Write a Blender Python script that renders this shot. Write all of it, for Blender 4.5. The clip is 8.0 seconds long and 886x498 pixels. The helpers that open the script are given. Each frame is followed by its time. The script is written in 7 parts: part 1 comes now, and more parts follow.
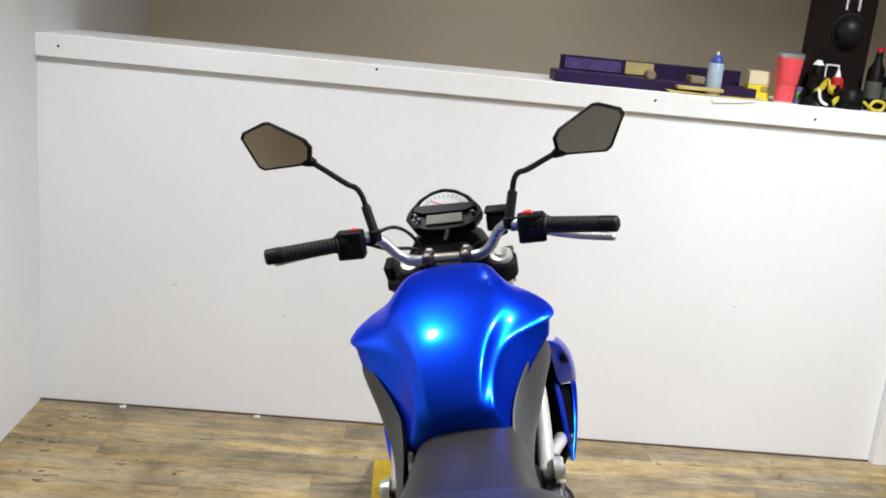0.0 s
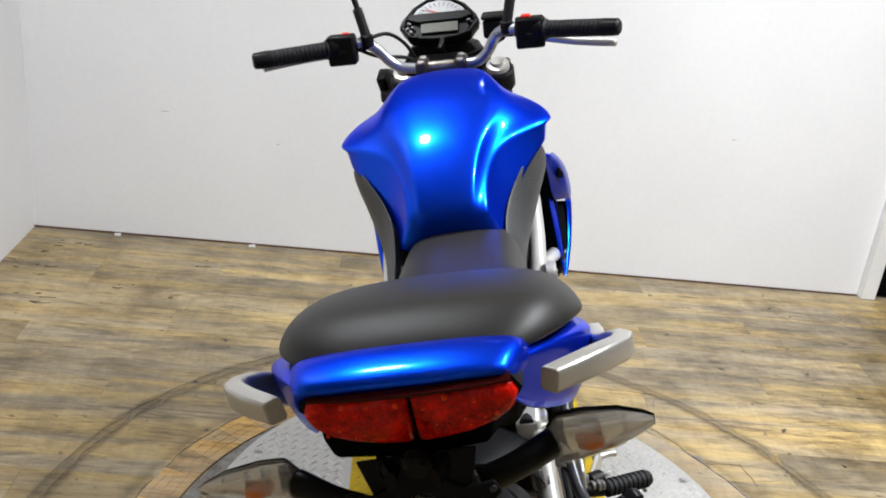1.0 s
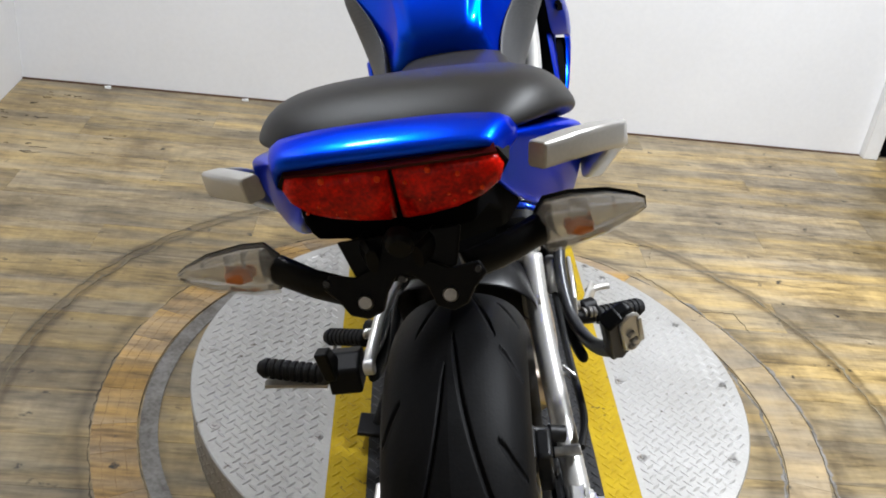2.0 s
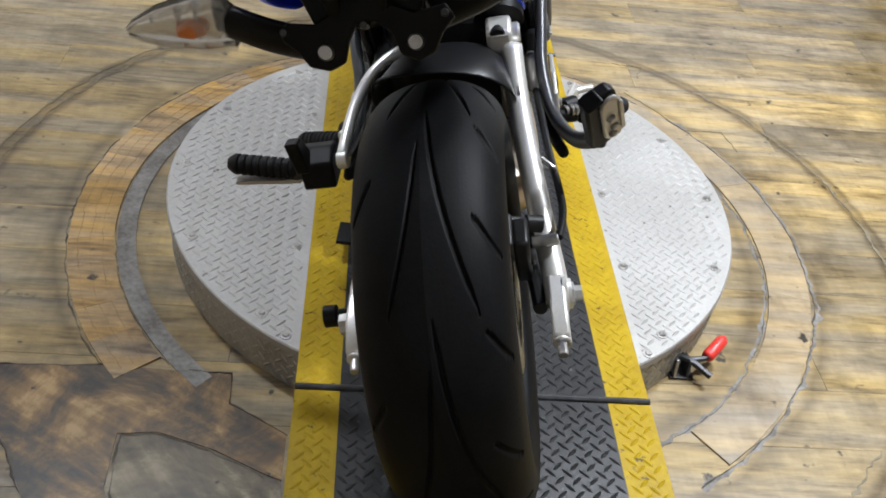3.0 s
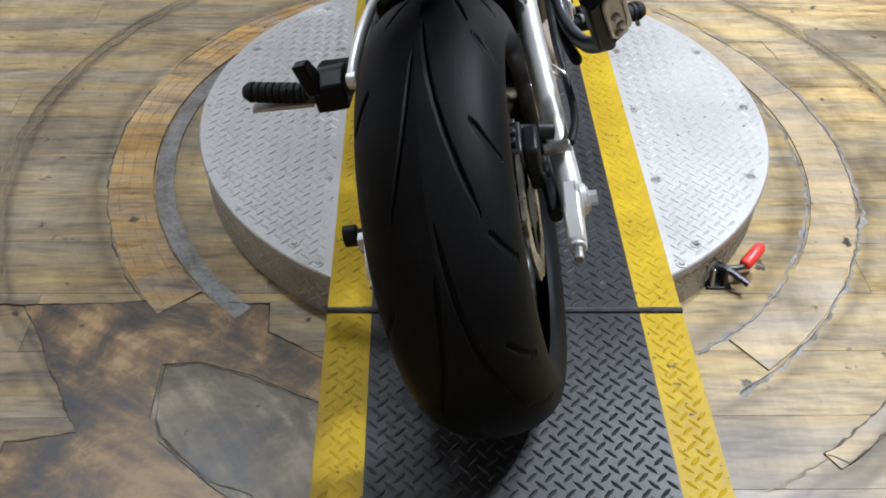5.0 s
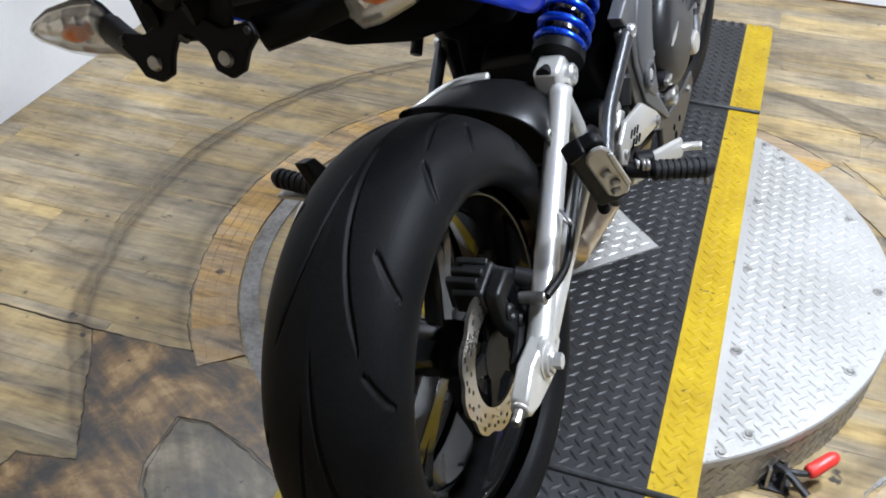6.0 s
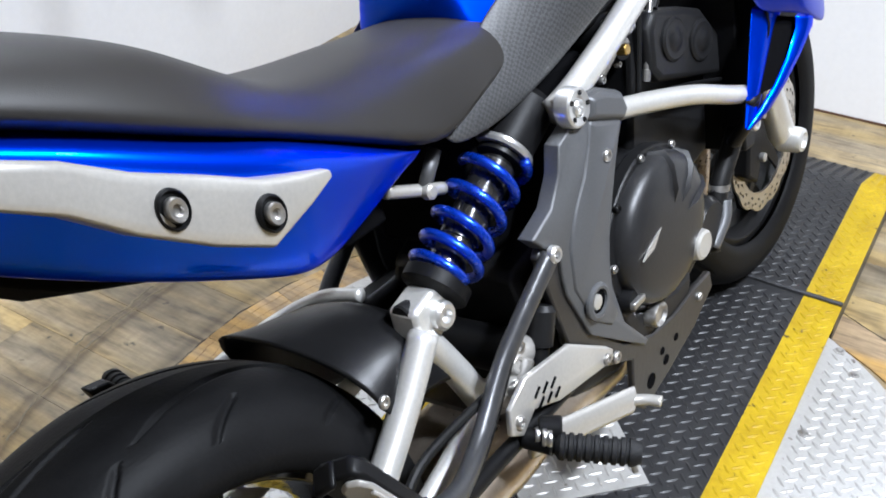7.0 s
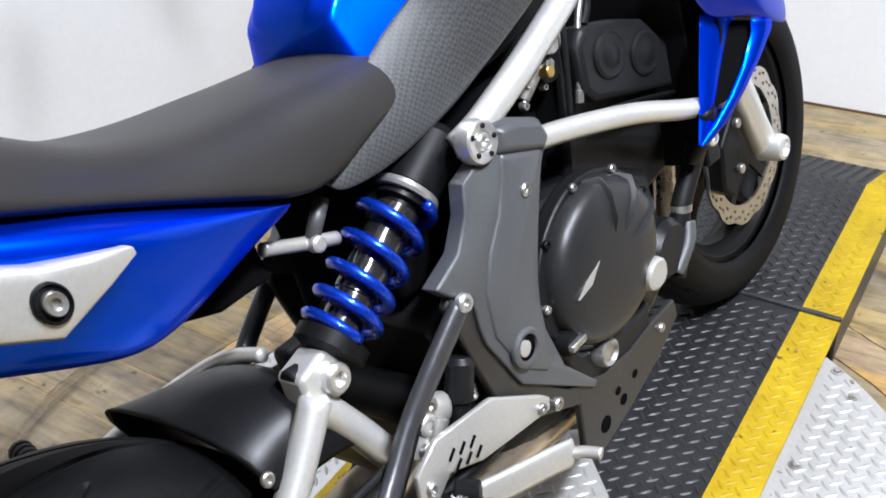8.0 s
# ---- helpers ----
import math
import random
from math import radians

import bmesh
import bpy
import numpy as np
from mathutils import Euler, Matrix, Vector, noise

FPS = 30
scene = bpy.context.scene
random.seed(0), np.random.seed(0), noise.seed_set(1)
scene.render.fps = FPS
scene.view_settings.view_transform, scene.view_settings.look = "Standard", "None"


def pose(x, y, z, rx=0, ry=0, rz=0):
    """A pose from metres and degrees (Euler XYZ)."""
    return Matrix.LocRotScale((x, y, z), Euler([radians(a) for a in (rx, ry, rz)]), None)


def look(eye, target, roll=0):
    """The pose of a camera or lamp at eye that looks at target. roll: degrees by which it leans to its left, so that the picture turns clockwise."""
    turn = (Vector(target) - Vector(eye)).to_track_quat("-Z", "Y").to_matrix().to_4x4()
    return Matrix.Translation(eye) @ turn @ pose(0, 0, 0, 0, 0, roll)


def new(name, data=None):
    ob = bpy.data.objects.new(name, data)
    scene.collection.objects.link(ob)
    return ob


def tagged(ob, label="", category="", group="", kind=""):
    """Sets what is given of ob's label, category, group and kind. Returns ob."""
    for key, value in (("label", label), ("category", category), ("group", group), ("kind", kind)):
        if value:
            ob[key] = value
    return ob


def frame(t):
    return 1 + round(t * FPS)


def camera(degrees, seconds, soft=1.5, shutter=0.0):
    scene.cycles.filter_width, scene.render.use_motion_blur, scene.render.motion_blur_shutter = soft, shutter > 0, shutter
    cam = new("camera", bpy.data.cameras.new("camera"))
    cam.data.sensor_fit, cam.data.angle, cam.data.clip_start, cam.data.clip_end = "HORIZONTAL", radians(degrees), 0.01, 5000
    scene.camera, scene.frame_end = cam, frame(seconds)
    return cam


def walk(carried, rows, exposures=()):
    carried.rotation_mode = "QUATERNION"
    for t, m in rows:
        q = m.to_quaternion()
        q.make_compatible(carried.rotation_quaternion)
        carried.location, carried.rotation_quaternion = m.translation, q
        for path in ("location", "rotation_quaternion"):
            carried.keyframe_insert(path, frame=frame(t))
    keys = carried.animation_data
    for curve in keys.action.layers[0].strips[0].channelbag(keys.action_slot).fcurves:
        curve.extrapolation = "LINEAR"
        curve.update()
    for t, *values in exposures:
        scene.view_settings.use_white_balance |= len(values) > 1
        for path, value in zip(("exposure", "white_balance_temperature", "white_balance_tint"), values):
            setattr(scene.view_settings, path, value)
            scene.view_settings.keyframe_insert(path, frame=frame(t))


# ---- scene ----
cam = camera(50.2, 8.0, soft=1.85)

PATH = [
    (0, (-0.3, -0.826, 1.572), (-0.192, 1.107, 1.072), 5.7),
    (0.2, (-0.297, -0.825, 1.560), (-0.182, 1.098, 1.024), 5.7),
    (0.5, (-0.29, -0.823, 1.532), (-0.157, 1.069, 0.896), 5.7),
    (1, (-0.283, -0.822, 1.474), (-0.143, 1.012, 0.688), 6.6),
    (1.2, (-0.276, -0.82, 1.453), (-0.127, 0.997, 0.631), 7.0),
    (2.3, (-0.249, -0.84, 1.348), (-0.082, 0.831, 0.262), 7.4),
    (2.5, (-0.241, -0.843, 1.329), (-0.063, 0.792, 0.192), 7.4),
    (3, (-0.227, -0.85, 1.284), (-0.026, 0.692, 0.026), 8.2),
    (3.5, (-0.213, -0.862, 1.233), (0.013, 0.58, -0.135), 9.2),
    (4, (-0.206, -0.878, 1.199), (0.045, 0.498, -0.23), 9.1),
    (4.5, (-0.211, -0.89, 1.202), (0.019, 0.489, -0.228), 6.7),
    (4.7, (-0.211, -0.891, 1.222), (-0.029, 0.515, -0.189), 4.2),
    (5.8, (0.187, -0.842, 1.297), (-0.243, 0.69, 0.086), 1.1),
    (6, (0.218, -0.739, 1.274), (-0.286, 0.753, 0.041), 0.7),
    (6.2, (0.233, -0.611, 1.284), (-0.25, 0.896, 0.062), 2.4),
    (6.5, (0.286, -0.48, 1.286), (-0.255, 1.01, 0.066), -0.4),
    (6.6, (0.31, -0.423, 1.285), (-0.295, 1.038, 0.061), -1.3),
    (7, (0.418, -0.204, 1.28), (-0.463, 1.175, 0.129), -0.7),
    (7.5, (0.489, -0.061, 1.269), (-0.494, 1.261, 0.134), -5.3),
    (8, (0.5, -0.039, 1.263), (-0.476, 1.287, 0.128), -5.7),
]
EXPOSURES = [(0, 0.12, 6550, 9), (1, 0.1, 6450, 9), (2.5, 0.15, 6250, 9), (4.5, 0.2, 6050, 10), (6, 0.37, 5850, 9), (6.5, 0.36, 5850, 9), (7, 0.47, 5950, 10), (8, 0.48, 6050, 11)]
walk(cam, [(t, look(eye, target, roll)) for t, eye, target, roll in PATH], EXPOSURES)

# ---- light: closed workshop, unseen ceiling lamps only, two of them added as fill ----
world = bpy.data.worlds.new("world")
scene.world = world
world.use_nodes = True
world.node_tree.nodes["Background"].inputs[0].default_value = (0.9, 0.95, 1.0, 1)
world.node_tree.nodes["Background"].inputs[1].default_value = 0.0


def ceiling_lamp_light(x, y, z, size, watts, colour):
    data = bpy.data.lights.new("lamp_light", "AREA")
    data.shape, data.size = "DISK", size
    data.energy, data.color, data.spread = watts, colour, radians(138)
    ob = new("lamp_light", data)
    ob.matrix_world = look((x, y, z), (x, y + 0.01, 0.0))
    return ob


UNIT = 0.94  # the room is laid out on a grid of 0.94 m
CEIL = 3.0
LAMPS = [  # x, y, size, watts
    (1.30, 0.35, 0.24, 58),
    (1.30, 1.25, 0.24, 53),
    (-1.15, 1.30, 0.30, 30),
    # added lamp far behind: lights the rear walls for the mirrors
    (-0.30, -4.70, 0.16, 55),
    # added lamp past the partition: brightens the beige far wall
    (0.20, 3.55, 0.12, 5),
]
for lx, ly, la, lw in LAMPS:
    ceiling_lamp_light(lx * UNIT, ly * UNIT, (CEIL - 0.075) * UNIT, la * UNIT, lw * UNIT * UNIT, (0.96, 0.985, 1.025))

# ---- materials ----


def nodes_of(name):
    m = bpy.data.materials.new(name)
    m.use_nodes = True
    t = m.node_tree
    return m, t, t.nodes["Principled BSDF"]


def surface(name, c1, c2=None, rough=0.5, metal=0.0, scale=6.0, fine=90.0, bump=0.15, rvar=0.12, coat=0.0, spec=0.5, ior=1.5, specks=None, stretch=(1, 1, 1), depth=0.002, per_object=0.0):
    """A material with colour varied at two scales, varied roughness and fine relief."""
    m, t, p = nodes_of(name)
    n, l = t.nodes, t.links
    c2 = c2 or tuple(v * 0.75 for v in c1)
    co = n.new("ShaderNodeTexCoord")
    mp = n.new("ShaderNodeMapping")
    mp.inputs["Scale"].default_value = stretch
    l.new(co.outputs["Object"], mp.inputs["Vector"])
    big = n.new("ShaderNodeTexNoise")
    big.inputs["Scale"].default_value, big.inputs["Detail"].default_value = scale, 4
    small = n.new("ShaderNodeTexNoise")
    small.inputs["Scale"].default_value, small.inputs["Detail"].default_value = fine, 3
    for q in (big, small):
        l.new(mp.outputs[0], q.inputs["Vector"])
    mix = n.new("ShaderNodeMath")
    mix.operation = "MULTIPLY_ADD"
    mix.inputs[1].default_value = 0.4
    l.new(small.outputs["Fac"], mix.inputs[0])
    half = n.new("ShaderNodeMath")
    half.operation = "MULTIPLY"
    half.inputs[1].default_value = 0.6
    l.new(big.outputs["Fac"], half.inputs[0])
    l.new(half.outputs[0], mix.inputs[2])
    ramp = n.new("ShaderNodeValToRGB")
    ramp.color_ramp.elements[0].position, ramp.color_ramp.elements[1].position = 0.36, 0.64
    ramp.color_ramp.elements[0].color, ramp.color_ramp.elements[1].color = (*c2, 1), (*c1, 1)
    l.new(mix.outputs[0], ramp.inputs["Fac"])
    out = ramp.outputs["Color"]
    if per_object:
        info = n.new("ShaderNodeObjectInfo")
        hsv = n.new("ShaderNodeHueSaturation")
        rng = n.new("ShaderNodeMapRange")
        rng.inputs["To Min"].default_value, rng.inputs["To Max"].default_value = 1 - per_object, 1 + per_object
        l.new(info.outputs["Random"], rng.inputs["Value"])
        l.new(rng.outputs[0], hsv.inputs["Value"])
        l.new(out, hsv.inputs["Color"])
        out = hsv.outputs["Color"]
    if specks:
        # scattered dirt: colour, size, lower threshold
        dirt = n.new("ShaderNodeTexNoise")
        dirt.inputs["Scale"].default_value, dirt.inputs["Detail"].default_value = specks[1], 7
        l.new(co.outputs["Object"], dirt.inputs["Vector"])
        edge = n.new("ShaderNodeMapRange")
        edge.inputs["From Min"].default_value, edge.inputs["From Max"].default_value = specks[2], specks[2] + 0.06
        l.new(dirt.outputs["Fac"], edge.inputs["Value"])
        over = n.new("ShaderNodeMix")
        over.data_type = "RGBA"
        l.new(edge.outputs[0], over.inputs["Factor"])
        l.new(out, over.inputs["A"])
        over.inputs["B"].default_value = (*specks[0], 1)
        out = over.outputs["Result"]
    l.new(out, p.inputs["Base Color"])
    rr = n.new("ShaderNodeMapRange")
    rr.inputs["To Min"].default_value, rr.inputs["To Max"].default_value = max(0.02, rough - rvar), min(1, rough + rvar)
    l.new(mix.outputs[0], rr.inputs["Value"])
    l.new(rr.outputs[0], p.inputs["Roughness"])
    p.inputs["Metallic"].default_value = metal
    p.inputs["Specular IOR Level"].default_value = spec
    p.inputs["Coat Weight"].default_value, p.inputs["IOR"].default_value = coat, ior
    p.inputs["Coat Roughness"].default_value = 0.09
    if bump:
        b = n.new("ShaderNodeBump")
        b.inputs["Strength"].default_value, b.inputs["Distance"].default_value = bump, depth
        l.new(small.outputs["Fac"], b.inputs["Height"])
        l.new(b.outputs[0], p.inputs["Normal"])
    return m


def plank_material(name, light, dark, greyed, rough=0.4, worn=0.45, spots=3.3):
    """Printed wood plank: long grain along x, tone per plank, scuffs."""
    m, t, p = nodes_of(name)
    n, l = t.nodes, t.links
    co = n.new("ShaderNodeTexCoord")
    info = n.new("ShaderNodeObjectInfo")
    far = n.new("ShaderNodeVectorMath")
    far.operation = "MULTIPLY_ADD"
    far.inputs[1].default_value = (37.0, 53.0, 11.0)
    l.new(info.outputs["Random"], far.inputs[0])
    l.new(co.outputs["Object"], far.inputs[2])
    mp = n.new("ShaderNodeMapping")
    mp.inputs["Scale"].default_value = (2.0, 13, 1)
    l.new(far.outputs[0], mp.inputs["Vector"])
    grain = n.new("ShaderNodeTexNoise")
    grain.inputs["Scale"].default_value, grain.inputs["Detail"].default_value, grain.inputs["Distortion"].default_value = 2.2, 8, 0.6
    l.new(mp.outputs[0], grain.inputs["Vector"])
    ramp = n.new("ShaderNodeValToRGB")
    e = ramp.color_ramp.elements
    e[0].position, e[1].position = 0.37, 0.66
    e[0].color, e[1].color = (*dark, 1), (*light, 1)
    mid = ramp.color_ramp.elements.new(0.5)
    mid.color = (*[0.45 * a + 0.55 * b for a, b in zip(dark, light)], 1)
    thin = n.new("ShaderNodeTexNoise")
    thin.inputs["Scale"].default_value, thin.inputs["Detail"].default_value = 9.0, 5
    l.new(mp.outputs[0], thin.inputs["Vector"])
    streak = n.new("ShaderNodeMath")
    streak.operation = "MULTIPLY_ADD"
    streak.inputs[1].default_value = 0.45
    l.new(thin.outputs["Fac"], streak.inputs[0])
    keep = n.new("ShaderNodeMath")
    keep.operation = "MULTIPLY"
    keep.inputs[1].default_value = 0.62
    l.new(grain.outputs["Fac"], keep.inputs[0])
    l.new(keep.outputs[0], streak.inputs[2])
    l.new(streak.outputs[0], ramp.inputs["Fac"])
    # greyed, worn cloud patches across the grain
    patch = n.new("ShaderNodeTexNoise")
    patch.inputs["Scale"].default_value, patch.inputs["Detail"].default_value = spots, 8
    patch.inputs["Roughness"].default_value = 0.66
    l.new(far.outputs[0], patch.inputs["Vector"])
    pr = n.new("ShaderNodeMapRange")
    pr.inputs["From Min"].default_value, pr.inputs["From Max"].default_value = 0.46, 0.66
    pr.inputs["To Max"].default_value = worn
    l.new(patch.outputs["Fac"], pr.inputs["Value"])
    mix = n.new("ShaderNodeMix")
    mix.data_type = "RGBA"
    l.new(pr.outputs[0], mix.inputs["Factor"])
    l.new(ramp.outputs["Color"], mix.inputs["A"])
    mix.inputs["B"].default_value = (*greyed, 1)
    hsv = n.new("ShaderNodeHueSaturation")
    rng = n.new("ShaderNodeMapRange")
    rng.inputs["To Min"].default_value, rng.inputs["To Max"].default_value = 0.80, 1.16
    l.new(info.outputs["Random"], rng.inputs["Value"])
    # strips of differing tone inside each board
    stripmap = n.new("ShaderNodeMapping")
    stripmap.inputs["Scale"].default_value = (0.9, 16, 1)
    l.new(far.outputs[0], stripmap.inputs["Vector"])
    strips = n.new("ShaderNodeTexNoise")
    strips.inputs["Scale"].default_value, strips.inputs["Detail"].default_value = 1.0, 1
    l.new(stripmap.outputs[0], strips.inputs["Vector"])
    tone = n.new("ShaderNodeMapRange")
    tone.inputs["From Min"].default_value, tone.inputs["From Max"].default_value = 0.34, 0.66
    tone.inputs["To Min"].default_value, tone.inputs["To Max"].default_value = 0.80, 1.16
    l.new(strips.outputs["Fac"], tone.inputs["Value"])
    level = n.new("ShaderNodeMath")
    level.operation = "MULTIPLY"
    l.new(rng.outputs[0], level.inputs[0])
    l.new(tone.outputs[0], level.inputs[1])
    l.new(level.outputs[0], hsv.inputs["Value"])
    hue = n.new("ShaderNodeMapRange")
    hue.inputs["From Min"].default_value, hue.inputs["From Max"].default_value = 0.36, 0.62
    hue.inputs["To Min"].default_value, hue.inputs["To Max"].default_value = 0.76, 1.10
    l.new(strips.outputs["Fac"], hue.inputs["Value"])
    l.new(hue.outputs[0], hsv.inputs["Saturation"])
    l.new(mix.outputs["Result"], hsv.inputs["Color"])
    # dark specks of wear
    spk = n.new("ShaderNodeTexNoise")
    spk.inputs["Scale"].default_value, spk.inputs["Detail"].default_value = 26, 6
    l.new(far.outputs[0], spk.inputs["Vector"])
    sr = n.new("ShaderNodeMapRange")
    sr.inputs["From Min"].default_value, sr.inputs["From Max"].default_value = 0.675, 0.74
    l.new(spk.outputs["Fac"], sr.inputs["Value"])
    mx2 = n.new("ShaderNodeMix")
    mx2.data_type = "RGBA"
    l.new(sr.outputs[0], mx2.inputs["Factor"])
    l.new(hsv.outputs["Color"], mx2.inputs["A"])
    mx2.inputs["B"].default_value = (0.035, 0.028, 0.02, 1)
    # saw marks across the board
    sawmap = n.new("ShaderNodeMapping")
    sawmap.inputs["Scale"].default_value = (40, 3, 1)
    l.new(far.outputs[0], sawmap.inputs["Vector"])
    saw = n.new("ShaderNodeTexNoise")
    saw.inputs["Scale"].default_value, saw.inputs["Detail"].default_value = 2.0, 3
    l.new(sawmap.outputs[0], saw.inputs["Vector"])
    sawr = n.new("ShaderNodeMapRange")
    sawr.inputs["From Min"].default_value, sawr.inputs["From Max"].default_value = 0.3, 0.7
    sawr.inputs["To Min"].default_value, sawr.inputs["To Max"].default_value = 0.93, 1.05
    l.new(saw.outputs["Fac"], sawr.inputs["Value"])
    cut = n.new("ShaderNodeMix")
    cut.data_type, cut.blend_type = "RGBA", "MULTIPLY"
    cut.inputs["Factor"].default_value = 1.0
    l.new(mx2.outputs["Result"], cut.inputs["A"])
    l.new(sawr.outputs[0], cut.inputs["B"])
    # cloudy grime across boards and a worn tyre ring round the turntable
    geo = n.new("ShaderNodeNewGeometry")
    cloud = n.new("ShaderNodeTexNoise")
    cloud.inputs["Scale"].default_value, cloud.inputs["Detail"].default_value, cloud.inputs["Roughness"].default_value = 4.2, 8, 0.68
    l.new(geo.outputs["Position"], cloud.inputs["Vector"])
    dist = n.new("ShaderNodeVectorMath")
    dist.operation = "DISTANCE"
    dist.inputs[1].default_value = (-0.005 * UNIT, 0.872 * UNIT, 0.0)
    l.new(geo.outputs["Position"], dist.inputs[0])
    wob = n.new("ShaderNodeMath")
    wob.operation = "MULTIPLY_ADD"
    wob.inputs[1].default_value = 0.07
    l.new(cloud.outputs["Fac"], wob.inputs[0])
    l.new(dist.outputs["Value"], wob.inputs[2])
    band = n.new("ShaderNodeValToRGB")
    be = band.color_ramp.elements
    be[0].position, be[1].position = 0.60, 1.0
    be[0].color = be[1].color = (0, 0, 0, 1)
    for at, v in ((0.63, 0.6), (0.665, 0.2), (0.74, 0.05), (0.762, 0.6), (0.785, 0.15), (0.86, 0.0), (0.905, 0.25), (0.921, 0.9), (0.932, 0.55), (0.945, 0.75), (0.957, 0.1)):
        q = be.new(at)
        q.color = (v, v, v, 1)
    unit = n.new("ShaderNodeMath")
    unit.operation = "DIVIDE"
    unit.inputs[1].default_value = 1.2 * UNIT
    l.new(wob.outputs[0], unit.inputs[0])
    l.new(unit.outputs[0], band.inputs["Fac"])
    grime = n.new("ShaderNodeMapRange")
    grime.inputs["From Min"].default_value, grime.inputs["From Max"].default_value = 0.44, 0.72
    grime.inputs["To Max"].default_value = 0.85
    l.new(cloud.outputs["Fac"], grime.inputs["Value"])
    both_m = n.new("ShaderNodeMath")
    both_m.operation = "MAXIMUM"
    l.new(grime.outputs[0], both_m.inputs[0])
    l.new(band.outputs["Color"], both_m.inputs[1])
    mx3 = n.new("ShaderNodeMix")
    mx3.data_type, mx3.blend_type = "RGBA", "MULTIPLY"
    l.new(both_m.outputs[0], mx3.inputs["Factor"])
    l.new(cut.outputs["Result"], mx3.inputs["A"])
    mx3.inputs["B"].default_value = (0.27, 0.235, 0.19, 1)
    l.new(mx3.outputs["Result"], p.inputs["Base Color"])
    rr = n.new("ShaderNodeMapRange")
    rr.inputs["To Min"].default_value, rr.inputs["To Max"].default_value = rough - 0.12, rough + 0.2
    l.new(patch.outputs["Fac"], rr.inputs["Value"])
    l.new(rr.outputs[0], p.inputs["Roughness"])
    b = n.new("ShaderNodeBump")
    b.inputs["Strength"].default_value, b.inputs["Distance"].default_value = 0.25, 0.001
    l.new(grain.outputs["Fac"], b.inputs["Height"])
    l.new(b.outputs[0], p.inputs["Normal"])
    return m


def glass(name, colour=(1, 1, 1), rough=0.02):
    m, t, p = nodes_of(name)
    p.inputs["Base Color"].default_value = (*colour, 1)
    p.inputs["Roughness"].default_value = rough
    p.inputs["Transmission Weight"].default_value = 1.0
    p.inputs["IOR"].default_value = 1.45
    return m


WHITE = surface("white_paint", (0.80, 0.80, 0.81), (0.76, 0.76, 0.77), 0.55, scale=2.2, fine=60, bump=0.08)
TRIMW = surface("white_trim_paint", (0.80, 0.80, 0.80), (0.74, 0.74, 0.73), 0.45, scale=4, fine=50, bump=0.12)
BEIGE = surface("beige_wall_paint", (0.74, 0.65, 0.50), (0.70, 0.61, 0.47), 0.7, scale=2, fine=80, bump=0.1)
GREYWALL = surface("grey_wall_paint", (0.80, 0.79, 0.77), (0.75, 0.74, 0.72), 0.7, scale=3)
CEILM = surface("ceiling_paint", (0.80, 0.79, 0.77), (0.74, 0.73, 0.71), 0.8, scale=3, fine=40)
PLANK = plank_material("wood_plank", (0.39, 0.290, 0.140), (0.128, 0.091, 0.043), (0.26, 0.215, 0.135), 0.34)
RINGP = plank_material("pale_ring_wood", (0.38, 0.29, 0.17), (0.20, 0.15, 0.085), (0.36, 0.31, 0.23), 0.36, worn=0.6)
RINGW = plank_material("ring_wood", (0.48, 0.30, 0.105), (0.16, 0.095, 0.033), (0.36, 0.25, 0.115), 0.40)


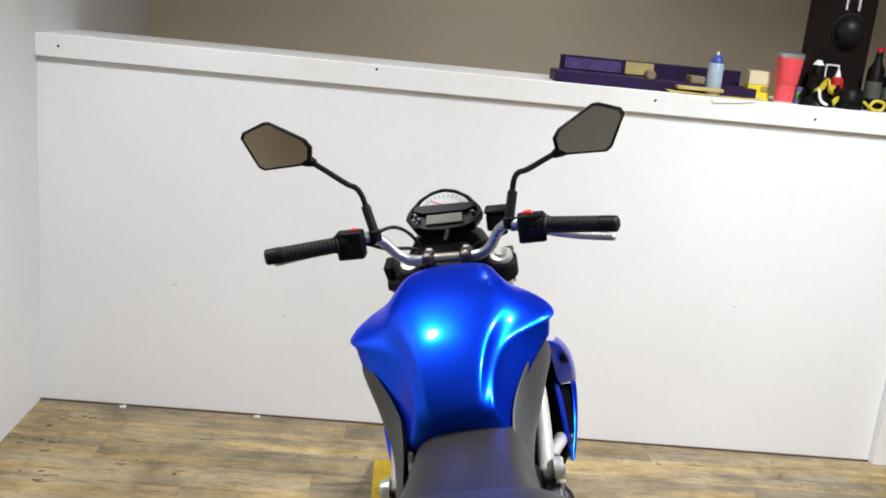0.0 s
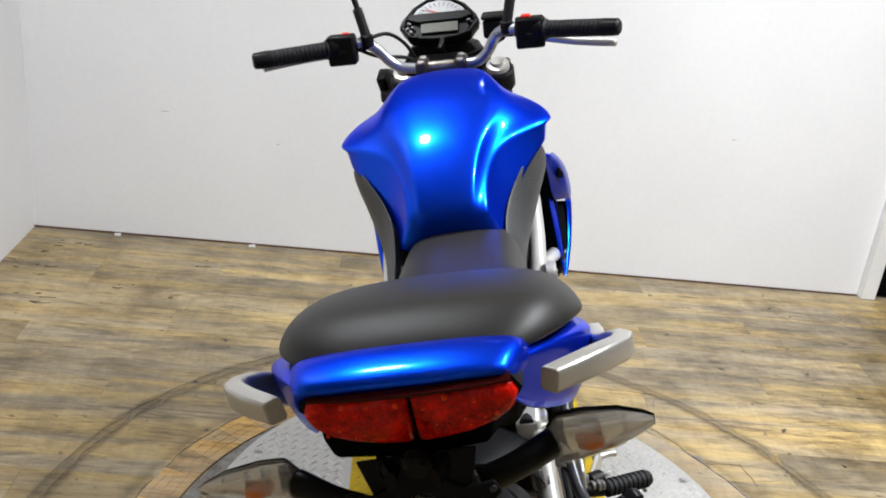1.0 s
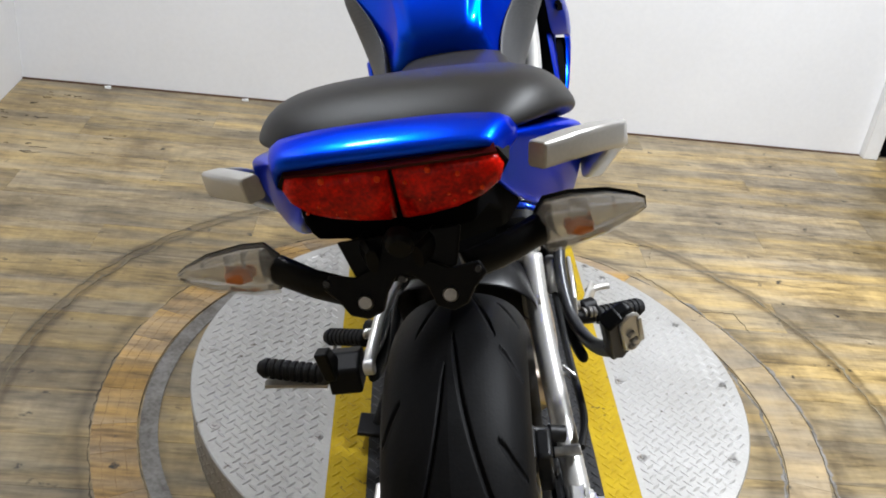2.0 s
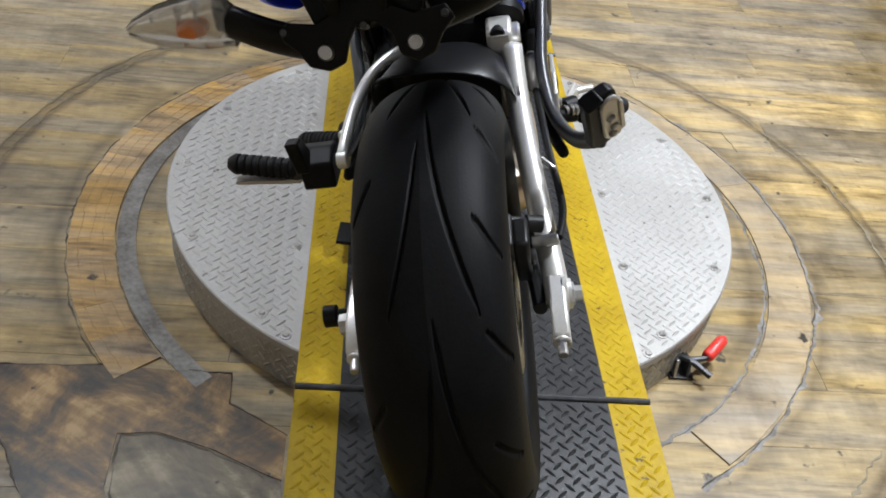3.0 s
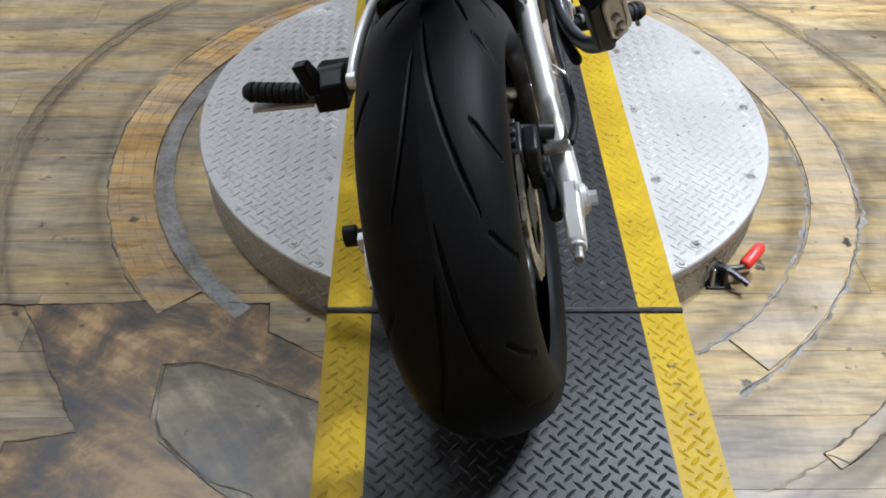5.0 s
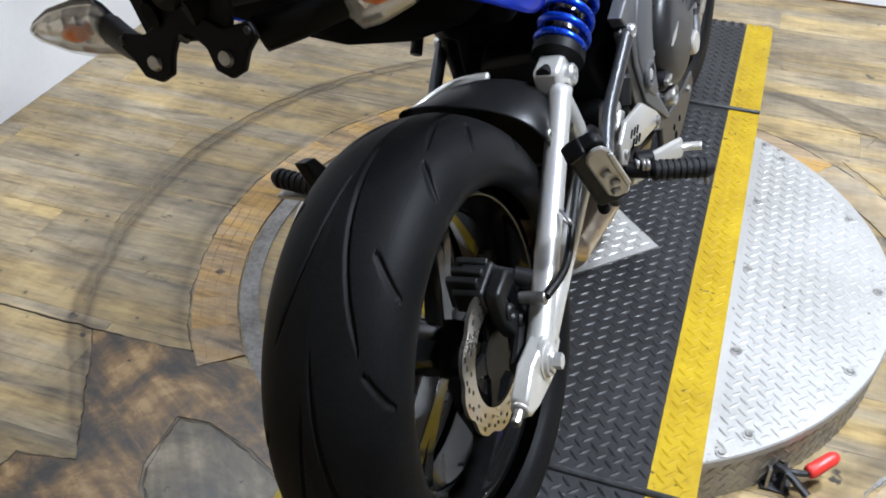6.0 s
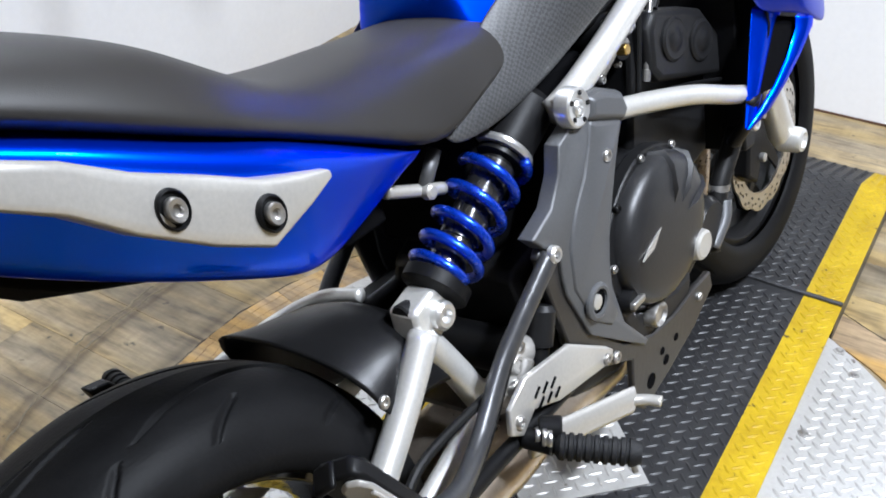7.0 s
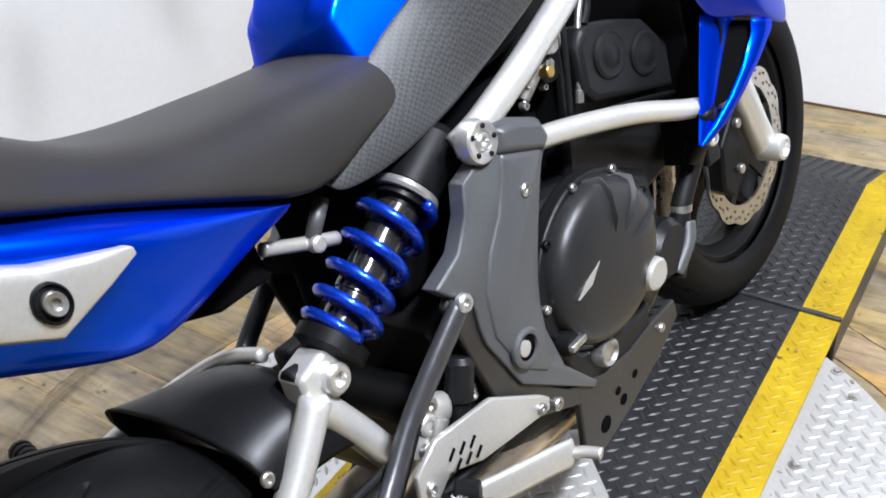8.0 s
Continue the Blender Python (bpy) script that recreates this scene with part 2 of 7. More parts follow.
def patch_material(name, tones, angle, seed):
    """Worn brown boards: blotches of several browns, slanting grain, black pits."""
    m, t, p = nodes_of(name)
    n, l = t.nodes, t.links
    co = n.new("ShaderNodeTexCoord")
    mp = n.new("ShaderNodeMapping")
    mp.inputs["Rotation"].default_value, mp.inputs["Location"].default_value = (0, 0, angle), (seed, seed, 0)
    l.new(co.outputs["Object"], mp.inputs["Vector"])
    blot = n.new("ShaderNodeTexNoise")
    blot.inputs["Scale"].default_value, blot.inputs["Detail"].default_value, blot.inputs["Roughness"].default_value, blot.inputs["Distortion"].default_value = 7.5, 9, 0.68, 0.5
    l.new(mp.outputs[0], blot.inputs["Vector"])
    slim = n.new("ShaderNodeMapping")
    slim.inputs["Scale"].default_value = (4, 30, 1)
    l.new(mp.outputs[0], slim.inputs["Vector"])
    grain = n.new("ShaderNodeTexNoise")
    grain.inputs["Scale"].default_value, grain.inputs["Detail"].default_value = 1.6, 6
    l.new(slim.outputs[0], grain.inputs["Vector"])
    add = n.new("ShaderNodeMath")
    add.operation = "MULTIPLY_ADD"
    add.inputs[1].default_value = 0.22
    l.new(grain.outputs["Fac"], add.inputs[0])
    main = n.new("ShaderNodeMath")
    main.operation = "MULTIPLY"
    main.inputs[1].default_value = 0.78
    l.new(blot.outputs["Fac"], main.inputs[0])
    l.new(main.outputs[0], add.inputs[2])
    ramp = n.new("ShaderNodeValToRGB")
    e = ramp.color_ramp.elements
    e[0].position, e[1].position = 0.40, 0.62
    e[0].color, e[1].color = (*tones[0], 1), (*tones[-1], 1)
    for k, c in enumerate(tones[1:-1]):
        e.new(0.40 + 0.22 * (k + 1) / (len(tones) - 1)).color = (*c, 1)
    l.new(add.outputs[0], ramp.inputs["Fac"])
    pit = n.new("ShaderNodeTexNoise")
    pit.inputs["Scale"].default_value, pit.inputs["Detail"].default_value = 34, 3
    l.new(mp.outputs[0], pit.inputs["Vector"])
    hole = n.new("ShaderNodeMapRange")
    hole.inputs["From Min"].default_value, hole.inputs["From Max"].default_value = 0.70, 0.74
    l.new(pit.outputs["Fac"], hole.inputs["Value"])
    mix = n.new("ShaderNodeMix")
    mix.data_type = "RGBA"
    l.new(hole.outputs[0], mix.inputs["Factor"])
    l.new(ramp.outputs["Color"], mix.inputs["A"])
    mix.inputs["B"].default_value = (0.012, 0.010, 0.008, 1)
    l.new(mix.outputs["Result"], p.inputs["Base Color"])
    rr = n.new("ShaderNodeMapRange")
    rr.inputs["To Min"].default_value, rr.inputs["To Max"].default_value = 0.26, 0.58
    l.new(blot.outputs["Fac"], rr.inputs["Value"])
    l.new(rr.outputs[0], p.inputs["Roughness"])
    b = n.new("ShaderNodeBump")
    b.inputs["Strength"].default_value, b.inputs["Distance"].default_value = 0.3, 0.001
    l.new(add.outputs[0], b.inputs["Height"])
    l.new(b.outputs[0], p.inputs["Normal"])
    return m


PATCHW = patch_material("patch_wood", ((0.018, 0.011, 0.005), (0.070, 0.041, 0.014), (0.19, 0.105, 0.029), (0.36, 0.225, 0.085)), 0.55, 0.0)
PATCHG = patch_material("grey_patch_wood", ((0.028, 0.021, 0.012), (0.085, 0.063, 0.033), (0.16, 0.122, 0.066), (0.30, 0.25, 0.165)), 0.95, 3.0)
SMUDGE = surface("grey_smudge", (0.55, 0.54, 0.53), rough=0.7)
JOINT = surface("floor_joint", (0.07, 0.055, 0.035), rough=0.8)
CRACK = surface("floor_crack", (0.085, 0.068, 0.048), (0.035, 0.028, 0.020), 0.9, scale=30)
GROOVE = surface("brown_groove", (0.25, 0.15, 0.06), (0.15, 0.09, 0.036), 0.8, scale=20)
GREYF = surface("grey_filler", (0.20, 0.19, 0.175), (0.07, 0.060, 0.048), 0.5, scale=18, fine=120)
ALU = surface("aluminium_tread_plate", (0.44, 0.43, 0.415), (0.36, 0.35, 0.33), 0.52, 0.55, scale=5, fine=140, bump=0.2, rvar=0.14, specks=((0.10, 0.08, 0.06), 60, 0.675))
RIMALU = surface("aluminium_rim_plate", (0.45, 0.44, 0.42), (0.30, 0.29, 0.27), 0.42, 0.85, scale=9, fine=140, bump=0.2)
BLACKPL = surface("black_tread_plate", (0.018, 0.018, 0.019), (0.009, 0.009, 0.010), 0.45, 0.0, scale=9, fine=160, bump=0.2, rvar=0.14, spec=0.38, specks=((0.12, 0.11, 0.10), 60, 0.70))
YELLOW = surface("yellow_plate_paint", (0.43, 0.298, 0.007), (0.31, 0.200, 0.005), 0.50, 0.0, ior=1.28, scale=10, fine=120, bump=0.2, specks=((0.06, 0.042, 0.014), 75, 0.655))
STEEL = surface("steel_bolt", (0.55, 0.54, 0.52), (0.3, 0.29, 0.28), 0.35, 0.9, scale=60)
DARKSTEEL = surface("dark_steel", (0.06, 0.06, 0.065), (0.03, 0.03, 0.03), 0.4, 0.6, scale=30)
# near-black with hardly any sheen: paints in the dark of holes, gaps and undersides
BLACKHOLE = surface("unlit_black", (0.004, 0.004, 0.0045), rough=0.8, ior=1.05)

# ---- mesh helpers ----


def room_shape(p):
    return p * UNIT


SHAPE = [room_shape]  # how drawn points become metres; the last one holds


def mesh_of(name, bm, material, smooth=False):
    me = bpy.data.meshes.new(name)
    for v in bm.verts:
        v.co = SHAPE[-1](v.co)
    bm.normal_update()
    bm.to_mesh(me)
    bm.free()
    me.materials.append(material)
    for poly in me.polygons:
        poly.use_smooth = True
    if not smooth:
        me.set_sharp_from_angle(angle=radians(32))
    return me


def part(name, bm, material, parent=None, label="", smooth=False, bevel=0.0, sub=0, angle=None):
    ob = new(name, mesh_of(name, bm, material, smooth))
    if parent is not None:
        ob.parent = parent
    if bevel:
        b = ob.modifiers.new("bevel", "BEVEL")
        b.width, b.segments, b.limit_method, b.angle_limit = bevel, 2, "ANGLE", radians(35)
    if sub:
        q = ob.modifiers.new("sub", "SUBSURF")
        q.levels = q.render_levels = sub
    if label:
        tagged(ob, label)
    return ob


def thing(name, label, category, group="", at=None):
    e = new(name)
    e.empty_display_size = 0.1
    if at is not None:
        e.matrix_world = at
    return tagged(e, label, category, group)


def add_box(bm, lo, hi):
    (a, b, c), (d, e, f) = lo, hi
    v = [bm.verts.new(q) for q in ((a, b, c), (d, b, c), (d, e, c), (a, e, c), (a, b, f), (d, b, f), (d, e, f), (a, e, f))]
    for q in ((3, 2, 1, 0), (4, 5, 6, 7), (0, 1, 5, 4), (1, 2, 6, 5), (2, 3, 7, 6), (3, 0, 4, 7)):
        bm.faces.new([v[i] for i in q])
    return v


def box(lo, hi):
    bm = bmesh.new()
    add_box(bm, lo, hi)
    return bm


def basis(d):
    d = Vector(d).normalized()
    a = Vector((0, 0, 1)) if abs(d.z) < 0.9 else Vector((0, 1, 0))
    u = d.cross(a).normalized()
    return u, u.cross(d).normalized(), d


def add_rings(bm, rings, cap=True, closed=False):
    """Skin a list of equally long rings of points."""
    vs = [[bm.verts.new(p) for p in ring] for ring in rings]
    k = len(vs[0])
    pairs = list(zip(vs, vs[1:])) + ([(vs[-1], vs[0])] if closed else [])
    for a, b in pairs:
        for i in range(k):
            j = (i + 1) % k
            bm.faces.new((a[i], a[j], b[j], b[i]))
    if cap and not closed:
        bm.faces.new(vs[0][::-1])
        bm.faces.new(vs[-1])
    return vs


def ring_at(c, u, v, r, n, r2=None):
    r2 = r2 or r
    return [Vector(c) + u * (r * math.cos(2 * math.pi * i / n)) + v * (r2 * math.sin(2 * math.pi * i / n)) for i in range(n)]


def add_turned(bm, p0, p1, profile, n=24):
    """Turn (distance along, radius) pairs about the line from p0 to p1; distances from 0 to 1."""
    u, v, d = basis(Vector(p1) - Vector(p0))
    add_rings(bm, [ring_at(Vector(p0).lerp(Vector(p1), a), u, v, max(r, 1e-4), n) for a, r in profile])


def turned(p0, p1, profile, n=24):
    bm = bmesh.new()
    add_turned(bm, p0, p1, profile, n)
    bmesh.ops.recalc_face_normals(bm, faces=bm.faces[:])
    return bm


def rod(p0, p1, r, n=16, r1=None, soft=0.15):
    """A round bar with softened ends."""
    r1 = r if r1 is None else r1
    length = (Vector(p1) - Vector(p0)).length
    e = min(0.3, soft * min(r, r1) / max(length, 1e-6))
    return turned(p0, p1, [(0, r * 0.85), (e, r), (1 - e, r1), (1, r1 * 0.85)], n)


def smooth_path(pts, per=6):
    pts = [Vector(p) for p in pts]
    out = []
    for i in range(len(pts) - 1):
        p0, p1, p2, p3 = pts[max(i - 1, 0)], pts[i], pts[i + 1], pts[min(i + 2, len(pts) - 1)]
        for k in range(per):
            t = k / per
            out.append(0.5 * ((2 * p1) + (p2 - p0) * t + (2 * p0 - 5 * p1 + 4 * p2 - p3) * t * t + (3 * p1 - p0 - 3 * p2 + p3) * t**3))
    return out + [pts[-1]]


def tube(pts, r, n=12, per=6, flat=None, up=None):
    """A bent tube through the points; r a number or one per point of the smoothed path; flat: second radius."""
    path = smooth_path(pts, per) if per else [Vector(p) for p in pts]
    bm = bmesh.new()
    rings, u = [], None
    for i, c in enumerate(path):
        d = (path[min(i + 1, len(path) - 1)] - path[max(i - 1, 0)]).normalized()
        if u is None:
            u = Vector(up) if up else basis(d)[0]
        u = (u - d * u.dot(d)).normalized()
        v = d.cross(u)
        rr = r if not callable(r) else r(i / (len(path) - 1))
        rings.append(ring_at(c, u, v, rr, n, (flat if not callable(flat) else flat(i / (len(path) - 1))) if flat else rr))
    add_rings(bm, rings)
    bmesh.ops.recalc_face_normals(bm, faces=bm.faces[:])
    return bm


def prism(outline, lo, hi, axis="x", bm=None):
    """A plate: outline in the two other axes, from lo to hi along axis."""
    bm = bm or bmesh.new()
    put = {"x": lambda a, b, c: (c, a, b), "y": lambda a, b, c: (a, c, b), "z": lambda a, b, c: (a, b, c)}[axis]
    lo_v = [bm.verts.new(put(a, b, lo)) for a, b in outline]
    hi_v = [bm.verts.new(put(a, b, hi)) for a, b in outline]
    n = len(outline)
    bm.faces.new(lo_v[::-1])
    bm.faces.new(hi_v)
    for i in range(n):
        bm.faces.new((lo_v[i], lo_v[(i + 1) % n], hi_v[(i + 1) % n], hi_v[i]))
    bmesh.ops.recalc_face_normals(bm, faces=bm.faces[:])
    return bm


def loft(sections, cap=True):
    """Symmetric body: each section is y and a half outline of (x, z) from the top middle down to the bottom."""
    bm = bmesh.new()
    rings = []
    for y, half in sections:
        right = [(x, y, z) for x, z in half]
        left = [(-x, y, z) for x, z in half[::-1] if abs(x) > 1e-6]
        rings.append(right + left)
    add_rings(bm, rings, cap)
    bmesh.ops.recalc_face_normals(bm, faces=bm.faces[:])
    return bm


def sheet(rows, thick=0.004):
    """A bent panel through rows of points, with thickness along its normals."""
    bm = bmesh.new()
    vs = [[bm.verts.new(p) for p in row] for row in rows]
    for a, b in zip(vs, vs[1:]):
        for i in range(len(a) - 1):
            bm.faces.new((a[i], a[i + 1], b[i + 1], b[i]))
    bm.normal_update()
    bmesh.ops.solidify(bm, geom=bm.faces[:], thickness=thick)
    bmesh.ops.recalc_face_normals(bm, faces=bm.faces[:])
    return bm


def mirrored(bm):
    """The same mesh on the other side of x = 0."""
    other = bm.copy()
    bmesh.ops.scale(other, vec=(-1, 1, 1), verts=other.verts[:])
    bmesh.ops.reverse_faces(other, faces=other.faces[:])
    return other


# ---- room ----
WALL_Y, LEFT_X, END_X = 2.664, -1.660, 1.734
TRIM_Z, TRIM_H = 1.350, 0.084
wall_half = tagged(part("wall_north", box((LEFT_X - 0.1, WALL_Y, 0), (END_X, WALL_Y + 0.12, TRIM_Z + 0.01)), WHITE), "white painted half-height partition wall, scuffed", "wall", kind="structure")
tagged(part("wall_west", box((LEFT_X - 0.12, 0.30, 0), (LEFT_X, 4.4, CEIL)), WHITE), "plain white painted side wall", "wall", kind="structure")
# unseen stretch, made beige so that the left mirror reflects brown
tagged(part("wall_west_rear", box((LEFT_X - 0.12, -2.9, 0), (LEFT_X, 0.30, CEIL)), BEIGE), "beige side wall out of view, coloured for the mirror", "wall", kind="structure")
# unseen stretch, made white so that the right mirror reflects pale grey
tagged(part("wall_west_end", box((LEFT_X - 0.12, -7.2, 0), (LEFT_X, -2.9, CEIL)), WHITE), "plain white painted side wall", "wall", kind="structure")
tagged(part("wall_far", box((LEFT_X, 4.2, 0), (6.4, 4.32, CEIL)), BEIGE), "beige painted wall behind the partition", "wall", kind="structure")
tagged(part("wall_east", box((6.3, -7.2, 0), (6.42, 4.2, CEIL)), GREYWALL), "plain greige workshop wall", "wall", kind="structure")
tagged(part("wall_south", box((LEFT_X, -7.2, 0), (6.3, -7.08, CEIL)), GREYWALL), "plain greige workshop wall", "wall", kind="structure")
tagged(part("ceiling", box((LEFT_X - 0.12, -7.2, CEIL), (6.42, 4.32, CEIL + 0.1)), CEILM), "plain off-white workshop ceiling", "ceiling", kind="structure")
ledge = tagged(part("trim", box((LEFT_X, WALL_Y - 0.02, TRIM_Z), (END_X + 0.02, WALL_Y + 0.0, TRIM_Z + TRIM_H)), TRIMW, bevel=0.003), "white painted trim board along the partition top", "trim", kind="structure")
tagged(part("wall_shelf", box((LEFT_X, WALL_Y + 0.002, TRIM_Z + 0.012), (END_X + 0.02, WALL_Y + 0.42, TRIM_Z + TRIM_H - 0.004)), TRIMW), "white shelf board on top of the partition", "shelf", kind="structure")
tagged(part("trim_end", box((END_X + 0.002, WALL_Y - 0.035, 0.0), (END_X + 0.066, WALL_Y + 0.12, TRIM_Z - 0.002)), TRIMW, bevel=0.003), "white painted end board of the partition", "trim", kind="structure")
# flat black panel in place of the unlit room past the wall end
tagged(part("opening_panel", box((END_X + 0.072, WALL_Y + 0.02, 0.0), (END_X + 1.1, WALL_Y + 0.09, 2.1)), BLACKHOLE), "black panel standing in for the dark opening beside the partition", "door", kind="structure")
for lx, ly, la, lw in LAMPS:
    bm = turned((lx, ly, CEIL - 0.002), (lx, ly, CEIL - 0.06), [(0, la * 0.8), (0.6, la * 0.78), (1, la * 0.6)], 32)
    tagged(part("ceiling_light", bm, TRIMW), "round white fitting over an unseen ceiling lamp", "ceiling light", "ceiling lights")

# ---- floor: planks on a dark bed ----
bed = bmesh.new()
add_box(bed, (LEFT_X - 0.1, -7.2, -0.1), (6.4, 4.3, -0.006))
floor = tagged(part("floor", bed, JOINT), "worn tan and grey wood-look plank floor with a circular repair", "floor", kind="structure")


def plank_mesh(length, width):
    bm = box((0, 0, -0.006), (length - 0.0005, width - 0.0005, 0))
    bmesh.ops.bevel(bm, geom=[e for e in bm.edges if all(v.co.z > -0.001 for v in e.verts)], offset=0.0004, segments=1, affect="EDGES")
    return mesh_of("plank", bm, PLANK)


PW = 0.152
PLANKS = {}
rng = random.Random(7)


def lay(x0, x1, y):
    length = round(x1 - x0, 3)
    if length not in PLANKS:
        PLANKS[length] = plank_mesh(length, PW)
    ob = new("plank", PLANKS[length])
    ob.location = (x0 * UNIT, y * UNIT, 0)
    ob.parent = floor


for row in range(-3, 40):
    y = WALL_Y - PW * (row + 1) if row >= 0 else WALL_Y + 0.12 + PW * (-row - 1)
    if row < 0 and -row > 3:
        continue
    x = LEFT_X - (row * 0.437 % 1.22)
    while x < 3.2:
        a, b = max(x, LEFT_X), min(x + 1.22, 3.2)
        if b - a > 0.05 and -2.2 < y:
            lay(a, b, y)
        x += 1.22

for lo, hi in (((3.202, -2.050, -0.006), (6.29, 4.19, 0.0)), ((LEFT_X + 0.002, -7.07, -0.006), (6.29, -2.052, 0.0))):
    part("floor_rest", box(lo, hi), PLANK, floor)

for mx, mz, ml in ((-1.16, 0.52, 0.05), (-0.72, 0.43, 0.02), (1.05, 0.62, 0.03)):
    part("wall_scuff", box((mx, WALL_Y - 0.0006, mz), (mx + ml * 0.6, WALL_Y + 0.001, mz + 0.003)), SMUDGE, wall_half)

# ---- floor repair: ring of light wood round the turntable, filler, cut lines ----
TC, TR, TOP = (-0.005, 0.872), 0.64, 0.112


def arc_piece(r0, r1, a0, a1, z0, z1, steps=6):
    bm = bmesh.new()
    rings = []
    for k in range(steps + 1):
        a = a0 + (a1 - a0) * k / steps
        c, s = math.cos(a), math.sin(a)
        rings.append([(TC[0] + r0 * c, TC[1] + r0 * s, z0), (TC[0] + r1 * c, TC[1] + r1 * s, z0), (TC[0] + r1 * c, TC[1] + r1 * s, z1), (TC[0] + r0 * c, TC[1] + r0 * s, z1)])
    add_rings(bm, rings)
    bmesh.ops.recalc_face_normals(bm, faces=bm.faces[:])
    return bm


edges = [radians(-140)]
while edges[-1] > radians(-416):
    edges.append(edges[-1] - radians(rng.uniform(6, 11) if edges[-1] > radians(-262) else rng.uniform(26, 40)))
for a0, a1 in zip(edges, edges[1:]):
    if a1 > radians(-420):
        wood = RINGW if -270 < math.degrees(a0) < -130 else RINGP
        part("ring_board", arc_piece(0.757, 0.852, a1 + 0.0005, a0 - 0.0005, -0.004, 0.0035 + rng.uniform(0, 0.0006)), wood, floor)
part("ring_filler", arc_piece(0.712, 0.751, radians(118), radians(228), -0.004, 0.0030, 44), GREYF, floor, "grey filler strip")


def crack(pts, width, closed=False, jitter=0.008, z=0.0012):
    """A cut line in the floor: a narrow, uneven, filled groove."""
    path = []
    for a, b in zip(pts, pts[1:] + ([pts[0]] if closed else [])):
        a, b = Vector((*a, 0)), Vector((*b, 0))
        k = max(2, int((b - a).length / 0.011))
        path += [a.lerp(b, i / k) for i in range(k)]
    path.append(path[0].copy() if closed else Vector((*pts[-1], 0)))
    bm, last = bmesh.new(), None
    for i, p in enumerate(path):
        d = path[min(i + 1, len(path) - 1)] - path[max(i - 1, 0)]
        s = Vector((-d.y, d.x, 0)).normalized()
        j = (noise.noise(p * 14) + 0.6 * noise.noise(p * 55)) * jitter
        w = width * (0.12 + 1.5 * abs(noise.noise(p * 24 + Vector((3, 7, 1)))))
        q = [p + s * (j - w), p + s * (j + w)]
        row = [bm.verts.new((q[0].x, q[0].y, z)), bm.verts.new((q[1].x, q[1].y, z)), bm.verts.new((q[1].x, q[1].y, -0.005)), bm.verts.new((q[0].x, q[0].y, -0.005))]
        if last:
            for k in range(4):
                bm.faces.new((last[k], last[(k + 1) % 4], row[(k + 1) % 4], row[k]))
        last = row
    return bm


def on_circle(r, a0, a1, n):
    return [(TC[0] + r * math.cos(radians(a0 + (a1 - a0) * i / n)), TC[1] + r * math.sin(radians(a0 + (a1 - a0) * i / n))) for i in range(n + 1)]


part("filler_seam", crack(on_circle(0.861, -60, 52, 90), 0.0085, jitter=0.012, z=0.0006), GREYF, floor)
part("filler_seam", crack(on_circle(0.747, -60, 30, 70), 0.0085, jitter=0.012, z=0.0006), GREYF, floor)
part("cut_line", crack(on_circle(0.857, -60, 218, 140), 0.0021, jitter=0.007), CRACK, floor)
for groove in (0.782, 0.806, 0.832):
    part("ring_groove", crack(on_circle(groove, 92, 219, 60), 0.0008, jitter=0.007, z=0.0044), GROOVE, floor)
part("cut_line", crack(on_circle(0.754, 85, 222, 60), 0.0013, jitter=0.005), CRACK, floor)
part("cut_line", crack(on_circle(0.750, -60, 30, 70), 0.0011, jitter=0.009), CRACK, floor)
part("cut_line", crack([(-1.78, 0.345), (-0.83, 0.352), (-0.668, 0.36)], 0.0020, jitter=0.004, z=0.0034), CRACK, floor)
part("cut_line", crack([(-0.527, 0.354), (-0.445, 0.355), (-0.44, 0.277), (-0.328, 0.21)], 0.0022, jitter=0.004, z=0.0034), CRACK, floor)
part("cut_line", crack([(-0.36, 0.116), (-0.457, 0.166), (-0.557, 0.199), (-0.617, 0.194), (-0.614, 0.083), (-0.598, 0.034), (-0.541, -0.011), (-0.503, -0.05), (-0.428, -0.078), (-0.40, -0.12)], 0.0028, jitter=0.007, z=0.0034), CRACK, floor)
part("cut_line", crack([(-0.916, 0.347), (-0.83, 0.20), (-0.74, 0.046), (-0.855, 0.028), (-0.862, -0.05), (-0.93, -0.3)], 0.0022, jitter=0.007, z=0.0034), CRACK, floor)
part("cut_line", crack([(0.557, 1.565), (0.695, 1.373), (0.805, 1.374), (0.83, 1.28)], 0.0010), CRACK, floor)
part("cut_line", crack([(0.55, 1.74), (0.64, 1.73), (0.62, 1.65)], 0.0012), CRACK, floor)
# brown patched boards beside the ramp
patches = [((-0.916, 0.347), (-0.668, 0.36), (-0.53, 0.352), (-0.445, 0.35), (-0.44, 0.277), (-0.33, 0.21), (-0.33, 0.11), (-0.36, 0.122), (-0.457, 0.172), (-0.557, 0.205), (-0.625, 0.198), (-0.622, 0.08), (-0.60, 0.028), (-0.50, -0.06), (-0.40, -0.13), (-0.36, -0.5), (-0.93, -0.5), (-0.862, -0.05), (-0.855, 0.028), (-0.74, 0.046)),
           ((-0.33, 0.108), (-0.36, 0.120), (-0.457, 0.170), (-0.557, 0.203), (-0.623, 0.196), (-0.620, 0.08), (-0.598, 0.029), (-0.50, -0.058), (-0.40, -0.128), (-0.33, -0.128))]
for outline, wood in zip(patches, (PATCHW, PATCHG)):
    part("patch_board", prism(outline, -0.004, 0.0028, "z"), wood, floor, "orange-brown patched floor boards")

part("ring_board", arc_piece(1.031, 1.068, radians(-58.2), radians(-47.8), -0.004, 0.0035, 10), RINGP, floor)
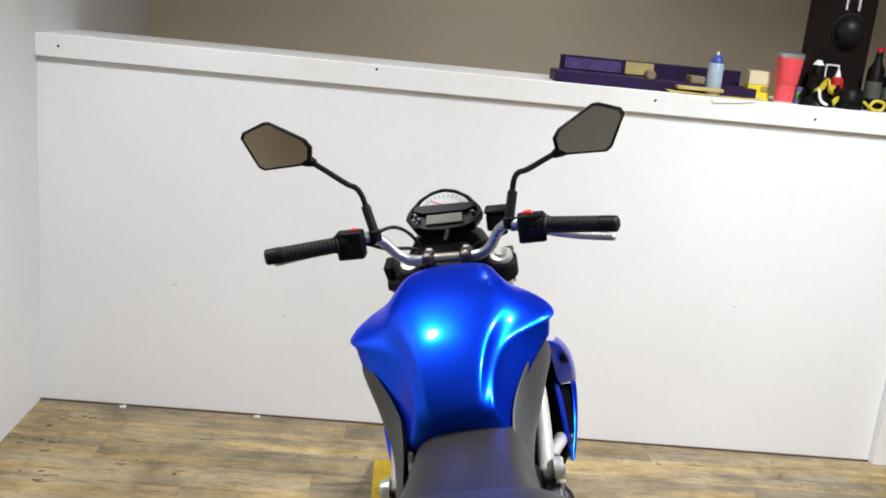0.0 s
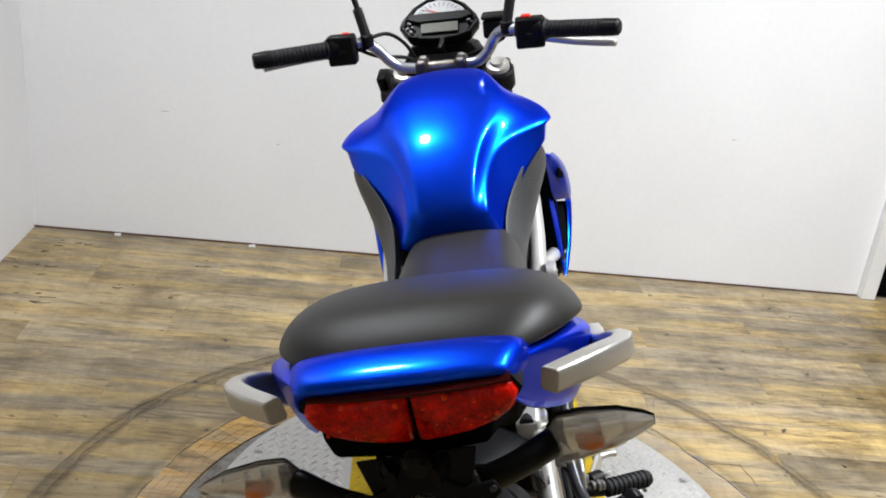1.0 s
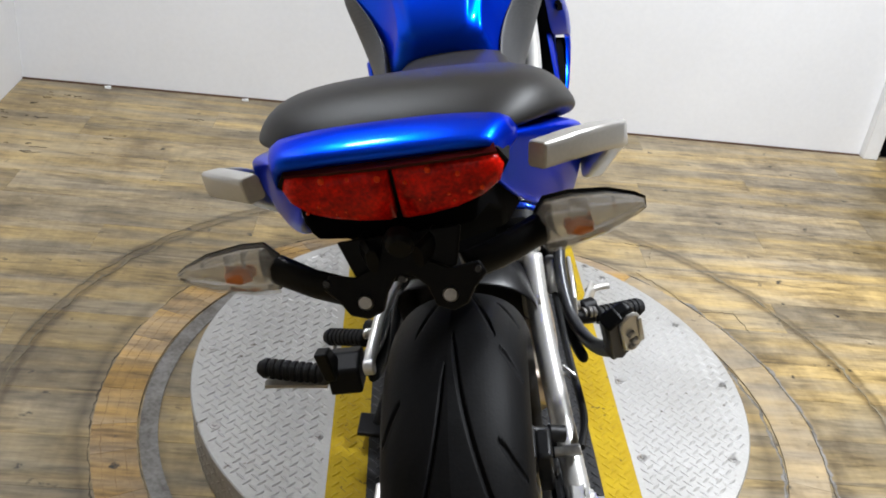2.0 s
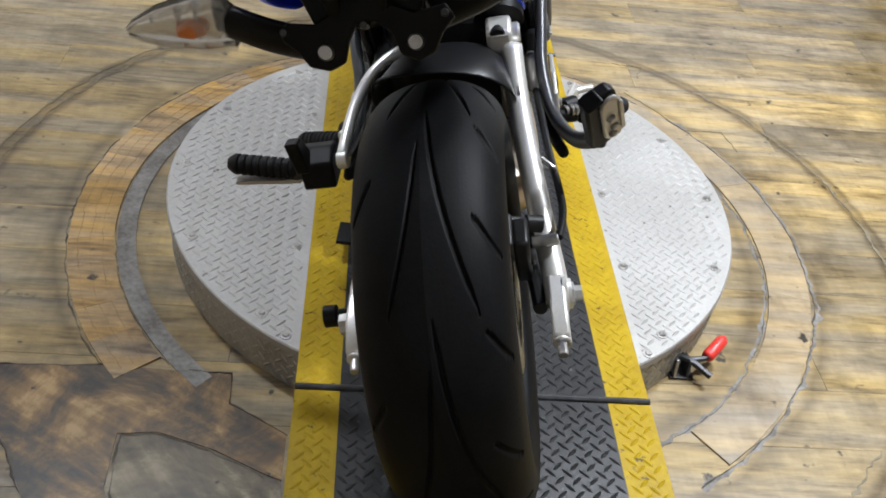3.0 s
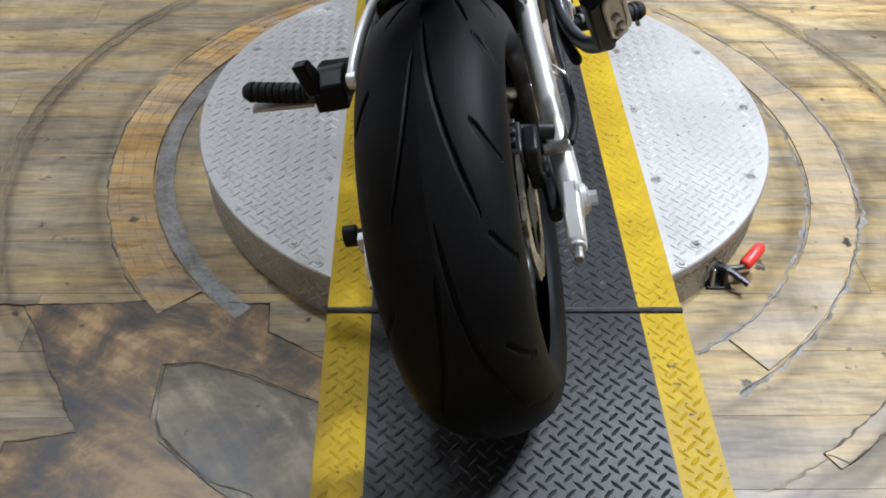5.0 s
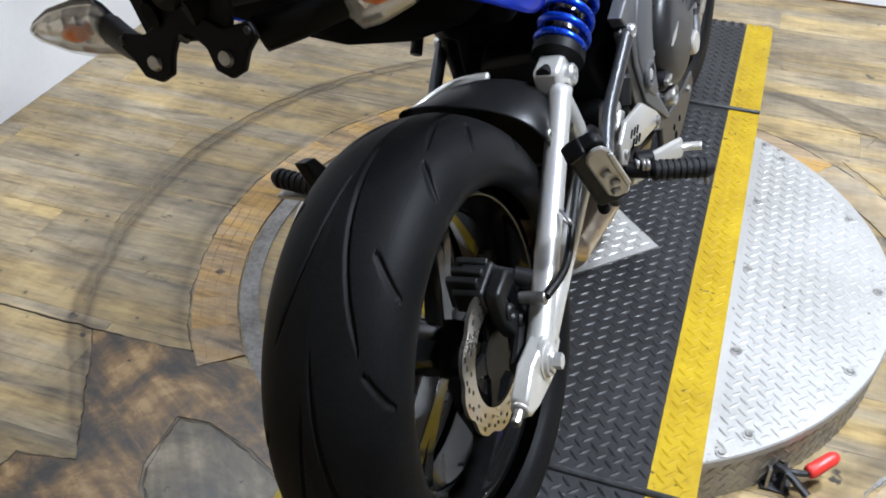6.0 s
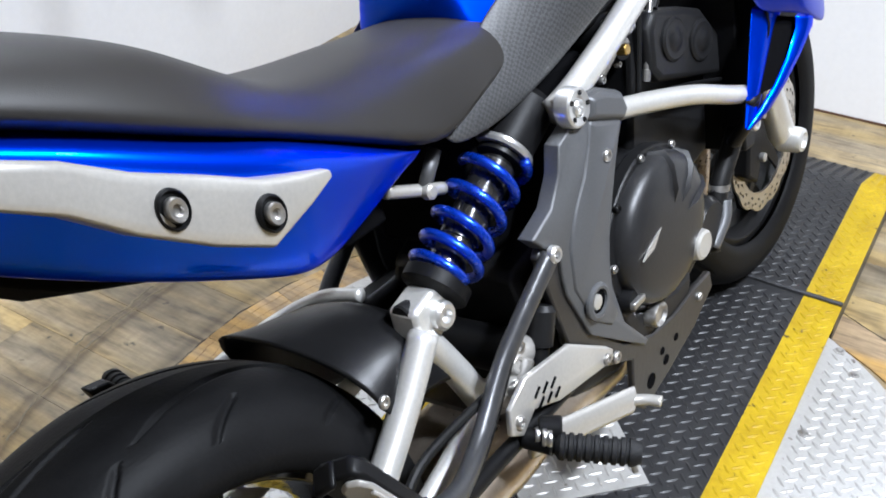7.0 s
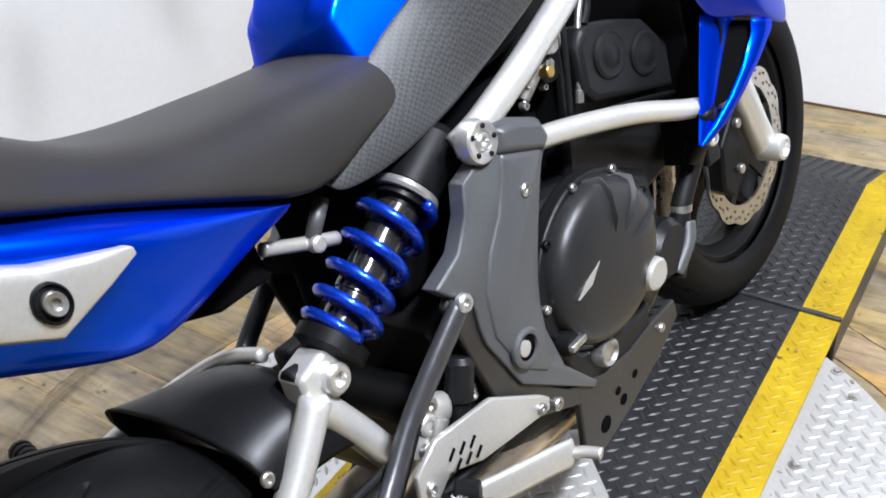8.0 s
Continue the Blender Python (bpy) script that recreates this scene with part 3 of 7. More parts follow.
part("cut_line", crack(on_circle(1.031, -58.2, -47.8, 12) + on_circle(1.068, -48.6, -57.1, 12), 0.0032, closed=True, jitter=0.006, z=0.0042), CRACK, floor)
# worn tyre-track arc on the floor
SCUFF = surface("rubber_scuff", (0.10, 0.085, 0.06), (0.20, 0.165, 0.10), 0.7, scale=18, fine=90)
for a0, a1, r, w in ((88, 205, 1.075, 0.004), (-30, 42, 1.075, 0.006), (-66, -38, 1.04, 0.007), (120, 190, 1.10, 0.003)):
    part("scuff_mark", crack(on_circle(r, a0, a1, 60), w, jitter=0.012, z=0.0012), SCUFF, floor)
for sx, sy, k in ((-1.45, 2.06, 5), (-1.45, 2.52, 6), (-1.55, 2.3, 6), (-1.68, 1.9, 4), (-1.2, 2.2, 3), (-0.9, 2.4, 2)):
    for _ in range(k):
        a = rng.uniform(0, 6.3)
        px, py = sx + rng.gauss(0, 0.05), sy + rng.gauss(0, 0.03)
        q = 0.012 + 0.025 * rng.random()
        part("scuff_mark", crack([(px, py), (px + q * math.cos(a), py + 0.4 * q * math.sin(a)), (px + 2 * q * math.cos(a + 0.5), py)], 0.004, jitter=0.006, z=0.0012), CRACK, floor)

# thin dark brown seam strip at the foot of the partition
tagged(part("baseboard", box((LEFT_X, WALL_Y - 0.006, 0.0005), (END_X, WALL_Y - 0.0005, 0.006)), surface("seam_brown", (0.10, 0.05, 0.03), rough=0.9)), "dark brown seam strip along the wall foot", "seam", kind="structure")
for wx in (-1.72, -1.33, -0.8):
    tagged(part("debris", crack([(wx - 0.012, WALL_Y - 0.025), (wx + 0.012, WALL_Y - 0.02)], 0.008, z=0.008), TRIMW if wx > -1.5 else surface("rust", (0.3, 0.12, 0.04))), "small paint chip lying at the wall foot", "debris")

# ---- turntable with tread plate ----


def add_lug(bm, x, y, z, a, length=0.0265, width=0.0066, height=0.0018, m=None):
    """One raised lens-shaped tread lug."""
    c, s = math.cos(a), math.sin(a)
    L, W = length / 2, width / 2
    base = [(-L, 0), (-L * 0.45, -W), (L * 0.45, -W), (L, 0), (L * 0.45, W), (-L * 0.45, W)]
    top = [(-L * 0.55, 0), (L * 0.55, 0)]
    def at(p, h):
        q = Vector((x + p[0] * c - p[1] * s, y + p[0] * s + p[1] * c, z + h))
        return m @ q if m else q
    b = [bm.verts.new(at(p, 0)) for p in base]
    t = [bm.verts.new(at(p, height)) for p in top]
    for f in ((b[0], b[1], t[0]), (b[1], b[2], t[1], t[0]), (b[2], b[3], t[1]), (b[3], b[4], t[1]), (b[4], b[5], t[0], t[1]), (b[5], b[0], t[0])):
        bm.faces.new(f)


PITCH = 0.0285


def lug_field(x0, x1, y0, y1, z, inside, slope=None):
    bm = bmesh.new()
    for i in range(math.floor(x0 / PITCH), math.ceil(x1 / PITCH) + 1):
        for j in range(math.floor(y0 / PITCH), math.ceil(y1 / PITCH) + 1):
            for half, turn_by in ((0.0, -45), (0.5, 45)):
                x, y = (i + half) * PITCH, (j + half) * PITCH
                if inside(x, y):
                    add_lug(bm, x, y, z if slope is None else slope(y), radians(turn_by))
    return bm


TRK = 0.317  # half width of the drive-on track
STRIPE = 0.078
table = thing("turntable", "round aluminium tread-plate turntable let into the floor", "turntable")
part("base", turned((*TC, 0.0), (*TC, 0.10), [(0, TR - 0.006), (1, TR - 0.006)], 96), RIMALU, table, "upright tread-plate rim")
rim_lugs = bmesh.new()
for row in range(6):
    n = int(2 * math.pi * TR / PITCH)
    for k in range(n):
        a = 2 * math.pi * (k + 0.5 * (row % 2)) / n
        m = Matrix.Translation((TC[0] + (TR - 0.006) * math.cos(a), TC[1] + (TR - 0.006) * math.sin(a), 0.010 + row * PITCH * 0.5)) @ Matrix.Rotation(a + math.pi / 2, 4, "Z") @ Matrix.Rotation(math.pi / 2, 4, "X")
        add_lug(rim_lugs, 0, 0, 0, radians(45 if row % 2 else -45), m=m)
tagged(part("rim_tread_pattern", rim_lugs, RIMALU, table), kind="stuff")
disc = turned((*TC, 0.094), (*TC, TOP), [(0, TR), (0.85, TR), (1, TR - 0.0025)], 128)
part("top_plate", disc, ALU, table, "worn bright tread plate")


def on_table(x, y):
    return math.hypot(x - TC[0], y - TC[1]) < TR - 0.016


tagged(part("tread_pattern", lug_field(-0.66, 0.66, 0.2, 1.55, TOP, lambda x, y: on_table(x, y) and abs(x) > TRK + 0.012), ALU, table), kind="stuff")
for side in (-1, 1):
    spots = [(side * 0.345, 0.352 + 0.26 * k) for k in range(5)] + [(TC[0] + side * 0.606 * math.cos(radians(q)), TC[1] + 0.606 * math.sin(radians(q))) for q in (-50, -24, 1, 25, 50)]
    for bx, by in spots:
        part("bolt", turned((bx, by, TOP - 0.001), (bx, by, TOP + 0.004), [(0, 0.0115), (0.5, 0.011), (0.55, 0.0065), (1, 0.005)], 14), STEEL, table)

track = thing("drive_on_track", "black tread-plate drive-on track with yellow painted edges", "ramp")
ZT = TOP + 0.008
FOLD_R, FOLD_F = -0.258, 2.06


def surf(y):
    if y < FOLD_R:
        return max(0.004, ZT + (y - FOLD_R) * 0.34)
    if y > FOLD_F:
        return max(0.004, ZT - (y - FOLD_F) * 0.4)
    return ZT


def strip(x0, x1, ys, drop=0.006):
    bm = bmesh.new()
    add_rings(bm, [[(x0, y, surf(y) - drop), (x1, y, surf(y) - drop), (x1, y, surf(y)), (x0, y, surf(y))] for y in ys])
    bmesh.ops.recalc_face_normals(bm, faces=bm.faces[:])
    return bm


GAP = 0.006
SECTIONS = {"rear_ramp": [-0.60, FOLD_R, 0.221 - GAP], "centre_track": [0.221 + GAP, 1.53 - GAP], "front_ramp": [1.53 + GAP, FOLD_F, 2.35]}
for name, ys in SECTIONS.items():
    deck = part(name, strip(-TRK + STRIPE, TRK - STRIPE, ys), BLACKPL, track)
    inside = lambda x, y: ys[0] + 0.014 < y < ys[-1] - 0.014 and abs(x) < TRK - STRIPE - 0.008
    tagged(part("tread_pattern", lug_field(-0.32, 0.32, ys[0], ys[-1], ZT, inside, surf), BLACKPL, deck), kind="stuff")
    for side in (-1, 1):
        xs = sorted((side * TRK, side * (TRK - STRIPE)))
        st = part("stripe", strip(*xs, ys), YELLOW, deck, "yellow painted edge stripe")
        inside = lambda x, y: ys[0] + 0.014 < y < ys[-1] - 0.014 and xs[0] + 0.010 < x < xs[1] - 0.010
        tagged(part("tread_pattern", lug_field(-0.32, 0.32, ys[0], ys[-1], ZT, inside, surf), YELLOW, deck), kind="stuff")
    # side walls of the ramps down to the floor
    if name != "centre_track":
        for side in (-1, 1):
            xa, xb = sorted((side * (TRK - 0.004), side * (TRK - 0.010)))
            bm = bmesh.new()
            add_rings(bm, [[(xa, y, 0.0), (xb, y, 0.0), (xb, y, surf(y) - 0.006), (xa, y, surf(y) - 0.006)] for y in ys])
            bmesh.ops.recalc_face_normals(bm, faces=bm.faces[:])
            part("side_skirt", bm, DARKSTEEL, deck)
for y in (0.221, 1.53):
    part("hinge", rod((-TRK, y, ZT + 0.001), (TRK, y, ZT + 0.001), 0.0065, 10), DARKSTEEL, track, "black hinge bar")
part("inset_plate", prism(((0.0, 0.71), (0.157, 0.868), (0.0, 1.026), (-0.157, 0.868)), ZT - 0.004, ZT + 0.004, "z"), ALU, track, "bright aluminium tread-plate inset")
tagged(part("inset_tread", lug_field(-0.16, 0.16, 0.70, 1.04, ZT + 0.004, lambda x, y: abs(x) + abs(y - 0.868) < 0.140), ALU, track), kind="stuff")

# toggle clamp beside the turntable
clamp = thing("toggle_clamp", "steel toggle clamp with a red grip on the floor", "clamp", at=Matrix.Translation((-0.055, -0.005, 0)))
part("base_plate", box((0.485, 0.40, 0.0), (0.535, 0.455, 0.006)), DARKSTEEL, clamp, bevel=0.001)
part("bracket", prism(((0.40, 0.0), (0.45, 0.0), (0.445, 0.035), (0.41, 0.045)), 0.492, 0.498), STEEL, clamp, bevel=0.001)
part("bracket", prism(((0.40, 0.0), (0.45, 0.0), (0.445, 0.035), (0.41, 0.045)), 0.518, 0.524), DARKSTEEL, clamp, bevel=0.001)
part("arm", tube([(0.49, 0.44, 0.03), (0.52, 0.42, 0.04), (0.56, 0.385, 0.03)], 0.007, 8), DARKSTEEL, clamp)
part("lever", tube([(0.52, 0.42, 0.04), (0.55, 0.42, 0.045), (0.562, 0.425, 0.05)], 0.006, 8), DARKSTEEL, clamp)
part("grip", turned((0.556, 0.422, 0.046), (0.60, 0.465, 0.062), [(0, 0.011), (0.1, 0.0135), (0.85, 0.0125), (1, 0.008)], 16), surface("red_vinyl", (0.72, 0.04, 0.03), rough=0.4), clamp, "red vinyl grip", smooth=True)

# ---- motorcycle: own axes x right, y ahead, z up; leans on its side stand ----


def flake_paint(name, deep, flake, share):
    """Metallic paint: a deep broad ground with brighter, tighter flake on top."""
    m = surface(name, deep, tuple(v * 0.93 for v in deep), 0.45, 0.9, scale=3, fine=400, bump=0.02, rvar=0.03, coat=0.40, depth=0.0003)
    t = m.node_tree
    n, l = t.nodes, t.links
    top = n.new("ShaderNodeBsdfPrincipled")
    top.inputs["Base Color"].default_value = (*flake, 1)
    top.inputs["Metallic"].default_value, top.inputs["Roughness"].default_value = 0.95, 0.30
    top.inputs["Coat Weight"].default_value, top.inputs["Coat Roughness"].default_value = 0.40, 0.05
    for layer in (top, n["Principled BSDF"]):
        layer.inputs["Coat IOR"].default_value = 1.32
        layer.inputs["Specular Tint"].default_value = (0.05, 0.22, 1.0, 1)
    mix = n.new("ShaderNodeMixShader")
    mix.inputs[0].default_value = share
    l.new(n["Principled BSDF"].outputs[0], mix.inputs[1])
    l.new(top.outputs[0], mix.inputs[2])
    l.new(mix.outputs[0], n["Material Output"].inputs["Surface"])
    return m


BLUE = flake_paint("metallic_blue_paint", (0.003, 0.011, 0.66), (0.0, 0.16, 1.0), 0.40)
# darker copy of the body blue, with the shroud's shade put into the colour
SHADEDBLUE = surface("shaded_blue_paint", (0.0, 0.028, 0.52), (0.0, 0.022, 0.44), 0.42, 0.8, scale=3, fine=400, bump=0.02, rvar=0.03, coat=0.5, depth=0.0003)
SPRING = surface("blue_spring_coating", (0.01, 0.07, 0.72), (0.008, 0.055, 0.6), 0.28, 0.75, scale=20, fine=200, bump=0.04, coat=0.6)
SEATV = surface("black_seat_vinyl", (0.022, 0.0204, 0.0190), (0.017, 0.0158, 0.0148), 0.46, 0.0, scale=8, fine=900, bump=0.25, rvar=0.06, depth=0.0005, spec=0.5, ior=1.34)
RUBBER = surface("tyre_rubber", (0.0080, 0.0080, 0.0084), (0.0042, 0.0042, 0.0045), 0.52, 0.0, scale=9, fine=220, bump=0.15, rvar=0.1, spec=0.5, ior=1.18)
SILVER = surface("silver_paint", (0.50, 0.485, 0.45), (0.43, 0.415, 0.39), 0.38, 0.55, scale=8, fine=250, bump=0.05, coat=0.3)
FRAMES = surface("silver_frame_paint", (0.66, 0.65, 0.62), (0.56, 0.55, 0.52), 0.36, 0.55, scale=7, fine=250, bump=0.05, coat=0.3)
CHROME = surface("polished_steel", (0.70, 0.70, 0.69), (0.58, 0.58, 0.57), 0.30, 0.8, scale=20, fine=200, bump=0.03, rvar=0.08)
GREYP = surface("dark_grey_cover", (0.098, 0.100, 0.104), (0.076, 0.078, 0.082), 0.46, 0.35, scale=7, fine=350, bump=0.08)
ENGB = surface("satin_black_engine", (0.010, 0.010, 0.0105), (0.006, 0.006, 0.0065), 0.42, 0.0, scale=10, fine=200, bump=0.1, ior=1.32)
BLACKP = surface("black_plastic", (0.005, 0.005, 0.0053), (0.003, 0.003, 0.0033), 0.42, 0.0, scale=12, fine=260, bump=0.12, spec=0.5, ior=1.22)
BLACKM = surface("matt_black_metal", (0.006, 0.006, 0.0065), (0.004, 0.004, 0.0043), 0.46, 0.0, scale=16, fine=200, bump=0.08, spec=0.5, ior=1.24)
GRIPR = surface("grip_rubber", (0.009, 0.009, 0.0095), (0.005, 0.005, 0.0055), 0.65, 0.0, scale=30, fine=400, bump=0.3, spec=0.25)
HOSE = surface("black_hose", (0.007, 0.007, 0.007), rough=0.5, ior=1.3)
DISCM = surface("brake_disc_steel", (0.56, 0.53, 0.48), (0.45, 0.42, 0.37), 0.30, 0.95, scale=20, fine=200, bump=0.06)
EXH = surface("stainless_exhaust", (0.60, 0.52, 0.42), (0.46, 0.38, 0.30), 0.30, 0.9, scale=6, fine=120, bump=0.05)
# bright and dark red mottle paints the uneven glow of the lens
REDL = surface("red_lens", (1.0, 0.014, 0.004), (0.22, 0.0015, 0.001), 0.22, 0.0, scale=55, fine=260, bump=0.12, rvar=0.06, coat=0.06, ior=1.25)
LENSW = surface("clear_signal_lens", (0.97, 0.97, 0.96), (0.92, 0.92, 0.92), 0.10, 0.0, scale=60, fine=300, bump=0.12, coat=0.6)
film = LENSW.node_tree
see = film.nodes.new("ShaderNodeBsdfTransparent")
blend = film.nodes.new("ShaderNodeMixShader")
blend.inputs[0].default_value = 0.24
film.links.new(see.outputs[0], blend.inputs[1])
film.links.new(film.nodes["Principled BSDF"].outputs[0], blend.inputs[2])
film.links.new(blend.outputs[0], film.nodes["Material Output"].inputs["Surface"])
AMBER = surface("amber_bulb", (0.75, 0.22, 0.05), rough=0.3)
CLEAR = glass("clear_lens")
REDBTN = surface("red_button", (0.75, 0.03, 0.02), rough=0.35)
LCD = surface("grey_display", (0.11, 0.11, 0.09), rough=0.5, spec=0.25)
DIAL = surface("pale_dial", (0.30, 0.30, 0.30), (0.24, 0.24, 0.24), 0.4, scale=30)
MIRROR = nodes_of("mirror_glass")
MIRROR[2].inputs["Base Color"].default_value = (0.86, 0.87, 0.88, 1)
MIRROR[2].inputs["Metallic"].default_value, MIRROR[2].inputs["Roughness"].default_value = 1.0, 0.02
MIRROR = MIRROR[0]


def carbon():
    """Grey moulded panel with a fine checked relief."""
    m = surface("grey_textured_panel", (0.062, 0.063, 0.065), (0.048, 0.049, 0.051), 0.5, 0.0, scale=8, fine=300, bump=0.05)
    t = m.node_tree
    n, l = t.nodes, t.links
    co = n.new("ShaderNodeTexCoord")
    ck = n.new("ShaderNodeTexChecker")
    ck.inputs["Scale"].default_value = 260
    l.new(co.outputs["Object"], ck.inputs["Vector"])
    ck.inputs["Color1"].default_value, ck.inputs["Color2"].default_value = (1, 1, 1, 1), (0.55, 0.55, 0.56, 1)
    tone = n.new("ShaderNodeMix")
    tone.data_type, tone.blend_type = "RGBA", "MULTIPLY"
    tone.inputs["Factor"].default_value = 1.0
    l.new(n["Color Ramp"].outputs["Color"], tone.inputs["A"])
    l.new(ck.outputs["Color"], tone.inputs["B"])
    l.new(tone.outputs["Result"], n["Principled BSDF"].inputs["Base Color"])
    b = n.new("ShaderNodeBump")
    b.inputs["Strength"].default_value, b.inputs["Distance"].default_value = 0.35, 0.0006
    l.new(ck.outputs["Fac"], b.inputs["Height"])
    l.new(b.outputs[0], n["Principled BSDF"].inputs["Normal"])
    return m


CARBON = carbon()

BIKE = pose(0.0051, 0.0732, 0.1115, 0.80, -14.97, -4.31)


def bike_shape(p):
    """From the drawing of the frame, engine and tail to their true proportions."""
    y, z = p.y - 0.5, p.z - 0.55
    return 0.933 * Vector((
        p.x * (1.0178 - 0.0847 * y + 0.0169 * z),
        p.y - 0.0070 + 0.0400 * y - 0.0240 * z + 0.1641 * y * y + 0.0826 * y * z - 0.1618 * z * z,
        p.z + 0.0325 - 0.0103 * y + 0.0299 * z - 0.0862 * y * y - 0.0932 * y * z + 0.1218 * z * z,
    ))


def rear_wheel_shape(p):
    return Vector((0.978 * p.x, 0.036 + 0.9428 * (p.y - RC[1]), 0.304 + 0.9428 * (p.z - RC[2])))


def plain_shape(p):
    return p


SHAPE.append(bike_shape)
bike = thing("motorcycle", "blue and black naked motorcycle leaning on its side stand", "motorcycle", at=BIKE)


def both(name, bm, material, parent, label="", **kw):
    other = mirrored(bm)
    a = part(name, bm, material, parent, label, **kw)
    b = part(name, other, material, parent, label, **kw)
    return a, b


def shifted(bm, m):
    bmesh.ops.transform(bm, matrix=m, verts=bm.verts[:])
    return bm


def bolt_head(p, axis, r, h=0.006, material=None, parent=None, name="bolt"):
    a, d = Vector(p), Vector(axis).normalized()
    bm = turned(a, a + d * h, [(0, r), (0.7, r), (1, r * 0.8), (0.98, r * 0.5), (0.4, r * 0.45), (0.4, 0.0005)], 18)
    return part(name, bm, material or STEEL, parent or bike)


# wheels ------------------------------------------------------------------


def tyre_profile(R, W, rim):
    """(x, r) from the left bead over the crown to the right bead."""
    half = [(0, R), (0.16 * W, R - 0.0035 * W / 0.16), (0.28 * W, R - 0.010 * W / 0.16), (0.385 * W, R - 0.021 * W / 0.16), (0.46 * W, R - 0.037 * W / 0.16), (0.497 * W, R - 0.056 * W / 0.16), (0.485 * W, rim + 0.020), (0.44 * W, rim + 0.006), (0.39 * W, rim)]
    fine = smooth_path([(x, r, 0) for x, r in half], 5)
    pts = [(-p.x, p.y) for p in fine[::-1]] + [(p.x, p.y) for p in fine[1:]]
    return pts


def groove_depth(theta, s, grooves):
    """How deep the tread is cut at this turn of the wheel and this distance across (s from -1 to 1)."""
    period = 2 * math.pi / 7
    d = 0.0
    for t0, s0, t1, s1, bend, w in grooves:
        for k in (-1, 0, 1):
            u = (-theta % period) + k * period
            f = (u - t0) / (t1 - t0)
            if -0.02 < f < 1.02:
                f = min(max(f, 0), 1)
                sc = s0 + (s1 - s0) * f + bend * math.sin(math.pi * f)
                taper = min(1.0, 8 * f + 0.2, 8 * (1 - f) + 0.2)
                d = max(d, min(1.0, (1.7 - abs(s - sc) / (w * taper)) / 0.9))
    return d


def tyre(R, W, rim, centre, grooves, n=360):
    prof = tyre_profile(R, W, rim)
    # extra samples over the tread
    dense = []
    for a, b in zip(prof, prof[1:]):
        k = 5 if min(a[1], b[1]) > R - 0.055 else 1
        dense += [(a[0] + (b[0] - a[0]) * i / k, a[1] + (b[1] - a[1]) * i / k) for i in range(k)]
    dense.append(prof[-1])
    verts, faces, k = [], [], len(dense)
    for i in range(n):
        t = 2 * math.pi * i / n
        for x, r in dense:
            if r > R - 0.06:
                r -= 0.0045 * groove_depth(t, x / (W / 2), grooves)
            verts.append((centre[0] + x, centre[1] + r * math.sin(t), centre[2] + r * math.cos(t)))
    for i in range(n):
        j = (i + 1) % n
        for q in range(k - 1):
            faces.append((i * k + q, i * k + q + 1, j * k + q + 1, j * k + q))
    bm = bmesh.new()
    vs = [bm.verts.new(v) for v in verts]
    for f in faces:
        bm.faces.new([vs[i] for i in f])
    bmesh.ops.recalc_face_normals(bm, faces=bm.faces[:])
    return bm


def wheel_rim(c, rim, W):
    """Barrel of a cast rim."""
    bm = bmesh.new()
    prof = [(-0.40 * W, rim + 0.004), (-0.41 * W, rim - 0.012), (-0.33 * W, rim - 0.016), (-0.15 * W, rim - 0.030), (0.15 * W, rim - 0.030), (0.33 * W, rim - 0.016), (0.41 * W, rim - 0.012), (0.40 * W, rim + 0.004), (0.15 * W, rim - 0.018), (-0.15 * W, rim - 0.018)]
    rings = []
    for i in range(72):
        t = 2 * math.pi * i / 72
        rings.append([(c[0] + x, c[1] + r * math.sin(t), c[2] + r * math.cos(t)) for x, r in prof])
    add_rings(bm, rings, closed=True)
    bmesh.ops.recalc_face_normals(bm, faces=bm.faces[:])
    return bm


def wheel_core(c, rim, spokes, hub, material, wheel, make):
    """Hub and curved Y spokes, each a part of the wheel."""
    make("hub", turned((c[0] - hub, c[1], c[2]), (c[0] + hub, c[1], c[2]), [(0, 0.03), (0.05, 0.036), (0.35, 0.042), (0.65, 0.042), (0.95, 0.036), (1, 0.03)], 32), material, wheel)
    for k in range(spokes):
        bm = bmesh.new()
        a = 2 * math.pi * (k + 0.25) / spokes
        for fork in (-0.13, 0.13):
            prev = []
            for f in (0, 0.3, 0.65, 1):
                r = 0.035 + (rim - 0.06) * f
                t = a + fork * f + 0.10 * math.sin(math.pi * f)
                prev.append(((0, r * math.sin(t), r * math.cos(t)), t, 0.013 - 0.003 * f, 0.016 - 0.003 * f))
            rr = []
            for p, t, w, h in prev:
                tang = Vector((0, math.cos(t), -math.sin(t)))
                p = Vector(p) + Vector(c)
                rr.append([p + tang * w + Vector((h, 0, 0)), p - tang * w + Vector((h, 0, 0)), p - tang * w * 0.6 - Vector((h, 0, 0)), p + tang * w * 0.6 - Vector((h, 0, 0))])
            add_rings(bm, rr)
        bmesh.ops.recalc_face_normals(bm, faces=bm.faces[:])
        make("spoke", bm, material, wheel, bevel=0.002)


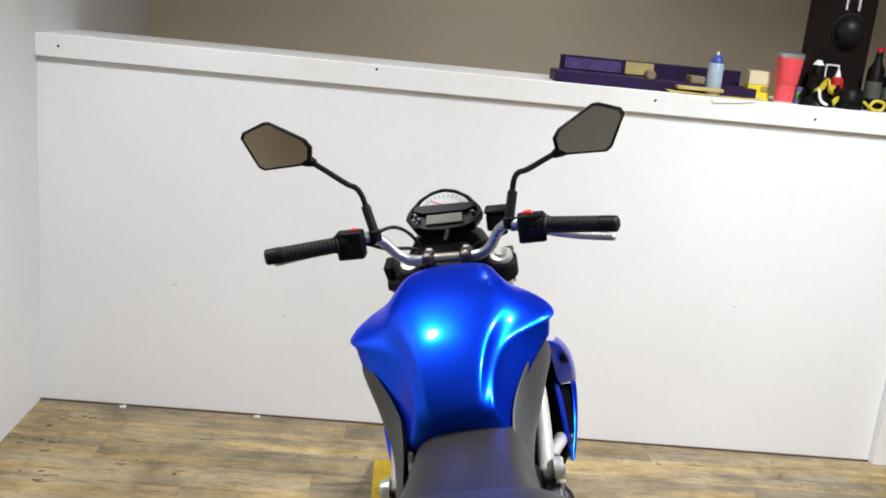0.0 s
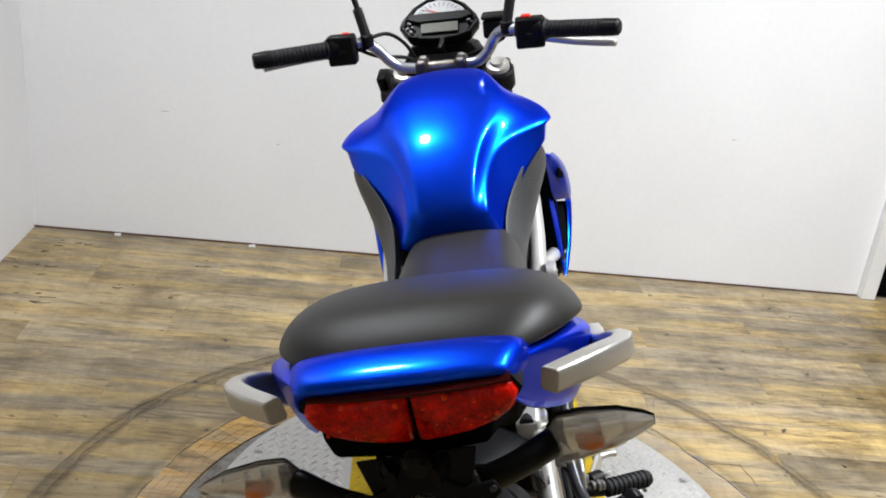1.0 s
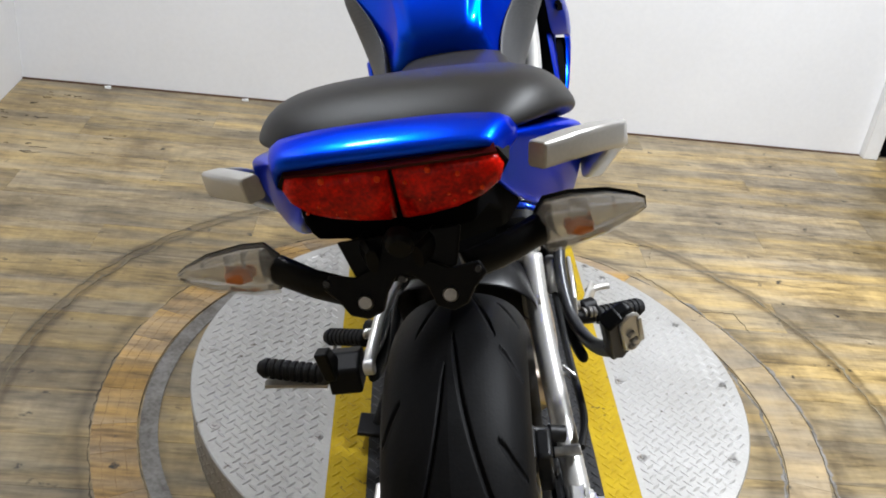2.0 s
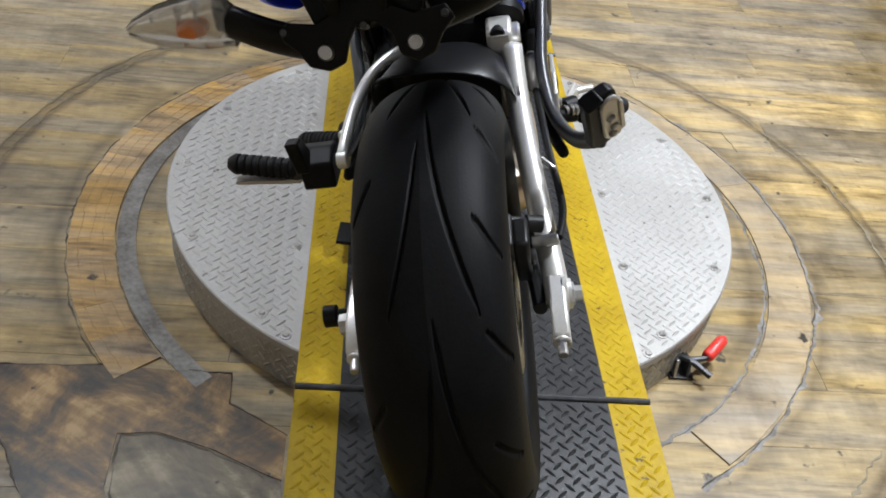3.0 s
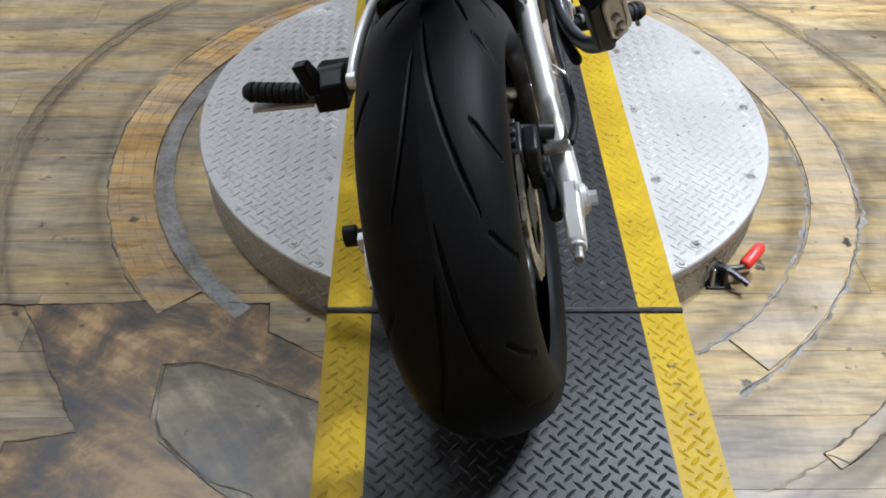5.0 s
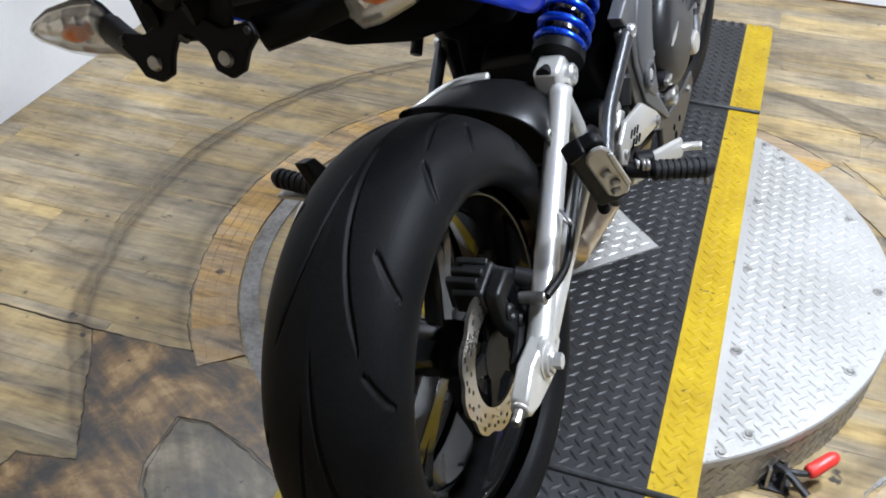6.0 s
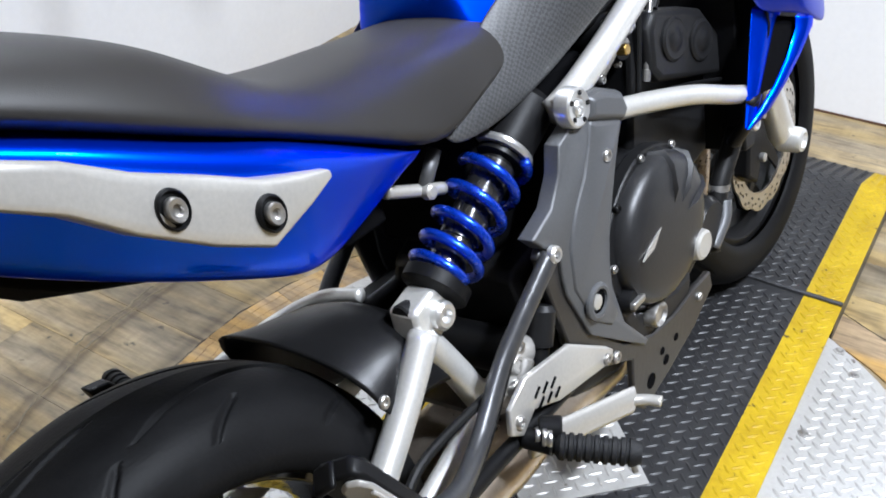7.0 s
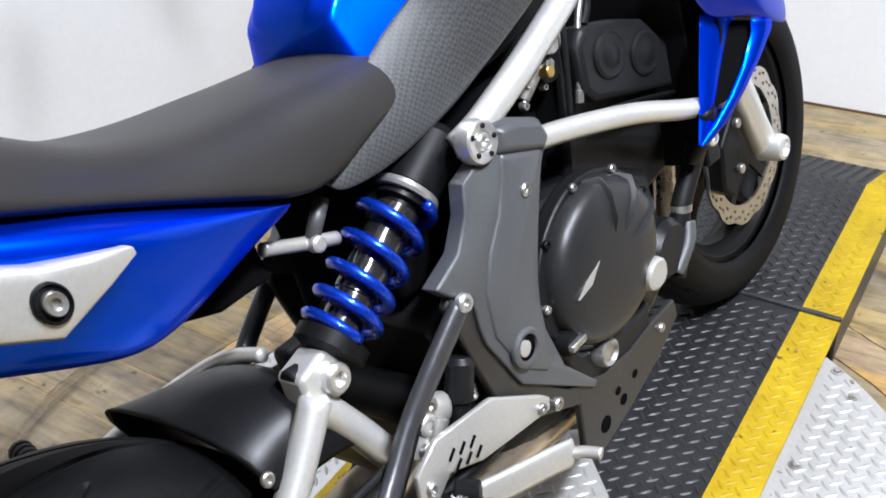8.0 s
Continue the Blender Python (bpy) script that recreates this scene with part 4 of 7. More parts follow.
def petal_disc(c, x, R, r_in, thick, waves=12):
    """Wavy-edged, drilled brake disc."""
    bm = bmesh.new()
    n = waves * 16
    rad = lambda t: R - 0.006 * (0.5 + 0.5 * math.cos(waves * t)) ** 2
    rows = 7
    grid = []
    for i in range(n):
        t = 2 * math.pi * i / n
        grid.append([(r_in + (rad(t) - r_in) * q / rows, t) for q in range(rows + 1)])

    def hole(i, q):
        return (q == 2 and i % 8 in (1, 2)) or (q == 4 and i % 8 in (4, 5)) or (q == 5 and i % 8 in (0, 7))
    vert = {}

    def v(i, q, s):
        key = (i % n, q, s)
        if key not in vert:
            r, t = grid[i % n][q]
            vert[key] = bm.verts.new((c[0] + x + s * thick / 2, c[1] + r * math.sin(t), c[2] + r * math.cos(t)))
        return vert[key]
    for i in range(n):
        for q in range(rows):
            if hole(i, q):
                continue
            bm.faces.new((v(i, q, 1), v(i + 1, q, 1), v(i + 1, q + 1, 1), v(i, q + 1, 1)))
            bm.faces.new((v(i, q, -1), v(i, q + 1, -1), v(i + 1, q + 1, -1), v(i + 1, q, -1)))
            for (a, b, di, dq) in (((0, 0), (0, 1), -1, 0), ((1, 1), (1, 0), 1, 0), ((1, 0), (0, 0), 0, -1), ((0, 1), (1, 1), 0, 1)):
                if not (0 <= q + dq < rows) or hole((i + di) % n, q + dq):
                    bm.faces.new((v(i + a[0], q + a[1], 1), v(i + b[0], q + b[1], 1), v(i + b[0], q + b[1], -1), v(i + a[0], q + a[1], -1)))
    bmesh.ops.recalc_face_normals(bm, faces=bm.faces[:])
    return bm


def carrier(c, x, r_out, r_in, arms=5):
    bm = bmesh.new()
    add_turned(bm, (c[0] + x - 0.004, c[1], c[2]), (c[0] + x + 0.004, c[1], c[2]), [(0, r_in * 0.75), (1, r_in * 0.75)], 30)
    for k in range(arms):
        t = 2 * math.pi * k / arms
        d, s = Vector((0, math.sin(t), math.cos(t))), Vector((0, math.cos(t), -math.sin(t)))
        o = Vector(c) + Vector((x, 0, 0))
        rr = []
        for f, w in ((r_in * 0.5, 0.017), (r_out * 0.75, 0.010), (r_out, 0.008)):
            rr.append([o + d * f + s * w + Vector((0.003, 0, 0)), o + d * f - s * w + Vector((0.003, 0, 0)), o + d * f - s * w - Vector((0.003, 0, 0)), o + d * f + s * w - Vector((0.003, 0, 0))])
        add_rings(bm, rr)
    bmesh.ops.recalc_face_normals(bm, faces=bm.faces[:])
    return bm


CALM = surface("dark_grey_caliper", (0.014, 0.014, 0.0145), (0.009, 0.009, 0.0095), 0.45, 0.2, scale=25, fine=160, bump=0.15)
RIMB = surface("gloss_black_rim", (0.006, 0.006, 0.0065), (0.004, 0.004, 0.004), 0.10, 0.0, scale=14, bump=0.03, rvar=0.04, ior=1.5)
REAR_GROOVES = [(0.0, 0.06, 0.86, 0.60, -0.10, 0.022), (0.18, -0.04, 0.86, -0.46, 0.07, 0.018), (0.04, 0.66, 0.18, 0.92, 0.0, 0.026), (0.50, 0.60, 0.66, 0.90, 0.0, 0.026), (0.30, -0.64, 0.46, -0.90, 0.0, 0.026)]
FRONT_GROOVES = [(0.0, 0.15, 0.5, 0.8, 0.0, 0.05), (0.3, -0.15, 0.8, -0.8, 0.0, 0.05)]
RC, FC = (0, 0.006, 0.324), (0, 1.405, 0.30)
SHAPE.append(rear_wheel_shape)
rear_wheel = part("rear_wheel", wheel_rim(RC, 0.226, 0.135), RIMB, bike, "black cast rear wheel", bevel=0.002)
wheel_core(RC, 0.226, 5, 0.075, RIMB, rear_wheel, part)
part("tyre", tyre(0.325, 0.188, 0.226, RC, REAR_GROOVES, 640), RUBBER, rear_wheel, "wide black tyre with curved tread cuts", smooth=True)
part("brake_disc", petal_disc(RC, 0.082, 0.11, 0.072, 0.005, 10), DISCM, rear_wheel, "drilled wavy brake disc")
part("disc_carrier", carrier(RC, 0.080, 0.08, 0.05), BLACKM, rear_wheel)
part("sprocket", turned((-0.088, 0, 0.312), (-0.082, 0, 0.312), [(0, 0.112), (1, 0.112)], 46), STEEL, rear_wheel)

SHAPE.pop()

# swingarm ----------------------------------------------------------------
swing = part("swingarm", rod((-0.12, 0.53, 0.40), (0.12, 0.53, 0.40), 0.03), BLACKM, bike, "silver tubular truss swingarm")
for bm in (tube([(0.108, 0.385, 0.525), (0.112, 0.30, 0.455), (0.125, 0.17, 0.385), (0.138, 0.05, 0.335), (0.140, 0.0, 0.318)], 0.0175, 16),
           tube([(0.10, 0.385, 0.52), (0.100, 0.425, 0.445), (0.098, 0.465, 0.36)], 0.018, 14)):
    part("swingarm_tube", bm, FRAMES, swing, smooth=True)
for bm in (tube([(0.100, 0.52, 0.385), (0.120, 0.30, 0.345), (0.138, 0.06, 0.312)], 0.015, 12, flat=0.021, up=(1, 0, 0)),):
    both("swingarm_tube", bm, FRAMES, swing, smooth=True)
both("axle_plate", prism(((0.075, 0.345), (0.085, 0.30), (0.03, 0.278), (-0.04, 0.288), (-0.078, 0.302), (-0.078, 0.328), (-0.03, 0.348)), 0.128, 0.152), FRAMES, swing, bevel=0.004)
both("chain_adjuster", rod((0.140, -0.076, 0.315), (0.140, -0.106, 0.314), 0.0065, 10), STEEL, swing)
both("adjuster_cap", rod((0.140, -0.055, 0.315), (0.140, -0.082, 0.3145), 0.0125, 14), FRAMES, swing)
part("axle_washer", turned((0.148, 0.016, 0.322), (0.160, 0.016, 0.322), [(0, 0.027), (0.5, 0.027), (0.6, 0.023), (1, 0.022)], 28), FRAMES, swing)
part("axle_nut", turned((0.156, 0.016, 0.322), (0.174, 0.016, 0.322), [(0, 0.018), (0.4, 0.018), (0.42, 0.012), (1, 0.011)], 6), CHROME, swing)
part("axle_nut", turned((-0.150, 0, 0.314), (-0.168, 0, 0.314), [(0, 0.018), (1, 0.016)], 6), STEEL, swing)
part("stand_spool", turned((-0.148, 0.023, 0.313), (-0.193, 0.023, 0.313), [(0, 0.011), (0.55, 0.010), (0.6, 0.017), (1, 0.017)], 16), BLACKM, swing)
# brake caliper on the right
cal = part("rear_caliper", prism(((0.012, 0.425), (0.062, 0.432), (0.098, 0.402), (0.104, 0.348), (0.072, 0.318), (0.038, 0.334), (0.014, 0.378)), 0.088, 0.110), CALM, bike, "dark grey rear brake caliper", bevel=0.005)
part("caliper_body", prism(((0.008, 0.428), (0.068, 0.438), (0.095, 0.408), (0.085, 0.385), (0.012, 0.392)), 0.046, 0.089), CALM, cal, bevel=0.004)
for i in range(3):
    y = 0.016 + 0.022 * i
    part("caliper_rib", prism(((y, 0.396), (y + 0.010, 0.397), (y + 0.011, 0.442), (y + 0.001, 0.440)), 0.038, 0.082), CALM, cal, bevel=0.002)
part("caliper_window", prism(((0.036, 0.404), (0.066, 0.406), (0.072, 0.374), (0.046, 0.368)), 0.108, 0.1125), BLACKHOLE, cal, bevel=0.002)
for y, z in ((0.030, 0.386), (0.060, 0.350), (0.086, 0.374)):
    part("piston_cap", turned((0.108, y, z), (0.1165, y, z), [(0, 0.0125), (0.6, 0.0125), (1, 0.009), (0.6, 0.006)], 16), CALM, cal)
part("slide_pin", turned((0.052, 0.074, 0.424), (0.128, 0.088, 0.398), [(0, 0.010), (0.08, 0.014), (0.14, 0.010), (0.2, 0.014), (0.26, 0.010), (0.32, 0.0135), (0.38, 0.009), (0.7, 0.009), (0.72, 0.013), (1, 0.013)], 16), CALM, cal, "pin in a ribbed rubber boot")
part("banjo_bolt", rod((0.112, 0.072, 0.378), (0.15, 0.07, 0.382), 0.009, 12), STEEL, cal)
part("caliper_arm", tube([(0.10, 0.11, 0.36), (0.11, 0.05, 0.33), (0.115, 0.0, 0.312)], 0.010, 10, flat=0.018, up=(1, 0, 0)), ENGB, cal)
part("brake_hose", tube([(0.150, 0.07, 0.385), (0.160, 0.14, 0.388), (0.150, 0.24, 0.415), (0.145, 0.30, 0.43), (0.14, 0.42, 0.42)], 0.0058, 10), HOSE, cal)
part("hose_clip", tube([(0.138, 0.215, 0.425), (0.155, 0.20, 0.415), (0.152, 0.21, 0.40), (0.137, 0.225, 0.405)], 0.0025, 6), STEEL, cal)

# shock absorber ----------------------------------------------------------
S0, S1 = Vector((0.092, 0.415, 0.538)), Vector((0.098, 0.655, 0.672))
shock = part("shock_absorber", turned(S0, S1, [(0, 0.012), (0.1, 0.02), (0.11, 0.021), (0.72, 0.021), (0.73, 0.03), (0.8, 0.032), (0.97, 0.026), (1, 0.02)], 28), ENGB, bike, "rear shock absorber beside the engine", smooth=False)
u, v, d = basis(S1 - S0)
wind = lambda f: f + 0.10 * math.sin(math.pi * f) * (1 - f)  # closer coils at the foot
helix = [S0.lerp(S1, 0.14 + 0.60 * f) + u * 0.0370 * math.cos(2 * math.pi * 5.0 * wind(f)) + v * 0.0370 * math.sin(2 * math.pi * 5.0 * wind(f)) for f in [i / 150 for i in range(151)]]
part("coil_spring", tube(helix, 0.0064, 12, per=0), SPRING, shock, "glossy metallic blue coil spring", smooth=True)
part("damper_body", turned(S0.lerp(S1, 0.14), S0.lerp(S1, 0.70), [(0, 0.0225), (0.30, 0.0225), (0.31, 0.0245), (1, 0.0245)], 32), surface("dark_chrome", (0.16, 0.16, 0.165), (0.10, 0.10, 0.105), 0.16, 0.9, scale=20), shock, "dark polished damper body", smooth=False)
part("spring_seat", turned(S0.lerp(S1, 0.05), S0.lerp(S1, 0.13), [(0, 0.022), (0.3, 0.040), (1, 0.040)], 28), BLACKM, shock)
part("lock_ring", turned(S0.lerp(S1, 0.755), S0.lerp(S1, 0.79), [(0, 0.037), (0.4, 0.039), (0.5, 0.036), (1, 0.037)], 28), CHROME, shock)
part("reservoir", turned(S0.lerp(S1, 0.80), S0.lerp(S1, 1.08), [(0, 0.034), (0.85, 0.034), (1, 0.026)], 28), BLACKM, shock, smooth=False)
part("clevis", prism(((0.375, 0.555), (0.415, 0.565), (0.435, 0.545), (0.43, 0.515), (0.395, 0.50), (0.372, 0.52)), 0.072, 0.112), FRAMES, shock, "silver forged clevis", bevel=0.006)
bolt_head((0.112, 0.412, 0.533), (1, 0, 0), 0.017, 0.012, CHROME, shock)
part("bush", rod((0.09, 0.375, 0.548), (0.09, 0.40, 0.545), 0.014, 14), GRIPR, shock)

# rear hugger ---------------------------------------------------------------
HUGM = surface("black_hugger_plastic", (0.009, 0.009, 0.0095), (0.006, 0.006, 0.0065), 0.34, 0.0, scale=12, fine=260, bump=0.05, ior=1.30)
HX = (-0.104, -0.100, -0.078, -0.04, 0.0, 0.04, 0.080, 0.108, 0.111)  # across, left skirt to right skirt
HUG = [  # y at the left, y at the right, heights across
    (0.262, 0.292, (0.530, 0.560, 0.562, 0.560, 0.556, 0.545, 0.526, 0.496, 0.474)),
    (0.325, 0.335, (0.405, 0.515, 0.545, 0.558, 0.561, 0.555, 0.536, 0.505, 0.462)),
    (0.385, 0.385, (0.390, 0.505, 0.530, 0.545, 0.551, 0.548, 0.536, 0.508, 0.455)),
    (0.425, 0.425, (0.375, 0.465, 0.497, 0.513, 0.520, 0.519, 0.509, 0.485, 0.442)),
    (0.455, 0.455, (0.380, 0.400, 0.420, 0.430, 0.432, 0.430, 0.420, 0.410, 0.390)),
    (0.465, 0.465, (0.340, 0.340, 0.340, 0.340, 0.340, 0.340, 0.340, 0.340, 0.340)),
]
rows = []
for ya, yb, hs in HUG:
    rows.append([(x, ya + (yb - ya) * ((x + 0.104) / 0.215) ** 1.6, z) for x, z in zip(HX, hs)])
hug = part("hugger", sheet(rows, 0.004), HUGM, bike, "glossy black rear wheel hugger", smooth=True, sub=1)
bolt_head((0.111, 0.294, 0.498), (1, 0, 0), 0.008, 0.005, STEEL, hug)
part("fender_stay", tube([(-0.148, 0.195, 0.478), (-0.143, 0.23, 0.490), (-0.133, 0.30, 0.503), (-0.112, 0.372, 0.513), (-0.07, 0.410, 0.526), (-0.02, 0.425, 0.528)], 0.009, 12), FRAMES, hug, "silver stay", smooth=True)
part("stay_eye", rod((-0.156, 0.193, 0.474), (-0.140, 0.193, 0.474), 0.013, 14), FRAMES, hug)

# tail and seat -------------------------------------------------------------
def ipl(y, table):
    for (a, p), (b, q) in zip(table, table[1:]):
        if a <= y <= b:
            f = (y - a) / (b - a)
            return p + (q - p) * f
    return table[0][1] if y < table[0][0] else table[-1][1]


SEAT_TOP = [(-0.115, 0.958), (-0.09, 0.972), (-0.03, 0.978), (0.05, 0.964), (0.14, 0.934), (0.2, 0.908), (0.235, 0.885), (0.28, 0.856), (0.325, 0.828), (0.40, 0.814), (0.467, 0.812), (0.55, 0.806), (0.62, 0.806), (0.690, 0.786)]
SEAT_EDGE = [(-0.115, 0.951), (-0.05, 0.940), (0.043, 0.908), (0.114, 0.875), (0.252, 0.814), (0.438, 0.728), (0.488, 0.705), (0.55, 0.726), (0.60, 0.732), (0.690, 0.768)]
SEAT_W = [(-0.115, 0.085), (-0.09, 0.118), (-0.04, 0.150), (0.05, 0.172), (0.15, 0.178), (0.21, 0.172), (0.26, 0.152), (0.32, 0.137), (0.45, 0.126), (0.55, 0.116), (0.62, 0.106), (0.690, 0.096)]
secs = []
for y in (-0.115, -0.10, -0.07, -0.03, 0.03, 0.09, 0.15, 0.20, 0.235, 0.27, 0.31, 0.36, 0.42, 0.475, 0.52, 0.56, 0.62, 0.66, 0.690):
    zt, ze, w = ipl(y, SEAT_TOP), ipl(y, SEAT_EDGE), 0.965 * ipl(y, SEAT_W)
    h = zt - ze
    secs.append((y, [(0, zt), (0.4 * w, zt - 0.02 * h), (0.73 * w, zt - 0.11 * h), (0.92 * w, zt - 0.40 * h), (1.02 * w, zt - 0.84 * h), (1.02 * w, ze), (0.9 * w, ze - 0.008), (0, ze - 0.008)]))
seat = part("seat", loft(secs), SEATV, bike, "one-piece black vinyl dual seat", smooth=True, sub=2)
seat.location.x = 0.010

TAIL_TOP = [(-0.168, 0.970), (-0.10, 0.957), (0.043, 0.906), (0.114, 0.873), (0.252, 0.812), (0.43, 0.727), (0.468, 0.708)]
TAIL_BOT = [(-0.168, 0.966), (-0.13, 0.915), (-0.061, 0.848), (0.07, 0.773), (0.230, 0.690), (0.29, 0.688), (0.43, 0.702), (0.468, 0.703)]
TAIL_W = [(-0.168, 0.092), (-0.12, 0.114), (-0.03, 0.156), (0.07, 0.188), (0.16, 0.196), (0.24, 0.192), (0.34, 0.164), (0.43, 0.134), (0.468, 0.118)]
secs = []
for y in (-0.168, -0.15, -0.12, -0.07, 0.0, 0.07, 0.14, 0.20, 0.24, 0.30, 0.37, 0.43, 0.468):
    zt, zb, w = ipl(y, TAIL_TOP), ipl(y, TAIL_BOT), ipl(y, TAIL_W)
    h = zt - zb
    secs.append((y, [(0, zt), (0.7 * w, zt), (0.94 * w, zt - 0.01), (w, zt - 0.16 * h), (0.975 * w, zt - 0.40 * h), (0.91 * w, zt - 0.8 * h), (0.83 * w, zb), (0.76 * w, zb + 0.003), (0.7 * w, zt - 0.3 * h), (0, zt - 0.28 * h)]))
tail = part("tail_fairing", loft(secs), BLUE, bike, "glossy metallic blue tail fairing", smooth=True, sub=2)
# real tray and flap, enlarged in sheenless black to paint the shade below the tail
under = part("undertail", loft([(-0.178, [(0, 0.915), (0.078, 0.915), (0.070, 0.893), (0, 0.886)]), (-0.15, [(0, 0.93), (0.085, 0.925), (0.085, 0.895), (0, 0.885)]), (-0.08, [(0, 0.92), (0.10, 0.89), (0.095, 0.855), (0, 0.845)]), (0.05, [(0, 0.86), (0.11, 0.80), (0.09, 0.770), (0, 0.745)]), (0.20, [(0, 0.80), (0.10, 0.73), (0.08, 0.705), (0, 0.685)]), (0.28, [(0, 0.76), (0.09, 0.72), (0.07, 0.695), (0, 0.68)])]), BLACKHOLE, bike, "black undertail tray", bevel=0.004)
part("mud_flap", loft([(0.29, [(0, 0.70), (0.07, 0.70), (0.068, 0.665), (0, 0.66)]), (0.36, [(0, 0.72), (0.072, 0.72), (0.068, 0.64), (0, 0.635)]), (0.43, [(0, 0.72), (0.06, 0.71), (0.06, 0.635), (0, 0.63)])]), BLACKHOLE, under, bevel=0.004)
part("subframe_tube", tube([(0.074, 0.425, 0.672), (0.074, 0.462, 0.656), (0.074, 0.512, 0.636)], 0.0075, 14), SILVER, bike, "silver subframe tube", smooth=True)
part("subframe_strut", tube([(0.078, 0.512, 0.684), (0.078, 0.480, 0.652)], 0.008, 12, per=0), GREYP, bike, smooth=True)
part("subframe_boss", turned((0.080, 0.480, 0.648), (0.090, 0.480, 0.648), [(0, 0.010), (0.8, 0.009), (1, 0.006)], 14), SILVER, bike)
part("subframe_tube", tube([(-0.086, 0.345, 0.608), (-0.088, 0.42, 0.655), (-0.10, 0.64, 0.68)], 0.009, 12), BLACKM, bike, "black subframe tube", smooth=True)

# tail light in two halves
light = part("tail_light", loft([(-0.130, [(0, 0.947), (0.094, 0.945), (0.106, 0.932), (0.088, 0.905), (0, 0.890)]), (-0.160, [(0, 0.947), (0.096, 0.945), (0.105, 0.932), (0.087, 0.905), (0, 0.890)])]), BLACKP, bike, "black tail light housing")
lens = bmesh.new()
rings = []
for y, g, dz in ((-0.158, 1.0, 0.0), (-0.166, 0.97, 0.001), (-0.172, 0.86, 0.002), (-0.175, 0.6, 0.003)):
    cx, cz = 0.050, 0.921
    rings.append([(cx + (a - cx) * g, y - 0.006 * (1 - abs(a) / 0.1) , cz + (b - cz) * g - dz) for a, b in ((0.0015, 0.945), (0.045, 0.9445), (0.082, 0.944), (0.096, 0.940), (0.101, 0.931), (0.097, 0.919), (0.082, 0.908), (0.055, 0.900), (0.028, 0.8965), (0.0015, 0.8955))])
add_rings(lens, rings)
bmesh.ops.recalc_face_normals(lens, faces=lens.faces[:])
light.location, light.scale.x = (0.009, -0.019, 0.020), 0.955
both("lens", lens, REDL, light, "glossy red lens", smooth=True)
# orange-red dots painted as bright spots of light caught in the lens
DOTR = surface("red_glint", (1.0, 0.09, 0.015), (0.9, 0.06, 0.010), 0.4, ior=1.2, scale=90)
dots = random.Random(5)
for sx in (-1, 1):
    for i in range(9):
        x = sx * (0.010 + 0.0088 * i + dots.uniform(-0.004, 0.004))
        z = (0.909 + 0.05 * abs(x) if i % 3 else 0.934) + dots.uniform(-0.005, 0.005)
        q = dots.uniform(0.0016, 0.0034)
        y = -0.1838 + 0.007 * abs(x) / 0.1 + 0.003 * abs(z - 0.923) / 0.02
        part("lens_glint", turned((x, y + 0.007, z), (x, y, z), [(0, q), (0.7, q), (1, q * 0.5)], 10), DOTR, light)
both("lens_lid", sheet([[(0.0, -0.164, 0.9470), (0.05, -0.162, 0.9470), (0.093, -0.156, 0.9460)], [(0.0, -0.180, 0.9445), (0.05, -0.178, 0.9445), (0.095, -0.164, 0.9405)]], 0.003), surface("dark_red_lens", (0.05, 0.001, 0.001), rough=0.35, ior=1.25), light)

# flat rear band over the tail light
rows = []
for y, z, half, bow, sweep in ((-0.100, 0.962, 0.108, 0.012, 0.014), (-0.122, 0.9755, 0.108, 0.013, 0.014), (-0.150, 0.9775, 0.104, 0.009, 0.012), (-0.183, 0.9755, 0.095, 0.004, 0.012), (-0.188, 0.9725, 0.094, 0.004, 0.012), (-0.182, 0.966, 0.094, 0.004, 0.012)):
    row = [(0.004 + half * k / 6, y + sweep * abs(k / 6) ** 3, z - bow * abs(k / 6) ** 3) for k in range(-6, 7)]
    (ax, ay, az), (bx, by, bz) = row[0], row[-1]
    rows.append([(ax - 0.005, ay + 0.014, az - 0.026)] + row + [(bx + 0.005, by + 0.014, bz - 0.026)])
part("tail_band", sheet(rows, 0.004), BLUE, tail, "flat bright blue band over the tail light", smooth=True, sub=1)

# grab rails
def grab_rail():
    bm = bmesh.new()
    rail = [  # x, y, z, half height, half thickness
        (0.203, 0.250, 0.784, 0.003, 0.007), (0.202, 0.217, 0.7845, 0.0130, 0.011), (0.199, 0.176, 0.7845, 0.0258, 0.013), (0.199, 0.132, 0.8075, 0.0250, 0.013), (0.202, 0.075, 0.840, 0.0205, 0.012),
        (0.211, 0.030, 0.8715, 0.0165, 0.011), (0.214, -0.006, 0.890, 0.0140, 0.011), (0.206, -0.048, 0.908, 0.0130, 0.011), (0.188, -0.090, 0.925, 0.0130, 0.011), (0.162, -0.132, 0.939, 0.0125, 0.011), (0.132, -0.166, 0.947, 0.012, 0.010)]
    rings = []
    for i, (x, y, z, h, t) in enumerate(rail):
        a, b = Vector(rail[max(i - 1, 0)][:3]), Vector(rail[min(i + 1, len(rail) - 1)][:3])
        d = (b - a).normalized()
        n = d.cross(Vector((0, 0, 1))).normalized() * -1
        w = n.cross(d).normalized()
        w = w if w.z > 0 else -w
        c = Vector((x, y, z))
        rings.append([c + n * t * p + w * h * q for p, q in [(math.copysign(abs(math.cos(w2)) ** 0.36, math.cos(w2)), math.copysign(abs(math.sin(w2)) ** 0.36, math.sin(w2))) for w2 in [2 * math.pi * (k + 0.5) / 16 for k in range(16)]]])
    add_rings(bm, rings)
    bmesh.ops.recalc_face_normals(bm, faces=bm.faces[:])
    return bm


